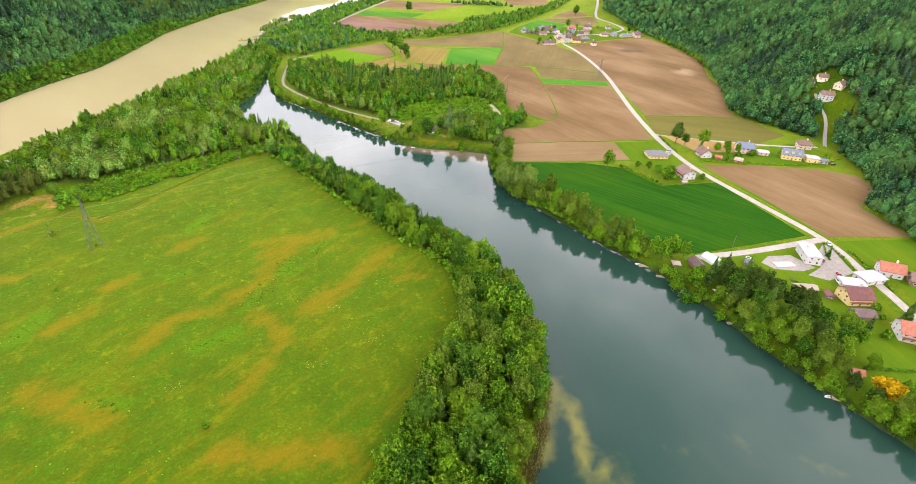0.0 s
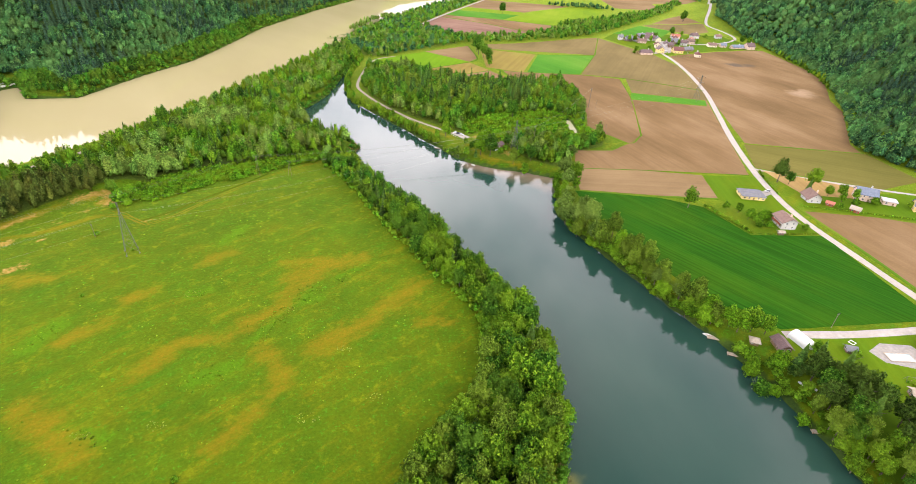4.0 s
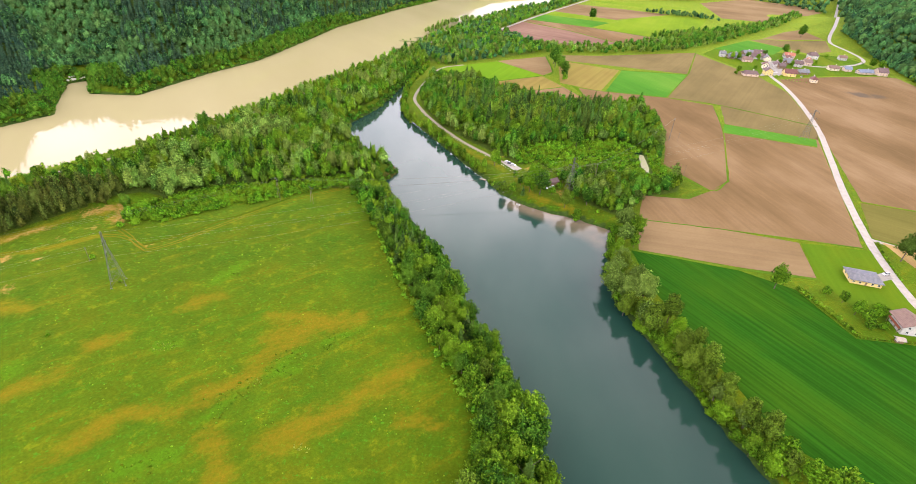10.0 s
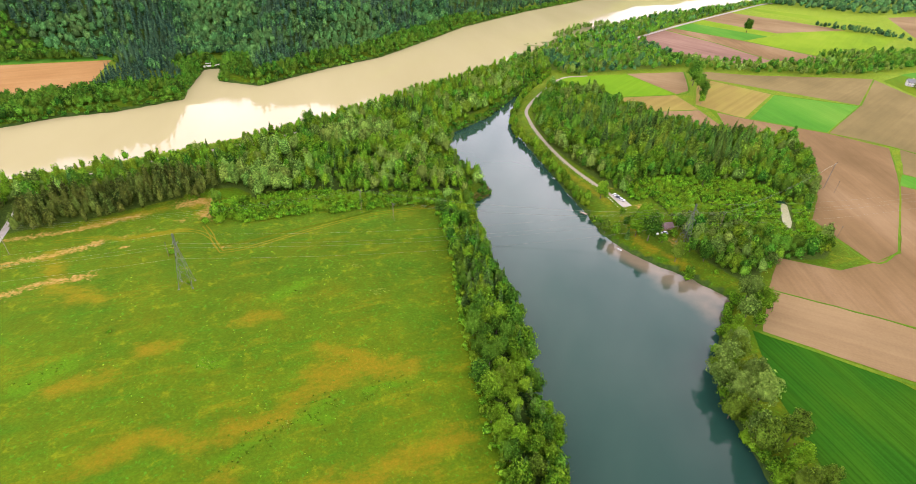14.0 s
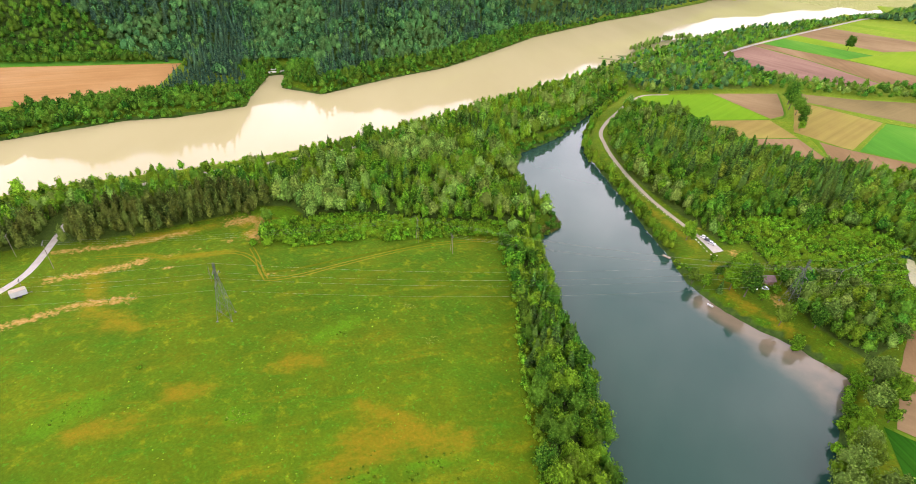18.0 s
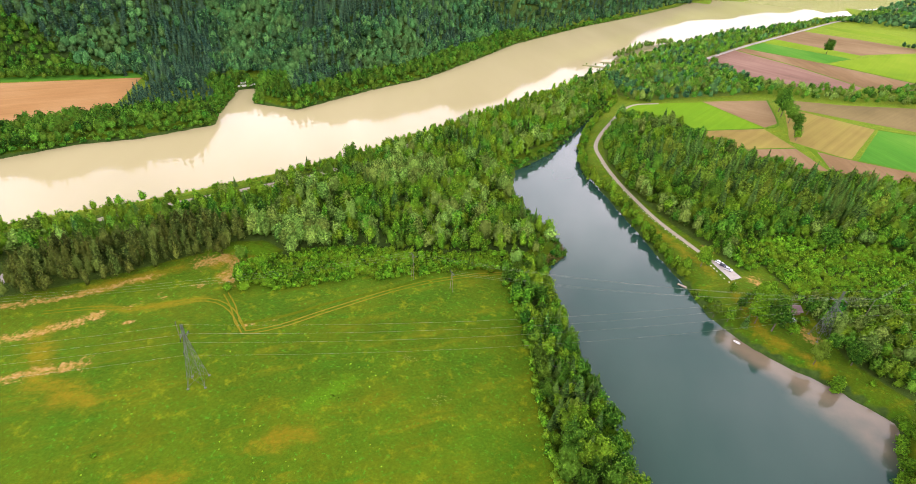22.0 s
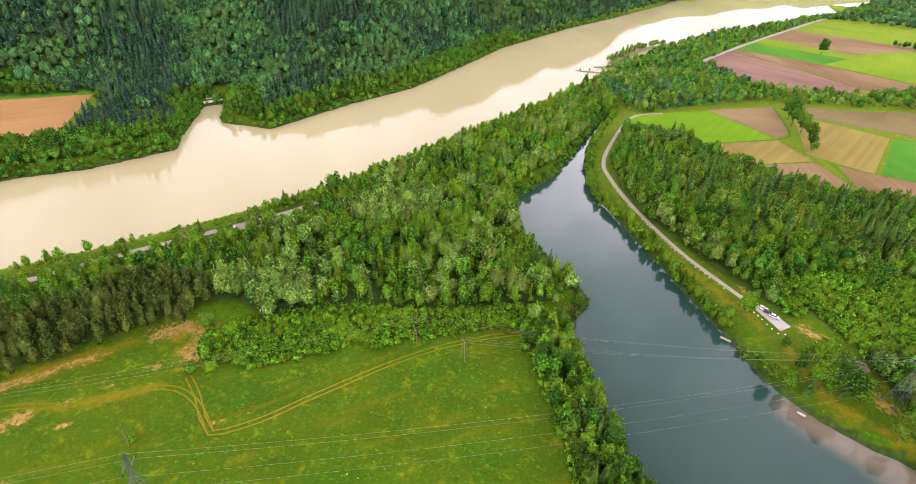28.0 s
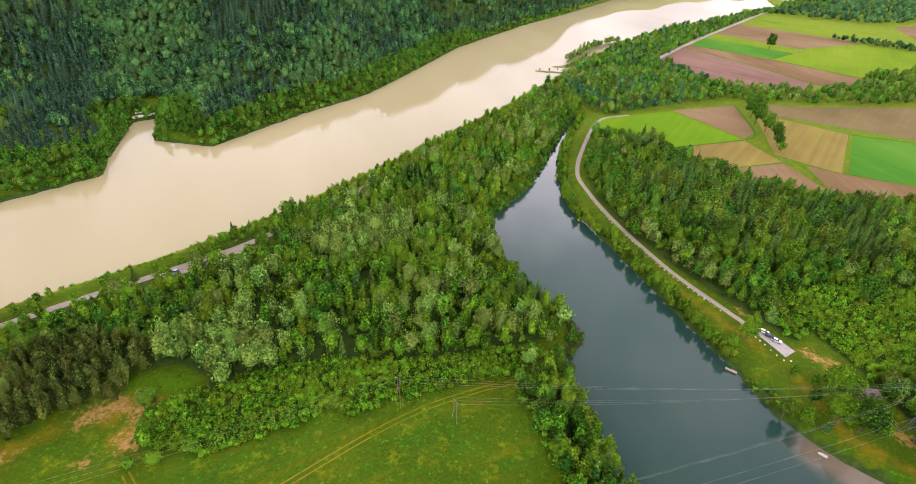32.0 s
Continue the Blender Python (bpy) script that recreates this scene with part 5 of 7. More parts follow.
line = smooth_line(LAKE_WEST[8:19], 2.8)
brng = np.random.default_rng(28)
bxy = np.array([(p.x, p.y) for p in line]) + brng.uniform((-3.2, -1.5), (-0.3, 1.5), (len(line), 2))
odd = np.arange(len(bxy)) % 2 == 0
woods("waterline_trees", bxy[odd, 0], bxy[odd, 1], MID_BROAD, (0.6, 1.1), LEAF_DEEP, "deep green trees leaning over the lake", 62)
woods("waterline_bushes", bxy[~odd, 0], bxy[~odd, 1], MID_BROAD, (0.4, 0.9), LEAF, "green bushes and trees at the lake's edge", 63)

bx, by = scatter(BELT_WEST, 4.6, 16, lambda x, y: y <= -8)
woods("southern_bank_trees", bx, by, MID_BROAD, (0.8, 1.2), LEAF_DEEP, "deep green trees at the belt's southern end", 66)

line = smooth_line(MEADOW_EDGE, 1.9)
erng = np.random.default_rng(41)
exy = np.array([(p.x, p.y) for p in line for _ in range(2)]) + erng.uniform((0.5, -1.5), (4.2, 1.5), (2 * len(line), 2))
woods("belt_edge_shrubs", exy[:, 0], exy[:, 1], SHRUB, (0.6, 1.3), LEAF, "green shrubs between meadow and trees", 74)

REED = leaf_material("reed_blades", (0.09, 0.085, 0.018), (0.16, 0.14, 0.035), (0.24, 0.19, 0.06))
def reed_clump(seed, n=26, tall=1.7):
    r = np.random.default_rng(seed)
    v, q = [], []
    for i in range(n):
        a, x, y = r.uniform(0, 6.283), r.normal(0, 0.5), r.normal(0, 0.5)
        h, w, lean = tall * r.uniform(0.6, 1.15), 0.06, r.uniform(0.1, 0.5)
        c, d = math.cos(a), math.sin(a)
        k = len(v)
        v += [(x - w * d, y + w * c, 0), (x + w * d, y - w * c, 0), (x + lean * c + 0.4 * w * d, y + lean * d - 0.4 * w * c, h), (x + lean * c - 0.4 * w * d, y + lean * d + 0.4 * w * c, h)]
        q.append((k, k + 1, k + 2, k + 3))
    return np.array(v), np.array(q)


REEDS = [reed_clump(120 + i) for i in range(4)]
rx, ry = scatter([(25, 52), (28, 47), (25, 37), (18, 29), (10, 18), (4, 12), (2, 16), (12, 28), (19, 38), (22, 48)], 1.1, 44)
woods("reed_bed", rx, ry, REEDS, (0.8, 1.3), REED, "brownish reeds standing at the lake's edge", 77, 0.3)
rx, ry = scatter([(-53, 286), (-46, 297), (-47, 306), (-60, 320), (-64, 320), (-52, 306), (-51, 297), (-56, 288)], 1.1, 45)
woods("reed_bed", rx, ry, REEDS, (0.7, 1.1), REED, "brownish reeds along the wooded point", 78, 0.3)

# eastern bank
east = [(74, 202, "willow", 0.95), (79, 196, "willow", 0.9), (76, 188, "olive", 0.9), (85, 195, "willow", 1.0), (84, 205, "willow", 0.85), (76, 212, "willow", 0.8), (81, 222, "willow", 0.7), (84, 176, "olive", 1.0),
        (93, 182, "olive", 0.95), (84, 184, "bright", 0.7), (88, 165, "bright", 0.75), (95, 175, "bright", 0.7), (92, 161, "olive", 0.95), (100, 167, "olive", 0.7), (93, 154, "olive", 0.95), (99, 153, "olive", 1.0), (96, 145, "olive", 0.9),
        (102, 142, "olive", 0.8), (99, 134, "bright", 0.8), (105, 130, "olive", 0.9), (109, 124, "olive", 0.95), (104, 121, "green2", 0.8), (108, 114, "bright", 0.9), (112, 118, "bright", 0.85), (117, 110, "bright", 0.85), (119, 107, "bright", 0.9), (125, 107, "green", 0.75),
        (130, 105, "green2", 0.7), (86, 258, "willow", 0.95), (91, 251, "green", 0.8), (84, 244, "willow", 0.75), (88, 240, "green2", 0.6), (80, 232, "bush2", 1.2), (94, 258, "bush2", 1.4), (152, 214, "green2", 0.95), (15, 328, "green2", 0.85)]
for x, y, key, s in east:
    x, y = x * 0.962 - (3.0 if y < 225 else 0.0), 20 + (y - 20) * 0.962
    plant(key, x, y, s * 1.4, "trees on the lake's eastern bank")
line = smooth_line(LAKE_EAST[2:15], 3.4)
for i, p in enumerate(line):
    d = (line[min(i + 1, len(line) - 1)] - line[max(i - 1, 0)]).normalized()
    q = p + Vector((d.y, -d.x, 0)) * tree_rng.uniform(-0.5, 4.0)
    if not 96 < q.y < 104:
        plant(tree_rng.choice(("bush2", "bush2", "bush")), q.x, q.y, tree_rng.uniform(0.9, 2.0), "bushes along the waterline")
line = smooth_line(LAKE_EAST[6:14], 5.5)
for i, p in enumerate(line):
    d = (line[min(i + 1, len(line) - 1)] - line[max(i - 1, 0)]).normalized()
    q = p + Vector((d.y, -d.x, 0)) * tree_rng.uniform(1.0, 6.5)
    if q.y > 106:
        plant(tree_rng.choice(("olive", "willow", "bright", "green2", "olive")), q.x, q.y, tree_rng.uniform(0.75, 1.1), "trees on the lake's eastern bank")
# garden trees by the water
for x, y, key, s in ((126, 86, "spruce", 0.8), (133, 86, "spruce", 0.85), (132, 78, "pine", 0.9), (137, 74, "pine", 1.0), (126, 70, "pine", 0.85), (141, 66, "pine", 0.95), (146, 60, "pine", 0.9), (136, 62, "spruce", 0.8), (141, 52, "pine", 0.9), (130, 82, "pine", 1.0), (135, 68, "pine", 0.95), (143, 72, "pine", 0.9), (149, 55, "pine", 0.95), (139, 80, "spruce", 0.9), (131, 63, "pine", 0.8), (146, 68, "deep", 0.7), (152, 62, "olive", 0.7), (126, 48, "green2", 0.7), (131, 42, "olive", 0.85), (138, 40, "pine", 0.9), (143, 32, "green2", 0.8), (123, 52, "bright", 0.6), (147, 46, "deep", 0.8),
                     (111, 89, "bright", 0.75), (120, 88, "bright", 0.8), (110, 81, "deep", 0.6), (114, 79, "bright", 0.55), (121, 58, "olive", 0.85), (116, 66, "bright", 0.5), (119, 47, "green2", 0.7), (121, 36, "green2", 0.7), (128, 29, "olive", 1.05), (134, 34, "olive", 0.9),
                     (125, 22, "green2", 0.6), (139, 12, "yellow", 0.85), (130, 8, "green2", 0.7), (131, 0, "bright", 0.6), (133, -8, "green2", 0.8), (149, 24, "bright", 0.6), (146, 10, "green2", 0.6), (158, 36, "green2", 0.6), (145, 82, "olive", 0.45), (157, 92, "bush2", 0.8), (189, 41, "spruce2", 0.9),
                     (168, 41, "spruce2", 0.6), (156, 42, "green", 0.75), (148, 36, "deep", 0.7), (205, 92, "spruce2", 0.45), (152, 52, "bright", 0.5), (172, 36, "bush2", 1), (186, 51, "bush2", 0.9), (183, 46, "bush", 1.0), (141, 95, "green2", 0.5), (180, 24, "green2", 0.5),
                     (221, 240, "pine", 1.1), (226, 236, "deep", 0.6), (230, 224, "spruce2", 0.75), (239, 232, "green", 0.85), (248, 218, "green2", 0.7), (254, 214, "green2", 0.6), (262, 208, "bush2", 1.2), (170, 200, "green2", 0.5), (171, 192, "green2", 0.55), (174, 188, "bush2", 1.4), (166, 206, "bush2", 1.0),
                     (196, 180, "bush2", 1.0), (176, 197, "bush", 1.8), (179, 191, "bright", 0.45), (183, 193, "bush", 2.0), (178, 184, "bush", 1.5), (172, 183, "bush2", 1.1), (184, 198, "bush", 1.3), (244, 212, "green2", 0.55), (240, 219, "green", 0.5), (250, 208, "bush2", 1.1), (236, 203, "bush2", 0.9), (283, 204, "bush2", 1.0), (310, 190, "bush2", 1.2), (-14, 503, "spruce", 0.8), (79, 610, "deep", 1.1), (76, 594, "deep", 1.2), (76, 579, "deep", 1.25), (80, 565, "deep", 1.0), (83, 551, "deep", 0.9), (81, 536, "deep", 0.7), (80, 524, "green2", 0.7), (160, 885, "deep", 1.2),
                     (20, 283, "olive", 0.6), (25, 281, "green2", 0.6), (31, 279, "spruce2", 0.5), (35, 283, "bright", 1.05), (41, 281, "deep", 1.0), (38, 296, "bright", 1.1), (54, 268, "olive", 0.75), (60, 259, "green2", 0.7), (64, 286, "willow", 0.6), (67, 273, "deep", 0.7), (72, 265, "bush", 0.8),
                     (33, 298, "green2", 0.35), (44, 289, "deep", 0.55), (58, 276, "green2", 0.5), (27, 301, "green2", 0.4), (48, 282, "bright", 0.5), (61, 279, "deep", 0.55), (53, 291, "bush2", 1.0), (36, 288, "olive", 0.5), (30, 290, "deep", 0.45), (17, 318, "green2", 0.45), (56, 299, "deep", 0.6), (45, 306, "bush2", 1.1), (36, 304, "bush", 0.5), (46, 298, "green2", 0.6), (-83, 54, "bush", 0.8), (-145, 138, "bush", 0.55), (-160, 185, "bush", 1.0), (-158, 214, "bush", 1.7), (-164, 211, "bush", 1.3), (-139, 171, "bush", 0.6)):
    if y < 100 and x > 100:
        x, y = -40 + (x + 40) * 0.965, -50 + (y + 50) * 0.965
    plant(key, x, y, s * (1.0 if key == "bush" else 1.35))
line = smooth_line(LAKE_EAST[18:25], 1.5)
spots = []
for i, p in enumerate(line):
    d = (line[min(i + 1, len(line) - 1)] - line[max(i - 1, 0)]).normalized()
    q = p + Vector((d.y, -d.x, 0)) * tree_rng.uniform(-0.3, 4.2)
    if not 296 < q.y < 306:
        spots.append((q.x, q.y))
spots = np.array(spots)
big = spots[:, 1] > 306
woods("shore_path_trees", spots[big, 0], spots[big, 1], MID_BROAD, (0.42, 0.8), LEAF, "rounded green trees between path and water", 64)
woods("shore_bushes", spots[~big, 0], spots[~big, 1], SHRUB, (0.6, 1.3), LEAF, "low green bushes along the shore", 65)

line = smooth_line(LAKE_EAST[2:6], 5.5)
for i, p in enumerate(line):
    d = (line[min(i + 1, len(line) - 1)] - line[max(i - 1, 0)]).normalized()
    q = p + Vector((d.y, -d.x, 0)) * tree_rng.uniform(2.5, 6.0)
    if not (70 < q.y < 78 or 11 < q.y < 18 or 92 < q.y):
        plant(tree_rng.choice(("green2", "olive", "green2", "bright", "deep")), q.x, q.y, tree_rng.uniform(0.6, 0.95), "trees on the garden shore")

line = smooth_line(LAKE_EAST[2:6], 6.0)
for i, p in enumerate(line):
    d = (line[min(i + 1, len(line) - 1)] - line[max(i - 1, 0)]).normalized()
    for lo, hi in ((4, 9), (10, 16)):
        q = p + Vector((d.y, -d.x, 0)) * tree_rng.uniform(lo, hi)
        if not (72 < q.y < 80 or q.y > 92 or (hi > 9 and q.y < 24)):
            plant(tree_rng.choice(("green2", "olive", "deep", "pine", "green2")), q.x, q.y, tree_rng.uniform(0.75, 1.15), "trees on the garden shore")

line = smooth_line(LAKE_WEST[:9], 2.6)
brng = np.random.default_rng(18)
bxy = np.array([(p.x, p.y) for p in line for _ in range(2)]) + brng.uniform((-4.5, -2), (0.3, 2), (2 * len(line), 2))
woods("inlet_shrubs", bxy[:, 0], bxy[:, 1], SHRUB, (0.7, 1.5), LEAF_DEEP, "deep green shrubs hanging over the inlet", 58)
line = smooth_line(RIVER_SOUTH[3:10], 2.2)
bxy = np.array([(p.x, p.y) for p in line]) + brng.uniform((2, -2), (7, 2), (len(line), 2))
bxy = bxy[nearest(bxy[:, 0], bxy[:, 1], DAM_ROAD)[0] > 2.8]
woods("embankment_shrubs", bxy[:, 0], bxy[:, 1], SHRUB, (0.3, 0.8), LEAF, "small shrubs on the river embankment", 59)

# tall single trees standing out of the woods
for x, y, key, s in ((-19, 385, "bright", 1.25), (54, 402, "bright", 1.35), (64, 388, "olive", 1.35), (22, 370, "spruce", 1.15), (37, 400, "spruce", 1.1), (-4, 424, "spruce", 1), (9, 388, "spruce", 1.2), (71, 356, "deep", 1.2), (97, 281, "willow", 0.7), (130, 380, "willow", 0.9), (90, 386, "spruce", 1.1), (-17, 383, "bright", 1.1), (-1, 397, "spruce", 1.1), (57, 398, "bright", 1.3), (37, 378, "spruce", 1.25), (19, 383, "deep", 1.2), (75, 418, "deep", 1.15), (47, 418, "olive", 1.3), (-26, 400, "bright", 1.1), (43, 373, "green", 1.2), (26, 410, "spruce", 1.2), (3, 415, "spruce", 1.15), (-142, 336, "willow", 1.1), (-128, 327, "willow", 1), (-167, 318, "willow", 1), (-134, 271, "willow", 0.9), (-180, 267, "willow", 0.9), (-181, 333, "deep", 1.1), (-122, 354, "green", 1.1), (-141, 301, "bright", 0.9), (-108, 315, "green", 1.1), (-153, 257, "willow", 0.8), (-101, 350, "spruce", 0.9), (-116, 374, "spruce", 0.9), (-93, 403, "olive", 1)):
    plant(key, x, y, s * 1.15, "tall trees in the woods")
for x, y, key, s in ((-205, 297, "green2", 0.75), (-218, 278, "spruce2", 0.75), (-200, 316, "spruce2", 0.8), (-198, 314, "green2", 0.7), (-216, 286, "bright", 0.5), (-201, 305, "bush2", 1.2), (-208, 292, "bright", 0.45), (-225, 271, "green2", 0.6), (-238, 253, "green2", 0.6), (-210, 285, "bush2", 1.3), (-203, 300, "olive", 0.5), (-156, 389, "spruce2", 0.7), (-142, 410, "spruce2", 0.7), (-196, 323, "spruce2", 0.6)):
    plant(key, x, y, s, "trees on the river embankment")

# hedges
def hedge(name, pts, label, size=(0.5, 0.7), step=1.5, mat=LEAF):
    line = smooth_line(pts, step)
    woods(name, np.array([p.x for p in line]), np.array([p.y for p in line]), SHRUB, size, mat, label, len(pts) + 70, 0.1)["kind"] = "stuff"


hedge("hedge", [(154, 207), (160, 192), (164, 178)], "leafy hedge beside the crop field", (0.7, 1.0))
hedge("hedge", [(164, 177), (182, 176), (201, 176)], "clipped hedge beside the crop field", (0.3, 0.4))
hedge("hedge", [(219, 256), (214, 240), (210, 222)], "tall hedge along the road", (0.45, 0.6))
hedge("hedge", [(215, 207), (250, 197), (290, 186), (325, 190)], "hedge along the tilled field", (0.35, 0.5))
hedge("hedge", [(194, 84), (200, 92), (206, 97), (203, 84), (197, 72)], "planted border beside the road", (0.4, 0.6))
hedge("hedge", [(212, 88), (206, 72), (200, 56)], "planted border in front of houses", (0.4, 0.6))
hedge("hedge", [(160, 74), (166, 66), (170, 60)], "hedge between gardens", (0.4, 0.55))
hedge("hedge", [(140, 22), (152, 18), (165, 14)], "dark hedge between gardens", (0.5, 0.6), mat=LEAF_DEEP)

# ---- buildings ----
WHITE = plain_material("white_render", (0.447, 0.429, 0.399), (0.550, 0.531, 0.496), 1.5, 0.85)
YELLOW = plain_material("yellow_render", (0.62, 0.46, 0.16), (0.74, 0.58, 0.24), 1.5, 0.85)
PINK = plain_material("pink_render", (0.540, 0.396, 0.306), (0.648, 0.504, 0.399), 1.5, 0.85)
CREAM = plain_material("cream_render", (0.66, 0.56, 0.38), (0.76, 0.68, 0.50), 1.5, 0.85)
RED_WOOD = plain_material("red_boards", (0.24, 0.055, 0.03), (0.36, 0.10, 0.055), 0.6, 0.8)
WOOD = plain_material("weathered_boards", (0.14, 0.09, 0.055), (0.26, 0.18, 0.11), 0.6, 0.85)
POLE_WOOD = plain_material("weathered_poles", (0.120, 0.095, 0.070), (0.190, 0.155, 0.118), 0.5, 0.85)
PALE_WOOD = plain_material("grey_planks", (0.270, 0.223, 0.172), (0.390, 0.338, 0.264), 0.6, 0.85)


def tile_material(name, a, b):
    k = Mat(name, rough=0.7, spec=0.3)
    col = k.ramp(k.noise(1.2, 4, None, 0.7), (0.3, a), (0.7, b))
    w = k.n.new("ShaderNodeTexWave")
    w.bands_direction = "Z"
    w.inputs["Scale"].default_value, w.inputs["Distortion"].default_value = 1.4, 0.6
    k.l.new(k.pos.outputs["Position"], w.inputs["Vector"])
    return k.colour(k.vary(col, w.outputs["Fac"], 0.14)).bump(w.outputs["Fac"], 0.5, 0.05).m


TILE_GREY = tile_material("grey_tiles", (0.115, 0.115, 0.13), (0.19, 0.19, 0.21))
TILE_BLUE = tile_material("slate_blue_tiles", (0.120, 0.144, 0.197), (0.192, 0.224, 0.287))
TILE_BROWN = tile_material("brown_tiles", (0.136, 0.084, 0.068), (0.224, 0.144, 0.116))
TILE_RED = tile_material("dark_red_tiles", (0.110, 0.041, 0.038), (0.171, 0.075, 0.068))
TILE_ORANGE = tile_material("orange_red_tiles", (0.302, 0.097, 0.060), (0.403, 0.158, 0.104))
TILE_PURPLE = tile_material("purple_brown_tiles", (0.101, 0.064, 0.065), (0.158, 0.105, 0.101))
SHEET = plain_material("white_sheet_roof", (0.330, 0.325, 0.328), (0.410, 0.404, 0.408), 2.0, 0.5)
FRAME = plain_material("white_paint", (0.58, 0.58, 0.56), (0.66, 0.66, 0.64), 0.8, 0.5, bump=0)
k = Mat("dark_glass", rough=0.08, spec=0.6)
GLASS = k.colour(k.ramp(k.noise(0.8, 2), (0.3, (0.02, 0.025, 0.03)), (0.7, (0.05, 0.055, 0.06)))).m
PAVING = plain_material("grey_paving", (0.215, 0.197, 0.174), (0.310, 0.284, 0.254), 1.5, 0.85)
STEEL = plain_material("galvanised_steel", (0.10, 0.105, 0.095), (0.18, 0.185, 0.17), 0.8, 0.55, 0.6, bump=0)
WIRE = plain_material("aluminium_wire", (0.26, 0.27, 0.21), (0.36, 0.37, 0.29), 2.0, 0.5, 0.5, bump=0)
STONE = plain_material("pale_boulder", (0.46, 0.44, 0.38), (0.66, 0.63, 0.55), 0.4, 0.9, bump=0.6)
RUBBER = plain_material("tyre_rubber", (0.015, 0.015, 0.015), (0.03, 0.03, 0.03), 0.2, 0.9, bump=0)


def box_bm(w, d, h, x=0.0, y=0.0, z=0.0, bm=None, bevel=0.0):
    bm = bm or bmesh.new()
    vs = bmesh.ops.create_cube(bm, size=1, matrix=Matrix.Translation((x, y, z + h / 2)) @ Matrix.Diagonal((w, d, h, 1)))["verts"]
    if bevel:
        bmesh.ops.bevel(bm, geom=list({e for v in vs for e in v.link_edges}), offset=bevel, segments=1, affect="EDGES")
    return bm


def mesh_of(name, bm, mat):
    me = bpy.data.meshes.new(name)
    bm.to_mesh(me)
    bm.free()
    me.materials.append(mat)
    return me


WIN_FRAME = {}


def window_meshes(w, h):
    if (w, h) not in WIN_FRAME:
        bm = bmesh.new()
        t = 0.09
        for x, z, a, b in ((-w / 2 + t / 2, 0, t, h), (w / 2 - t / 2, 0, t, h), (0, 0, 0.07, h), (0, h - t, w - 2 * t, t), (0, 0, w - 2 * t, t)):
            box_bm(a, 0.12, b, x, 0, z, bm)
        bm2 = box_bm(w - 2 * t, 0.05, h - 2 * t, 0, 0, t)
        WIN_FRAME[(w, h)] = (mesh_of("window", bm, FRAME), mesh_of("pane", bm2, GLASS))
    return WIN_FRAME[(w, h)]


def add_window(root, x, y, z, turn, w=1.2, h=1.3):
    a, b = window_meshes(w, h)
    f = new("window", a)
    f.parent = root
    f.matrix_basis = pose(x, y, z, 0, 0, turn)
    p = new("pane", b)
    p.parent = f
    return f


def roof_bm(w, d, h, rise, over, hip, thick=0.22):
    """A ridge along x. hip: how far the ridge ends lie in from the gables."""
    bm = bmesh.new()
    W, D = w / 2 + over, d / 2 + over
    drop = rise * over / (d / 2)
    rows = []
    for dz in (0.0, thick):
        rows.append([bm.verts.new(c) for c in ((-W, -D, h - drop + dz), (W, -D, h - drop + dz), (W, D, h - drop + dz), (-W, D, h - drop + dz), (-W + hip, 0, h + rise + dz), (W - hip, 0, h + rise + dz))])
    lo, hi = rows
    for f in ((0, 1, 5, 4), (2, 3, 4, 5), (1, 2, 5), (3, 0, 4)):
        if len(f) == 3 and hip < 0.05:
            continue
        bm.faces.new([hi[i] for i in f])
        bm.faces.new([lo[i] for i in reversed(f)])
    rim = ((0, 1), (1, 2), (2, 3), (3, 0)) if hip >= 0.05 else ((0, 1), (1, 5), (5, 2), (2, 3), (3, 4), (4, 0))
    for a, b in rim:
        bm.faces.new((lo[a], lo[b], hi[b], hi[a]))
    return bm


SMALL = 0.85


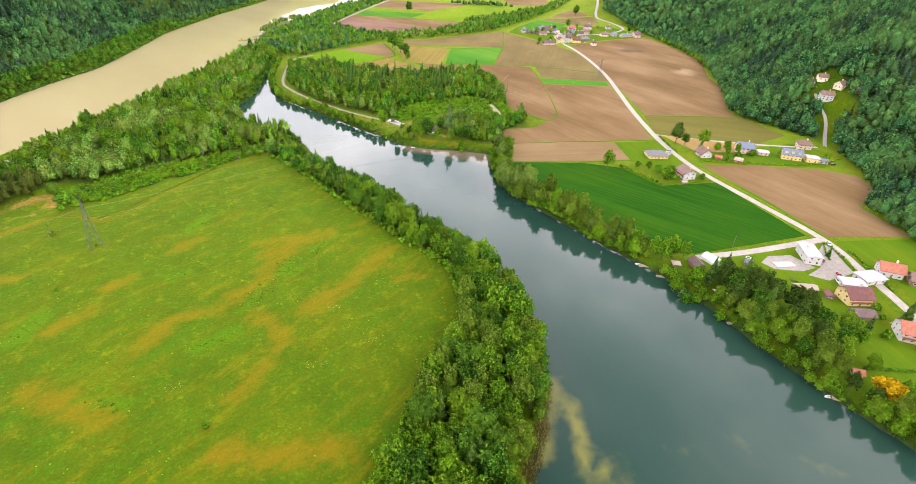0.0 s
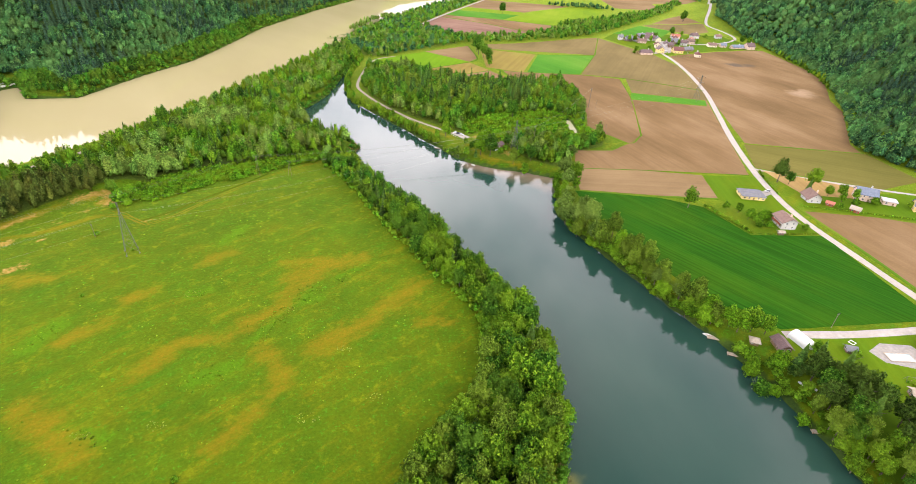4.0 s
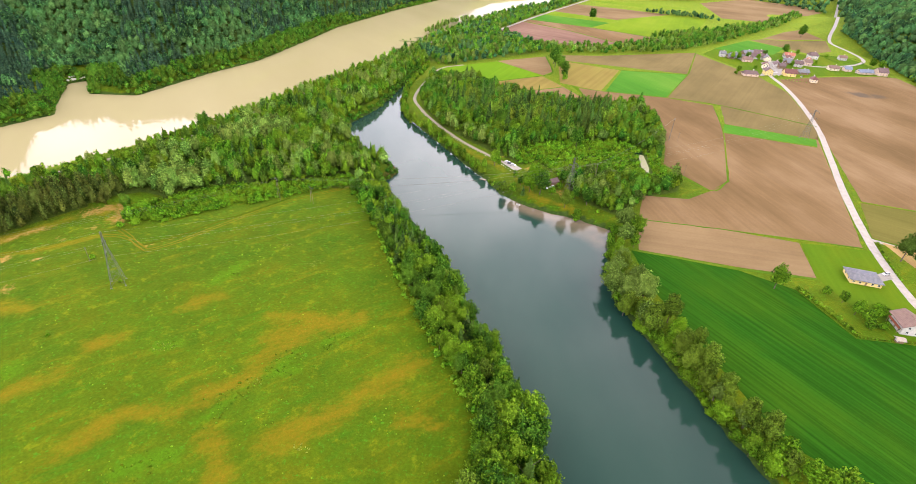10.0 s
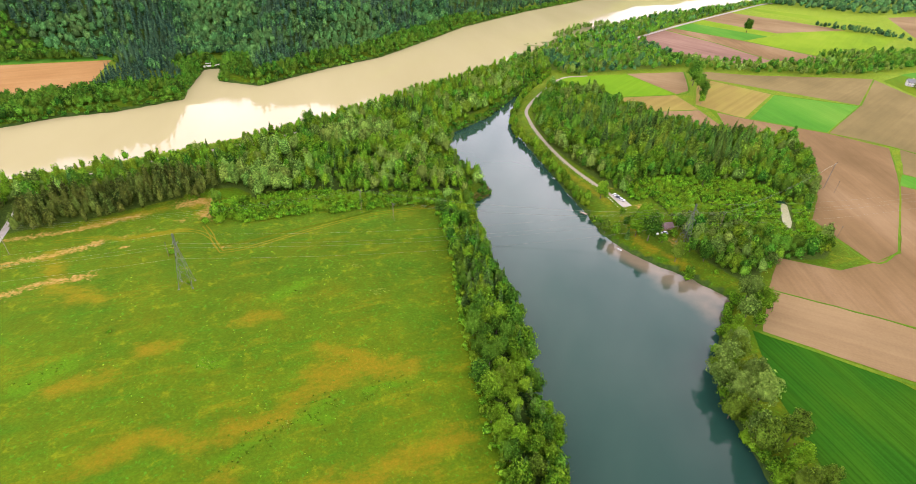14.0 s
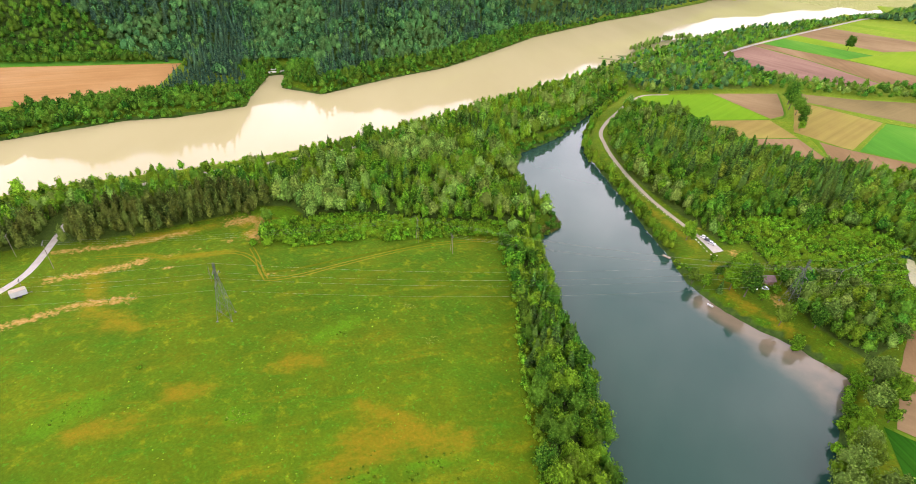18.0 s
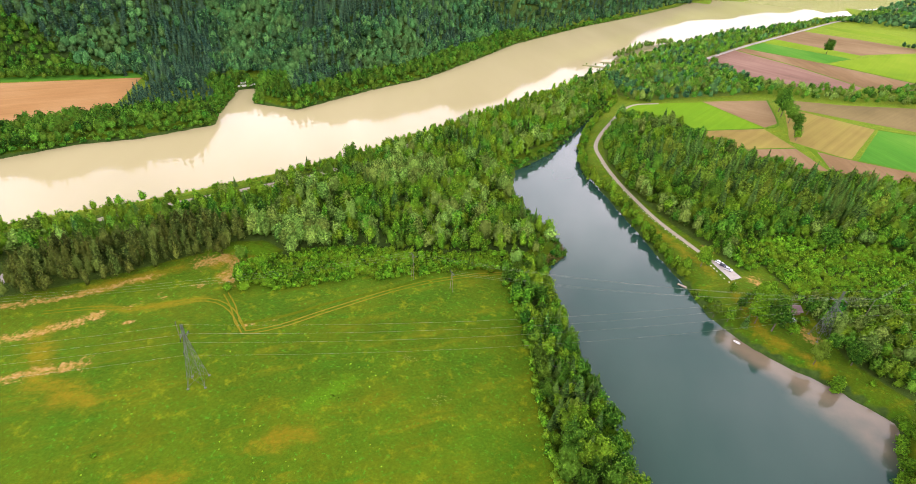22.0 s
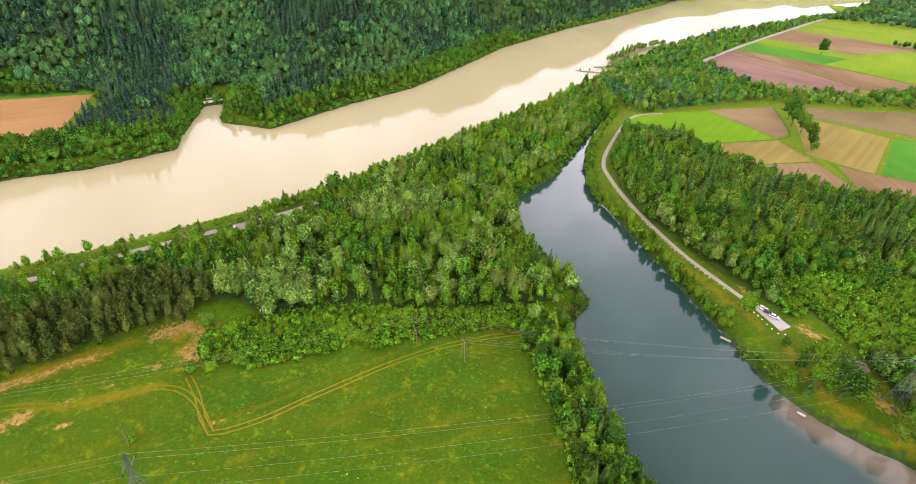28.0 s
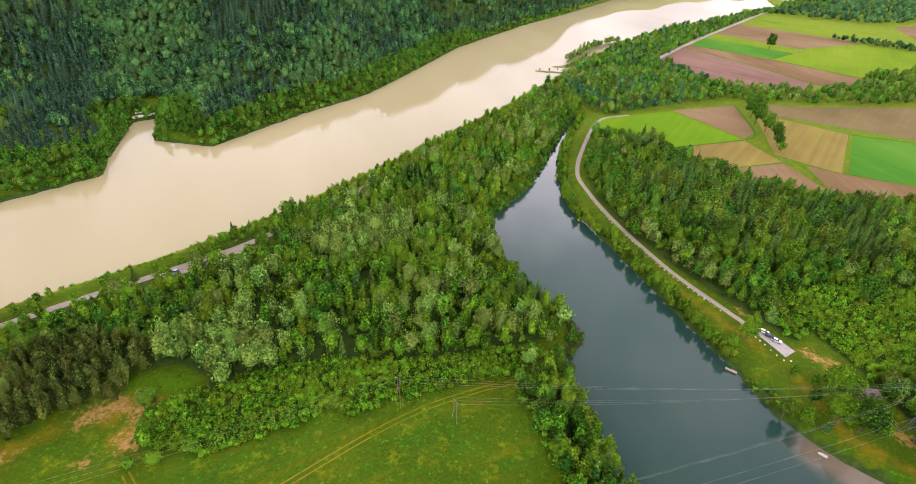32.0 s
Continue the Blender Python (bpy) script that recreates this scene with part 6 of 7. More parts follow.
def house(x, y, turn, w, d, h, rise, walls, tiles, label, hip=0.0, over=0.7, storeys=2, chimney=True, balcony=False, name="house", category="house", cols=None, z=None, dormers=0, group="", door=True):
    """A house with its ridge along its own x."""
    z = float(lie(x, y)) if z is None else z
    root = tagged(new(name), label, category, group)
    root.matrix_basis = pose(x, y, z, 0, 0, turn) @ Matrix.Diagonal((SMALL, SMALL, SMALL, 1))
    bm = bmesh.new()
    W, D, g = w / 2, d / 2, 0.02
    lo = [bm.verts.new(c) for c in ((-W, -D, -1.5), (W, -D, -1.5), (W, D, -1.5), (-W, D, -1.5))]
    hi = [bm.verts.new((v.co.x, v.co.y, h)) for v in lo]
    for i in range(4):
        j = (i + 1) % 4
        bm.faces.new((lo[i], lo[j], hi[j], hi[i]))
    if hip < 0.05 and rise > 0:
        r0, r1 = bm.verts.new((-W, 0, h + rise - g)), bm.verts.new((W, 0, h + rise - g))
        bm.faces.new((hi[1], hi[2], r1))
        bm.faces.new((hi[3], hi[0], r0))
    else:
        bm.faces.new(hi)
    part("wall", bm, walls, root)
    roof = part("roof", roof_bm(w, d, h, rise, over, hip), tiles, root)
    if chimney:
        part("chimney", box_bm(0.8, 0.8, rise * 0.6 + 1.0, w * 0.18, d * 0.12, h + rise * 0.55, None, 0.05), WHITE if walls is not WHITE else PINK, roof)
    for k in range(dormers):
        px = w * (k + 0.5) / dormers - W
        dm = part("dormer", box_bm(1.8, d * 0.22, 1.5, px, -d * 0.30, h + rise * 0.22), walls, roof)
        part("dormer_roof", box_bm(2.2, d * 0.30, 0.16, px, -d * 0.30, h + rise * 0.22 + 1.5, None, 0.03), tiles, dm)
    floor_h = h / storeys
    cols = cols or max(2, int(w / 3.2))
    for s in range(storeys):
        zb = s * floor_h + 0.9
        for c in range(cols):
            px = -W + w * (c + 0.5) / cols
            if not (s == 0 and c == cols // 2 and door):
                add_window(root, px, -D - 0.03, zb, 0)
            if c % 2 == 0:
                add_window(root, px, D + 0.03, zb, 180)
        for py in (-d * 0.22, d * 0.22):
            add_window(root, W + 0.03, py, zb, 90)
            add_window(root, -W - 0.03, py, zb, -90)
    if hip < 0.05 and rise > 2.2:
        add_window(root, W + 0.03, 0, h + 0.3, 90, 1.0, 1.1)
        add_window(root, -W - 0.03, 0, h + 0.3, -90, 1.0, 1.1)
    if door:
        px = -W + w * (cols // 2 + 0.5) / cols
        dr = part("door", box_bm(1.0, 0.12, 2.05, px, -D - 0.04, 0.05, None, 0.02), WOOD, root)
        part("handle", box_bm(0.12, 0.08, 0.04, px + 0.36, -D - 0.13, 1.05), STEEL, dr)
    if balcony:
        zb = floor_h + 0.05
        b = part("balcony", box_bm(w * 0.92, 1.5, 0.18, 0, -D - 0.76, zb), WOOD, root)
        part("railing", box_bm(w * 0.92, 0.08, 0.95, 0, -D - 1.46, zb + 0.18), RED_WOOD, b)
        for px in (-w * 0.44, w * 0.44):
            part("post", box_bm(0.16, 0.16, zb + 0.4, px, -D - 1.40, -0.4), WOOD, b)
    return root


def pad(name, corners, mat, label, lift=0.12, category="paving"):
    return plot(name, corners, mat, label, lift, category)


# roadside houses
house(190, 220, -12, 15.5, 11.5, 3.0, 2.6, YELLOW, TILE_GREY, "yellow bungalow with a grey hipped roof", hip=4.5, storeys=1, cols=5, chimney=False)
pad("yard", [(199, 225), (207, 229), (207, 223), (198, 219)], PAVING, "pale paved yard beside the bungalow")
house(188, 185.5, -96, 10.5, 9.5, 5.4, 2.4, WHITE, TILE_BROWN, "white two-storey chalet with a brown roof and balcony", over=1.3, balcony=True)
house(180, 176.5, -8, 3.0, 2.2, 2.0, 0.5, WOOD, PALE_WOOD, "small weathered garden shed", storeys=1, chimney=False, name="garden_shed", category="shed", cols=2)
house(226, 215, -100, 9.5, 9, 3.6, 3.6, WHITE, TILE_BROWN, "white house under a steep brown roof", over=1.2, storeys=1)
house(233, 208, -45, 4.5, 3.5, 2.3, 0.9, RED_WOOD, TILE_ORANGE, "small red outbuilding with an orange roof", storeys=1, chimney=False, name="outbuilding", category="outbuilding")
house(243, 200, -50, 5.5, 4.2, 2.6, 1.5, RED_WOOD, PALE_WOOD, "red shed with a pale grey roof", storeys=1, chimney=False, name="field_shed", category="shed", cols=2)
house(262, 216, -29, 13, 9.5, 5.2, 3.6, PINK, TILE_BLUE, "pink house with a slate blue gabled roof", over=0.6)
house(273, 209.5, -29, 8, 6.5, 2.9, 0.4, PINK, SHEET, "low pink garage with a flat pale roof", storeys=1, chimney=False, name="garage", category="garage")
house(288, 199, -33, 15, 9.0, 4.6, 3.6, YELLOW, TILE_BLUE, "long yellow house with slate blue roof and dormers", dormers=3, cols=5)
house(299, 191.5, -33, 9, 8.0, 4.0, 0.4, YELLOW, SHEET, "yellow flat-roofed wing of a house", storeys=1, chimney=False, name="house_wing", category="house")
house(306, 188, -33, 6, 7, 2.8, 0.4, WHITE, TILE_GREY, "white double garage with a grey flat roof", storeys=1, chimney=False, name="garage", category="garage")
house(317, 215, -28, 10.5, 9, 4.2, 2.8, PINK, TILE_BROWN, "pale pink house with a brown roof", hip=2.0)
# houses on the wooded slope
house(378, 260, -30, 10.5, 9, 5.6, 2.6, WHITE, TILE_BROWN, "white house on the wooded slope", storeys=3, over=0.9)
house(391, 280, -30, 8.5, 7.5, 3.6, 2.6, CREAM, TILE_BROWN, "small cream house at the wood's edge", storeys=1)
house(392, 262, 10, 9, 8, 3.8, 2.8, CREAM, TILE_BROWN, "cream house with a brown roof on the slope", storeys=1)
house(396, 248, -15, 9, 7.5, 3.2, 2.4, WOOD, TILE_GREY, "dark wooden house with a grey roof", storeys=1)
house(385, 284, -25, 6, 5.5, 2.8, 1.6, WHITE, TILE_PURPLE, "small white annex on the slope", storeys=1, name="annex", category="outbuilding")
ribbon("hill_path", [(338, 214), (360, 236), (368, 247), (372, 259), (378, 270)], 2.2, ROAD, "pale drive on the grassy slope")
# houses at the lake
white_house = house(185, 88.5, 61, 16, 8.0, 4.9, 0.5, WHITE, SHEET, "large white modern house with a flat roof", cols=6, over=0.5, balcony=True)
house(197, 66, -4, 13, 8.5, 2.9, 0.4, WHITE, SHEET, "white carport with a flat pale roof", storeys=1, chimney=False, name="carport", category="carport", cols=3)
house(184, 64.5, -26, 11, 7, 2.9, 0.4, WHITE, SHEET, "low white garage with a flat roof", storeys=1, chimney=False, name="garage", category="garage", cols=3)
house(175, 56, -15, 12, 10.5, 4.8, 3.2, YELLOW, TILE_RED, "yellow house with a dark red roof", over=1.0, balcony=True)
house(166, 60, 63, 4.0, 3.4, 2.3, 0.6, WOOD, TILE_RED, "small red-roofed garden house", storeys=1, chimney=False, name="garden_house", category="shed", cols=2)
house(159.5, 67, -19, 10.5, 4.2, 2.5, 0.9, WOOD, PALE_WOOD, "long wooden barn with a tan roof", storeys=1, chimney=False, name="barn", category="barn", cols=4)
house(168, 46, -18, 9, 6, 2.6, 1.6, WOOD, TILE_PURPLE, "low house with a purple-brown roof", storeys=1, chimney=False, name="outbuilding", category="outbuilding")
house(212, 68, -37, 11, 9, 4.2, 3.0, WHITE, TILE_ORANGE, "white house with an orange-red roof", over=0.9)
house(218, 58, -37, 10, 8, 3.8, 2.8, WOOD, TILE_BROWN, "brown wooden house across the road", over=0.9)
house(176, 31, -38, 13, 11, 5.0, 3.2, WHITE, TILE_ORANGE, "white house with a broad orange-red roof", over=0.8, balcony=True)
house(134, 20.5, -30, 3.6, 3.2, 2.3, 1.2, CREAM, TILE_ORANGE, "tiny lake cabin with an orange roof", storeys=1, chimney=False, name="lake_cabin", category="cabin", cols=2)
house(147, 2, -20, 9, 6, 2.8, 1.8, CREAM, TILE_ORANGE, "low house with an orange-red roof at the shore", storeys=1)
house(158, 4, -30, 9, 7, 3.6, 2.4, WHITE, TILE_ORANGE, "white house with an orange roof", storeys=1)
house(124, 94.5, 84, 7.5, 5.6, 2.4, 1.7, WOOD, TILE_PURPLE, "lake hut with a purple-brown roof", storeys=1, chimney=False, name="lake_hut", category="cabin", cols=2)
house(114.5, 97, -25, 3.4, 3.2, 2.2, 0.8, WOOD, PALE_WOOD, "small open pavilion with a pale roof", storeys=1, chimney=False, hip=1.6, name="pavilion", category="pavilion", cols=2)
house(150, 90.5, -20, 3.6, 3.2, 2.2, 1.1, WOOD, TILE_GREY, "small dark pool house with a grey roof", storeys=1, chimney=False, name="pool_house", category="shed", cols=2)
house(50, 297.5, 35, 6.0, 4.6, 2.4, 1.5, WOOD, TILE_PURPLE, "wooden cabin with a reddish roof among trees", storeys=1, chimney=False, name="cabin", category="cabin", cols=2)
pad("terrace", [(158, 90), (166, 94), (178, 92), (181, 80), (172, 79), (160, 84)], PAVING, "pale stone terrace round the pool", 0.14)
pad("forecourt", [(184, 80), (196, 92), (206, 98), (204, 90), (196, 72), (178, 70), (172, 76)], PAVING, "pale paved forecourt of the white house", 0.13)
pad("drive", [(176, 40), (190, 42), (190, 37), (178, 34)], PAVING, "pale paved drive", 0.13)

k = Mat("pool_water", rough=0.05, spec=0.5)
POOL = k.colour(k.ramp(k.noise(3, 3), (0.3, (0.30, 0.42, 0.46)), (0.7, (0.42, 0.54, 0.58)))).m
pool = tagged(new("swimming_pool"), "rectangular garden pool in a pale terrace", "pool")
pool.matrix_basis = pose(168, 86, 0.15, 0, 0, -8)
bm = bmesh.new()
for px, py, a, b in ((0, 2.2, 10.4, 0.5), (0, -2.2, 10.4, 0.5), (5.0, 0, 0.5, 3.9), (-5.0, 0, 0.5, 3.9)):
    box_bm(a, b, 0.22, px, py, -0.05, bm)
part("rim", bm, PALE_WOOD, pool)
part("water", box_bm(9.6, 4.0, 0.1, 0, 0, 0.0), POOL, pool)

tent = tagged(new("storage_tent"), "white round-topped storage tent beside the lane", "tent")
tent.matrix_basis = pose(134.5, 96.5, 0.05, 0, 0, -77)
bm = bmesh.new()
rows = []
for i in range(9):
    a = math.pi * i / 8
    rows.append([bm.verts.new((px, 3.0 * math.cos(a), 2.9 * math.sin(a) ** 0.8 if 0 < i < 8 else -0.3)) for px in (-4.3, 0, 4.3)])
for r0, r1 in zip(rows, rows[1:]):
    for j in range(2):
        bm.faces.new((r0[j], r0[j + 1], r1[j + 1], r1[j]))
for j in (0, 2):
    bm.faces.new([r[j] for r in rows])
part("cover", bm, FRAME, tent)
part("door_flap", box_bm(0.06, 2.4, 2.3, 4.33, 0, 0), SHEET, tent)

# village
for i, (x, y, turn, w, d, h, rise, wall, tile, lab) in enumerate((
        (292, 695, -3, 7, 8, 5.2, 2.6, WHITE, TILE_GREY, "white village house with a grey roof"), (307, 697, -2, 10, 8, 3.6, 2.6, WHITE, TILE_GREY, "low white village house with a grey roof"),
        (291, 607, 0, 18, 9, 3.4, 3.0, PINK, TILE_PURPLE, "long pink house with a purple-grey roof"), (315, 619, 86, 11, 9, 5.4, 3.4, YELLOW, TILE_PURPLE, "yellow village house with a purple-brown roof"),
        (339, 620, -4, 14, 11, 4.6, 4.0, YELLOW, TILE_RED, "yellow farmhouse with a dark red roof"), (360, 634, 8, 15, 9, 3.2, 2.8, WOOD, TILE_GREY, "dark barn with a grey roof"),
        (355.5, 599, 75, 9, 7.5, 4.6, 2.8, CREAM, TILE_RED, "cream house with a dark red hipped roof"), (372, 670, -35, 12, 9, 4.6, 3.0, WHITE, TILE_PURPLE, "white house with a purple-grey roof"),
        (411, 665, -6, 13, 9, 3.4, 2.8, CREAM, TILE_BROWN, "cream village house with a brown roof"), (443, 657, 6, 20, 8, 3.2, 2.8, PINK, TILE_BLUE, "long pale house with a slate blue roof"),
        (461, 657, 4, 13, 12, 5.0, 4.4, PINK, TILE_PURPLE, "pink barn with a steep purple-brown roof"), (415, 722, 0, 12, 11, 5.6, 3.4, WHITE, TILE_PURPLE, "white house with a hipped purple-grey roof"),
        (383, 717, -4, 14, 9, 4.4, 2.8, PINK, TILE_ORANGE, "pink house with an orange roof"), (336, 698, -2, 22, 10, 3.8, 3.6, WHITE, TILE_PURPLE, "long farm building with a purple-brown roof"),
        (455, 727, -10, 10, 9, 4.0, 2.6, WHITE, TILE_BROWN, "white house with a brown roof beside a hedge"), (315, 677, -4, 13, 9, 3.6, 3.0, PINK, TILE_BROWN, "pink house with a brown roof in the village"),
        (326, 651, 70, 10, 8, 4.6, 3.2, CREAM, TILE_RED, "cream house with a dark red roof"), (367, 687, 2, 13, 8, 3.2, 2.8, WOOD, TILE_GREY, "dark barn with a grey roof in the village"),
        (427, 665, -2, 9, 8, 3.6, 2.8, PINK, TILE_BLUE, "pink house with a slate blue roof"), (345, 655, 20, 11, 8, 3.8, 3.0, WOOD, TILE_PURPLE, "brown farm building with a purple-brown roof"),
        (330, 715, 10, 14, 9, 3.6, 3.2, WOOD, TILE_GREY, "dark barn with a grey roof at the village edge"), (398, 700, 30, 8, 7, 3.4, 2.4, WHITE, TILE_ORANGE, "small white house with an orange roof"),
        (315, 688, 5, 13, 8, 3.4, 2.8, WHITE, TILE_GREY, "white farm building with a grey roof"), (347, 721, -5, 16, 9, 3.8, 3.2, WOOD, TILE_PURPLE, "long dark barn with a purple-grey roof"), (345, 692, 80, 13, 9, 4, 3.2, CREAM, TILE_GREY, "cream house with a grey gabled roof"), (343, 659, 75, 14, 9, 4.2, 3.4, WHITE, TILE_PURPLE, "white house with a purple-brown roof"), (371, 678, -4, 20, 9, 3.4, 3, WOOD, TILE_GREY, "long dark barn with a slate grey roof"), (389, 683, 10, 11, 9, 4.6, 2.8, PINK, TILE_BROWN, "pale pink house with a brown roof"), (376, 707, 20, 9, 8, 3.4, 2.6, WHITE, TILE_RED, "white house with a dark red roof"), (300, 688, 0, 10, 8, 3.4, 2.6, WOOD, TILE_GREY, "dark wooden barn with a grey roof"))):
    house(x, y, turn, w, d, h, rise, wall, tile, lab, cols=3, over=0.8, hip=2.5 if i in (2, 6, 11) else 0.0, group="village houses", balcony=False, storeys=2 if h > 4.2 else 1)
for x, y, key, s in ((300, 684, "green2", 0.8), (306, 680, "green2", 0.9), (318, 684, "deep", 0.8), (331, 684, "green2", 0.8), (280, 612, "green2", 0.8), (276, 608, "bush2", 1.2), (386, 735, "deep", 1.0), (352, 672, "green2", 0.8), (360, 660, "green2", 0.8), (345, 700, "deep", 0.8), (310, 640, "bush2", 1.3),
                     (395, 676, "green2", 0.7), (470, 690, "green", 0.9), (476, 682, "green", 0.9), (402, 735, "green2", 0.7), (440, 735, "bush2", 1.2), (318, 604, "bush2", 1.0), (478, 880, "deep", 1.3), (470, 868, "deep", 1.2)):
    plant(key, x, y, s * 1.15, "village trees")
hedge("hedge", [(322, 600), (334, 597), (346, 594)], "row of clipped garden bushes", (0.35, 0.5), 3.0)
hedge("hedge", [(436, 742), (440, 708), (470, 706), (474, 740), (436, 742)], "dark hedge round a village garden", (0.4, 0.5), 2.5, LEAF_DEEP)
hedge("hedge", [(402, 652), (425, 648), (470, 645)], "hedge behind the village houses", (0.4, 0.5), 2.5, LEAF_DEEP)


pad("village_yard", [(302, 608), (327, 649), (331, 675), (350, 687), (349, 660), (339, 628), (324, 613), (319, 617)], PAVING, "pale paved yards between the village houses", 0.14)


# ---- power lines ----
def strut(bm, a, b, t=0.12):
    a, b = Vector(a), Vector(b)
    d = b - a
    m = Matrix.Translation((a + b) / 2) @ d.to_track_quat("Z", "Y").to_matrix().to_4x4() @ Matrix.Diagonal((t, t, d.length, 1))
    bmesh.ops.create_cube(bm, size=1, matrix=m)
    return bm


def lattice_pylon(x, y, turn, tall, foot, label, arms, t=0.10):
    """Four leaning legs, cross braces, arms with insulators. arms: (height, reach to one side, reach to the other)."""
    root = tagged(new("lattice_pylon"), label, "pylon", "pylons of the power line")
    root.matrix_basis = pose(x, y, float(lie(x, y)), 0, 0, turn)
    top = 0.55
    corner = lambda sx, sy, z: Vector((sx * (foot / 2 + (top - foot) / 2 * min(1, z / (tall * 0.82))), sy * (foot / 2 + (top - foot) / 2 * min(1, z / (tall * 0.82))), z))
    for sx in (-1, 1):
        for sy in (-1, 1):
            bm = bmesh.new()
            strut(bm, corner(sx, sy, -0.4), corner(sx, sy, tall * 0.82), t)
            strut(bm, corner(sx, sy, tall * 0.82), corner(sx, sy, tall), t * 0.8)
            part("leg", bm, STEEL, root)
            part("footing", box_bm(0.7, 0.7, 0.5, sx * foot / 2, sy * foot / 2, -0.3, None, 0.05), STEEL, root)
    zs = [tall * u for u in (0.03, 0.22, 0.38, 0.52, 0.64, 0.74, 0.82, 0.91, 1.0)]
    for (sx0, sy0), (sx1, sy1) in (((-1, -1), (1, -1)), ((1, -1), (1, 1)), ((1, 1), (-1, 1)), ((-1, 1), (-1, -1))):
        bm = bmesh.new()
        for z0, z1 in zip(zs, zs[1:]):
            strut(bm, corner(sx0, sy0, z0), corner(sx1, sy1, z1), t * 0.55)
            strut(bm, corner(sx1, sy1, z0), corner(sx0, sy0, z1), t * 0.55)
            strut(bm, corner(sx0, sy0, z1), corner(sx1, sy1, z1), t * 0.5)
        part("bracing", bm, STEEL, root)
    ends = []
    for z, l, r in arms:
        bm = bmesh.new()
        for reach in (-l, r):
            if reach:
                for sy in (-0.3, 0.3):
                    strut(bm, (0, sy, z), (reach, 0, z), t * 0.7)
                    strut(bm, (0, sy, z + 0.9), (reach, 0, z), t * 0.6)
                ends.append(Vector((reach, 0, z)))
        arm = part("crossarm", bm, STEEL, root)
        for reach in (-l, r):
            if reach:
                part("insulator", strut(bmesh.new(), (reach, 0, z), (reach, 0, z - 1.1), 0.16), GLASS, arm)
    m = root.matrix_basis
    return [m @ (e - Vector((0, 0, 1.1))) for e in ends] + [m @ Vector((0, 0, tall))]


def pole(x, y, tall, label, turn=0.0, arm=1.6, r=0.16, twin=False):
    root = tagged(new("utility_pole"), label, "pole", "poles of the local line")
    root.matrix_basis = pose(x, y, float(lie(x, y)), 0, 0, turn)
    for sx in ((-1, 1) if twin else (0,)):
        strut_bm = strut(bmesh.new(), (sx * 1.3, 0, -0.5), (sx * 0.3, 0, tall), r)
        part("mast", strut_bm, POLE_WOOD, root)
    part("crossarm", box_bm(arm * 2, 0.16, 0.18, 0, 0, tall - 0.5), STEEL, root)
    ends = []
    for px in (-arm * 0.92, 0, arm * 0.92):
        part("insulator", strut(bmesh.new(), (px, 0, tall - 0.35), (px, 0, tall + 0.05), 0.14), GLASS, root)
        ends.append(root.matrix_basis @ Vector((px, 0, tall)))
    return ends


def wires(spans, sag, label, thick=0.019):
    root = tagged(new("power_line"), label, "power line")
    for a, b in spans:
        line = [a.lerp(b, i / 20) - Vector((0, 0, sag * 4 * (i / 20) * (1 - i / 20))) for i in range(21)]
        bm = bmesh.new()
        rings = []
        d = (b - a).normalized()
        s = Vector((-d.y, d.x, 0)).normalized()
        for p in line:
            rings.append([bm.verts.new(p + thick * (math.cos(u) * s + math.sin(u) * Vector((0, 0, 1)))) for u in (0, 2.09, 4.19)])
        for r0, r1 in zip(rings, rings[1:]):
            for j in range(3):
                bm.faces.new((r0[j], r0[(j + 1) % 3], r1[(j + 1) % 3], r1[j]))
        part("wire", bm, WIRE, root)


ARMS = [(22.0, 3.2, 0), (19.2, 0, 3.6), (17.0, 3.6, 0)]
turn_a = math.degrees(math.atan2(285 - 170, 58 + 139)) + 90
p1 = lattice_pylon(-139, 170, turn_a, 25.0, 5.2, "tall grey lattice pylon standing in the meadow", ARMS)
p2 = lattice_pylon(58, 285, turn_a, 23.0, 4.6, "grey lattice pylon rising among headland trees", [(20.0, 3.2, 0), (17.4, 0, 3.6), (15.4, 3.6, 0)])
p0 = lattice_pylon(-310, 62, turn_a, 24.0, 5.0, "grey lattice pylon beside the river wood", ARMS)
p3 = lattice_pylon(257, 415, turn_a, 23.0, 4.6, "grey lattice pylon beside the country road", ARMS)
wires(list(zip(p0, p1)), 4.0, "four pale wires over the meadow")
wires(list(zip(p1, p2)), 5.0, "four pale wires crossing meadow and lake")
wires(list(zip(p2, p3)), 7.0, "four pale wires over the wood and fields")
q1 = pole(-101, 250, 12.5, "tall twin-legged pole at the wood's edge", -40, 1.8, 0.11, True)
q2 = pole(-83, 249.5, 9.5, "grey pole with a crossarm in the meadow corner", -40, 1.8, 0.11, True)
q3 = pole(-221, 159, 13.0, "wooden pole with a crossarm beside the farm track", -40, 1.8)
q4 = pole(-242, 157, 11.0, "wooden pole with a crossarm at the wood", -40, 1.8)
q5 = pole(-216, 144.5, 6.0, "short pole beside the grey trailer", -40, 0.6)
q6 = pole(-160, 183, 7.0, "short pole with bushes at its foot", -40, 0.8, 0.14)
q7 = pole(75, 300, 14.0, "wooden pole on the headland", 60, 1.8)
wires(list(zip(q3, q1)), 2.5, "three thin wires along the wood's edge", 0.018)
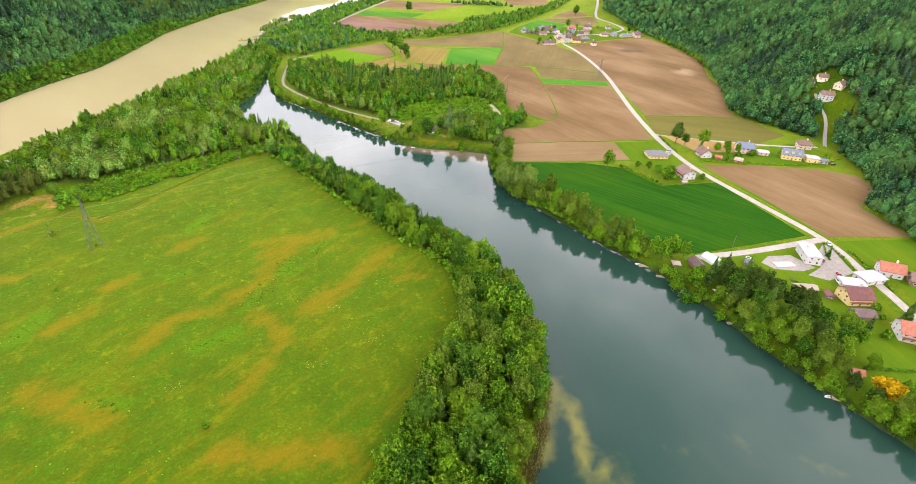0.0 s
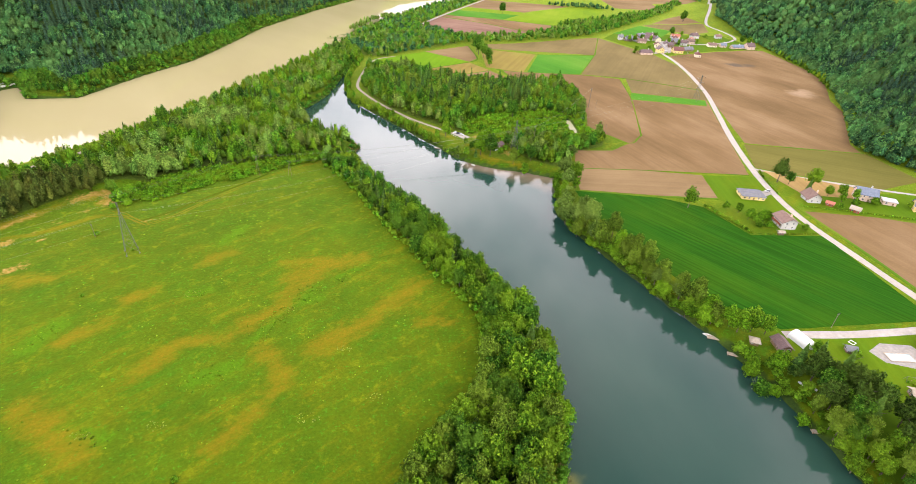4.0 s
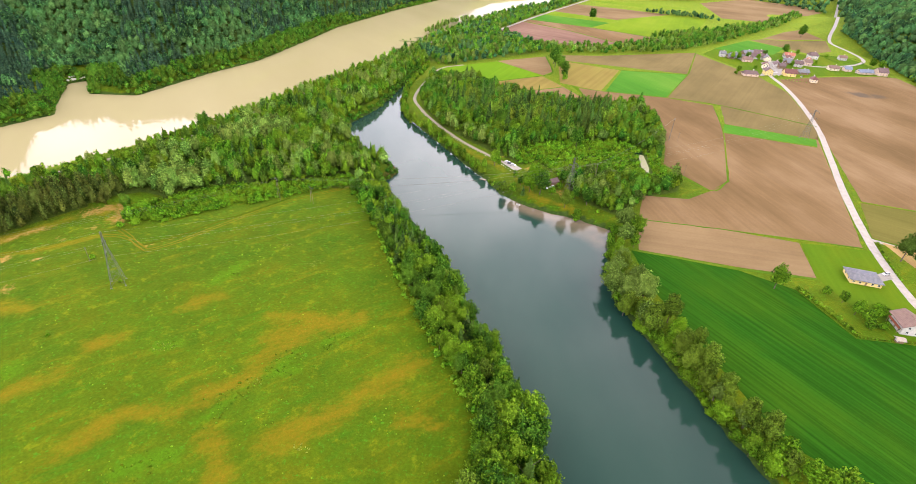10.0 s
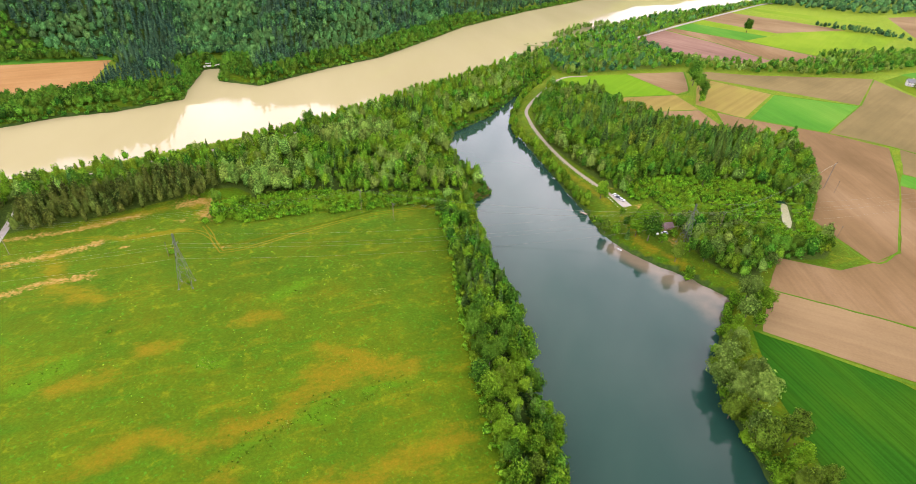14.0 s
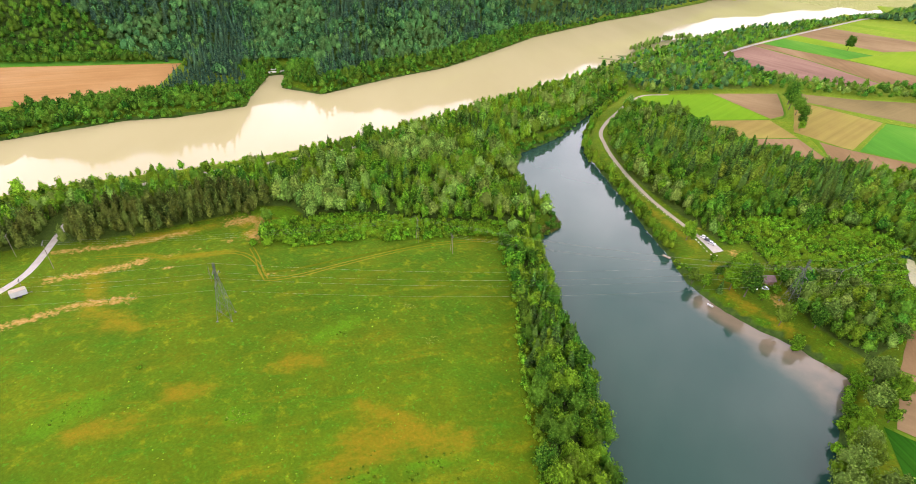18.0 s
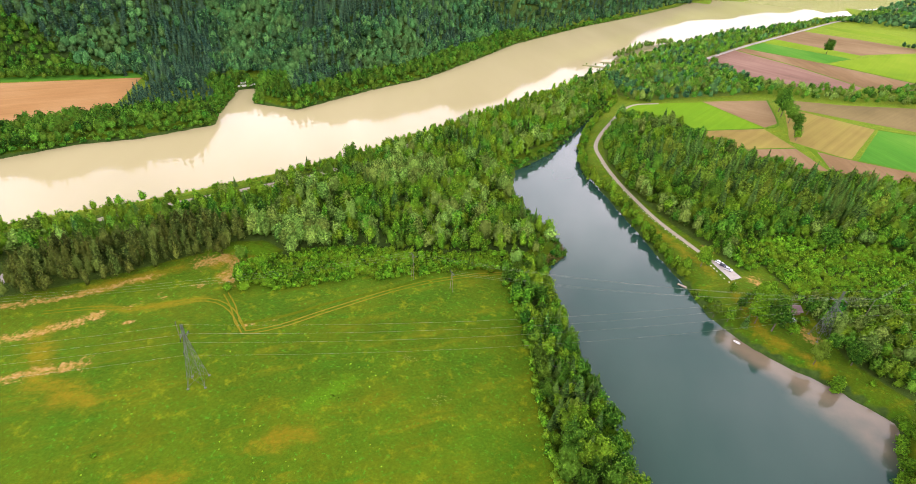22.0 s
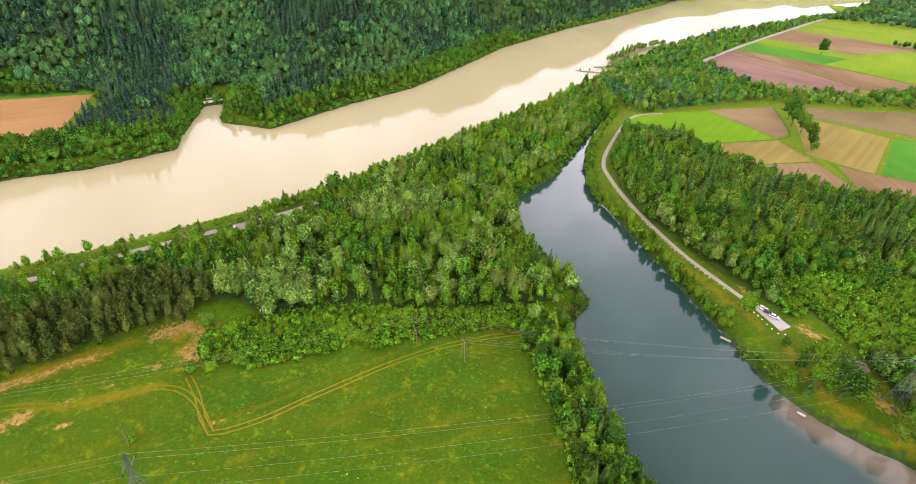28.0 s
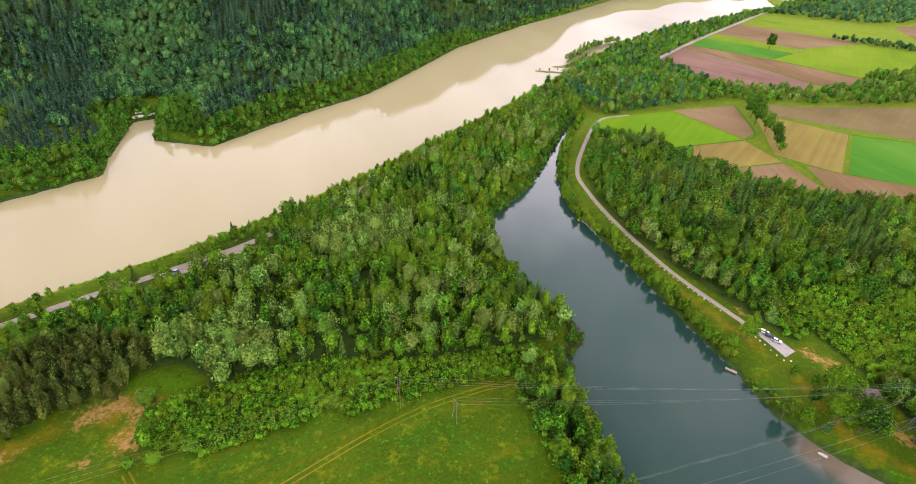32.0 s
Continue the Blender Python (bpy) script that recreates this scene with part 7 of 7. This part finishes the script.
wires(list(zip(q1, q7)), 4.0, "three thin wires crossing the lake head", 0.018)
wires(list(zip(q2, q7)), 4.2, "thin wires across the lake", 0.018)
q8 = pole(144.0, 386.8, 17.0, "tall portal pole standing in the ploughed field", 60, 3.2, 0.22, True)
wires(list(zip(q7, q8)), 3.0, "thin wires over the headland wood", 0.018)
pole(149, 383, 8.0, "leaning wooden pole in the ploughed field", 60, 0.5, 0.15)
pole(135.7, 322.6, 8.0, "wooden pole at the ploughed field's edge", 60, 0.5, 0.14)
pole(153, 104, 7.5, "wooden lamp pole beside the lane", 0, 0.5)


# ---- vehicles ----
def paint(name, c):
    return plain_material(name, c, tuple(min(0.9, v * 1.12 + 0.01) for v in c), 2.0, 0.25, 0.0, 0.5, 0)


CAR_PAINT = {"white": paint("white_car_paint", (0.72, 0.72, 0.72)), "dark": paint("dark_car_paint", (0.03, 0.035, 0.05)), "silver": paint("silver_car_paint", (0.50, 0.51, 0.52)), "red": paint("red_car_paint", (0.40, 0.03, 0.03)), "blue": paint("pale_blue_car_paint", (0.30, 0.36, 0.50))}


def car(x, y, turn, colour, label):
    root = tagged(new("car"), label, "car", "parked cars")
    root.matrix_basis = pose(x, y, 0.18, 0, 0, turn) @ Matrix.Diagonal((0.88, 0.88, 0.88, 1))
    bm = bmesh.new()
    prof = [(-2.1, 0.35), (-2.15, 0.75), (-1.95, 0.92), (-0.95, 1.0), (1.7, 0.98), (2.1, 0.85), (2.1, 0.35)]
    rows = [[bm.verts.new((px, sy, pz)) for px, pz in prof] for sy in (-0.86, 0.86)]
    for i in range(len(prof)):
        j = (i + 1) % len(prof)
        bm.faces.new((rows[0][i], rows[0][j], rows[1][j], rows[1][i]))
    bm.faces.new(rows[0])
    bm.faces.new(list(reversed(rows[1])))
    body = part("body", bm, CAR_PAINT[colour], root)
    bm = bmesh.new()
    prof = [(-1.0, 0.97), (-0.35, 1.42), (1.35, 1.42), (1.9, 0.97)]
    rows = [[bm.verts.new((px, sy * (0.84 if pz < 1 else 0.66), pz)) for px, pz in prof] for sy in (-1, 1)]
    for i in range(3):
        bm.faces.new((rows[0][i], rows[0][i + 1], rows[1][i + 1], rows[1][i]))
    bm.faces.new(rows[0])
    bm.faces.new(list(reversed(rows[1])))
    cabin = part("window_band", bm, GLASS, body)
    part("roof", box_bm(1.75, 1.30, 0.06, 0.5, 0, 1.41, None, 0.02), CAR_PAINT[colour], body)
    for sy in (-0.6, 0.6):
        part("headlight", box_bm(0.06, 0.34, 0.14, -2.14, sy, 0.62, None, 0.02), FRAME, body)
        part("tail_light", box_bm(0.06, 0.30, 0.14, 2.11, sy, 0.66, None, 0.02), CAR_PAINT["red"], body)
    for px in (-1.3, 1.3):
        for sy in (-0.80, 0.80):
            bm = bmesh.new()
            bmesh.ops.create_cone(bm, cap_ends=True, segments=14, radius1=0.33, radius2=0.33, depth=0.22, matrix=Matrix.Translation((px, sy, 0.33)) @ Matrix.Rotation(math.pi / 2, 4, "X"))
            wheel = part("wheel", bm, RUBBER, root)
            bm = bmesh.new()
            bmesh.ops.create_cone(bm, cap_ends=True, segments=10, radius1=0.2, radius2=0.18, depth=0.25, matrix=Matrix.Translation((px, sy, 0.33)) @ Matrix.Rotation(math.pi / 2, 4, "X"))
            part("rim", bm, STEEL, wheel)
    return root


for x, y, turn, c, lab in ((22.6, 322.6, 160, "white", "white car in the gravel parking area"), (24.4, 320.6, 160, "dark", "dark car in the gravel parking area"), (26.2, 318.6, 160, "silver", "silver car in the gravel parking area"),
                           (-209.5, 283.5, 70, "white", "white car beside the embankment road"), (-207, 286.5, 70, "blue", "pale blue car beside the embankment road"), (45, 290, 110, "white", "white van beside the cabin"),
                           (49, 291, 30, "silver", "silver car beside the cabin"), (186, 72, 60, "red", "red car on the forecourt"), (181, 68, 60, "white", "white car on the forecourt"), (207, 96, 50, "silver", "silver car at the road"), (328, 628, 10, "white", "white car in the village"), (352, 617, 40, "silver", "silver car in the village"),
                           (310, 183, -30, "dark", "dark car beside the yellow house"), (205, 226, 20, "silver", "silver car beside the bungalow")):
    car(x, y, turn, c, lab)

trailer = tagged(new("trailer"), "grey box trailer standing beside the farm track", "trailer")
trailer.matrix_basis = pose(-215, 142.3, 0, 0, 0, 65)
part("body", box_bm(5.2, 2.4, 2.3, 0, 0, 0.8, None, 0.06), SHEET, trailer)
part("roof", box_bm(5.3, 2.5, 0.1, 0, 0, 3.1, None, 0.03), PALE_WOOD, trailer)
part("drawbar", strut(bmesh.new(), (2.6, 0, 0.7), (4.0, 0, 0.4), 0.14), STEEL, trailer)
for px in (-1.2, 0.2):
    for sy in (-1.1, 1.1):
        bm = bmesh.new()
        bmesh.ops.create_cone(bm, cap_ends=True, segments=14, radius1=0.45, radius2=0.45, depth=0.25, matrix=Matrix.Translation((px, sy, 0.43)) @ Matrix.Rotation(math.pi / 2, 4, "X"))
        part("wheel", bm, RUBBER, trailer)


# ---- shore things ----
def dock(x, y, turn, length, width, label):
    root = tagged(new("dock"), label, "dock", "docks on the lake")
    root.matrix_basis = pose(x, y, LAKE_LEVEL + 0.45, 0, 0, turn)
    n = int(length / 0.42)
    me = mesh_of("plank", box_bm(0.38, width, 0.07, 0, 0, 0), PALE_WOOD)
    for i in range(n):
        p = new("plank", me)
        p.parent = root
        p.matrix_basis = pose(-length / 2 + (i + 0.5) * length / n, 0.03 * (i % 3), 0, 0, 0, 0.6 * ((i * 7) % 5 - 2))
    for sy in (-width * 0.4, width * 0.4):
        part("beam", box_bm(length, 0.14, 0.18, 0, sy, -0.2), WOOD, root)
        for px in (-length * 0.45, length * 0.4):
            part("post", strut(bmesh.new(), (px, sy, -3.5), (px, sy, 0.25), 0.16), WOOD, root)
    return root


for x, y, turn, l, w, lab in ((103.0, 103.5, -20, 6, 2.2, "pale wooden bathing dock with a boat"), (105.5, 94, -25, 5, 1.8, "pale wooden jetty with a side step"), (114.5, 58, -12, 6, 1.6, "narrow wooden jetty under a willow"), (121.5, 14.5, -35, 5.5, 2.0, "wooden boat dock below the gardens"),
                              (80.0, 176, -10, 3.5, 2.0, "small grey swimming platform"), (78.5, 182.5, -30, 3, 0.9, "short plank jetty in the reeds"), (7.5, 300.5, -20, 4, 1.3, "short plank jetty at the shore path"), (124, 27, -30, 4, 1.2, "brown plank jetty under trees")):
    dock(x, y, turn, l, w, lab)


def boat(x, y, z, turn, mat, label, l=4.2, w=1.5, name="rowing_boat"):
    root = tagged(new(name), label, "boat")
    root.matrix_basis = pose(x, y, z, 0, 0, turn)
    bm = bmesh.new()
    outer, inner = [], []
    for i in range(9):
        u = i / 8
        half = w / 2 * math.sin(math.pi * min(1, 0.18 + u * 0.82)) ** 0.6
        px = l * (0.5 - u)
        outer.append([bm.verts.new((px, s * half * k, zz)) for s, k, zz in ((-1, 1, 0.5), (-1, 0.6, 0.0), (1, 0.6, 0.0), (1, 1, 0.5))])
        inner.append([bm.verts.new((px * 0.96, s * half * k * 0.88, zz)) for s, k, zz in ((-1, 1, 0.5), (-1, 0.6, 0.1), (1, 0.6, 0.1), (1, 1, 0.5))])
    for A in (outer, inner):
        for r0, r1 in zip(A, A[1:]):
            for j in range(3):
                bm.faces.new((r0[j], r0[j + 1], r1[j + 1], r1[j]) if A is outer else (r0[j + 1], r0[j], r1[j], r1[j + 1]))
    for i in range(8):
        for j in (0, 3):
            bm.faces.new((outer[i][j], outer[i + 1][j], inner[i + 1][j], inner[i][j]))
    for i in (0, 8):
        bm.faces.new(outer[i])
    part("hull", bm, mat, root)
    for px in (-l * 0.18, l * 0.15):
        part("bench", box_bm(0.25, w * 0.8, 0.05, px, 0, 0.34), WOOD, root)
    return root


boat(101.2, 105.4, LAKE_LEVEL - 0.08, -40, FRAME, "white rowing boat moored at a dock")
boat(119.2, 16.6, LAKE_LEVEL - 0.08, -20, FRAME, "white boat moored below the gardens")
boat(122.6, 13.2, LAKE_LEVEL + 0.5, -35, CAR_PAINT["blue"], "small blue boat lying on a dock", 2.6, 1.1)
boat(120, 75, 0.05, -55, FRAME, "white boat lying on the lawn", 4.6, 1.4)
boat(122, 73.6, 0.05, -55, FRAME, "small white boat lying on the lawn", 3.0, 1.0)
boat(129.5, -2, 0.05, -40, FRAME, "upturned pale boat on the shore lawn", 4.4, 1.3)
boat(90, 175, 0.05, -15, TILE_ORANGE, "orange canoe lying in the bushes", 3.6, 0.9, "canoe")
boat(131, 17, 0.05, 20, CROP_MID, "green kayak lying beside the lake cabin", 3.0, 0.8, "kayak")
boat(28.5, 270.8, -2.4, -25, FRAME, "pale punt pulled up at the shore", 2.6, 0.9, "punt")


def stone_mesh(seed):
    r = random.Random(seed)
    bm = bmesh.new()
    bmesh.ops.create_icosphere(bm, subdivisions=2, radius=0.5)
    for v in bm.verts:
        v.co *= 1 + 0.22 * noise.noise(v.co * 2.1 + Vector((seed * 3.1, 0, 0)))
        v.co.z *= 0.72
    return mesh_of("boulder", bm, STONE)


STONES = [stone_mesh(i) for i in range(4)]
srng = random.Random(5)


def stones(pts, gap, off, lo=0.4, hi=0.75, group="boulders along the path"):
    line = smooth_line(pts, gap)
    for i, p in enumerate(line):
        d = (line[min(i + 1, len(line) - 1)] - line[max(i - 1, 0)]).normalized()
        q = p + Vector((-d.y, d.x, 0)) * off
        ob = tagged(new("boulder", srng.choice(STONES)), "pale rounded boulder edging the gravel path", "boulder", group)
        s = srng.uniform(lo, hi)
        ob.matrix_basis = pose(q.x, q.y, float(lie(q.x, q.y)) + 0.12 * s, 0, 0, srng.uniform(0, 360)) @ Matrix.Diagonal((s, s, s, 1))


stones([(19, 319), (21.5, 315.5), (24.5, 310.8), (26.5, 308.8), (29, 309.2)], 1.9, 0, 0.45, 0.75)
stones([(10, 333), (-10, 355), (-26, 379)], 2.6, 2.2)
stones([(-31, 386), (-45, 414)], 3.0, 2.2)
stones([(-338, 419), (-330, 430)], 1.4, 0, 1.6, 2.6, "boulders of the stream mouth")
stones([(-340, 424), (-333, 434)], 1.6, 0, 1.6, 2.4, "boulders of the stream mouth")

# islets in the river
ISLE = plain_material("shoal_grass", (0.10, 0.11, 0.035), (0.20, 0.19, 0.07), 2.0, 0.95)


def islet(pts, width, label):
    line = smooth_line(pts, 3.0)
    bm = bmesh.new()
    prev = None
    n = len(line)
    for i, c in enumerate(line):
        d = (line[min(i + 1, n - 1)] - line[max(i - 1, 0)]).normalized()
        s = Vector((-d.y, d.x, 0))
        w = width * math.sin(math.pi * (i + 0.4) / (n - 0.2)) ** 0.5 * (1 + 0.3 * float(waves(c.x, c.y, 9)))
        row = [bm.verts.new(c + s * w * k + Vector((0, 0, z))) for k, z in ((-1, LAKE_LEVEL - 0.8), (-0.6, LAKE_LEVEL + 0.35), (0, LAKE_LEVEL + 0.6), (0.6, LAKE_LEVEL + 0.35), (1, LAKE_LEVEL - 0.8))]
        if prev:
            for j in range(4):
                bm.faces.new((prev[j + 1], prev[j], row[j], row[j + 1]))
        prev = row
    tagged(part("islet", bm, ISLE), label, "islet", kind="structure")
    return line


def islet_trees(line, n, s, seed):
    r = random.Random(seed)
    X = np.array([line[r.randrange(1, len(line) - 1)].x + r.uniform(-2, 2) for _ in range(n)])
    Y = np.array([line[r.randrange(1, len(line) - 1)].y for _ in range(n)])
    pick = [line[r.randrange(1, len(line) - 1)] for _ in range(n)]
    X, Y = np.array([p.x + r.uniform(-2.5, 2.5) for p in pick]), np.array([p.y + r.uniform(-2.5, 2.5) for p in pick])
    ob = woods("islet_trees", X, Y, MID_BROAD + MID_SLIM, (s * 0.6, s), LEAF_SILVER, "sparse pale trees on a river islet", seed, 0)
    me = ob.data
    co = np.empty(len(me.vertices) * 3, np.float32)
    me.vertices.foreach_get("co", co)
    co = co.reshape(-1, 3)
    co[:, 2] += LAKE_LEVEL + 0.5 - float(lie(X[0], Y[0]))
    me.vertices.foreach_set("co", co.ravel())
    me.update()


a = islet([(-103, 661), (-88, 664), (-74, 667)], 4.2, "low grassy shoal in the river")
islet_trees(a, 5, 0.35, 1)
a = islet([(-88, 684), (-72, 694), (-58, 720)], 7.0, "grassy river islet with a few trees")
islet_trees(a, 22, 0.75, 2)
a = islet([(-76, 706), (-66, 740), (-54, 780), (-40, 805), (-22, 832)], 9.5, "wooded river islet")
islet_trees(a, 60, 0.95, 3)

# posts with rope beside the drive, garden play things
swing = tagged(new("garden_swing"), "green metal swing frame on the lawn", "swing")
swing.matrix_basis = pose(161, 74.5, 0.05, 0, 0, -15)
for px in (-1.6, 1.6):
    for sy in (-1, 1):
        part("leg", strut(bmesh.new(), (px, sy, -0.1), (px, 0, 2.2), 0.08), STEEL, swing)
part("beam", strut(bmesh.new(), (-1.7, 0, 2.2), (1.7, 0, 2.2), 0.09), STEEL, swing)
for px in (-0.6, 0.6):
    part("seat", box_bm(0.45, 0.2, 0.05, px, 0, 0.5), WOOD, swing)
sandbox = tagged(new("sandbox"), "square pale sandbox frame on the lawn", "sandbox")
sandbox.matrix_basis = pose(155, 95, 0.06, 0, 0, 25)
for px, py, a, b in ((0, 1, 2.2, 0.16), (0, -1, 2.2, 0.16), (1.02, 0, 0.16, 1.84), (-1.02, 0, 0.16, 1.84)):
    part("board", box_bm(a, b, 0.25, px, py, 0), FRAME, sandbox)
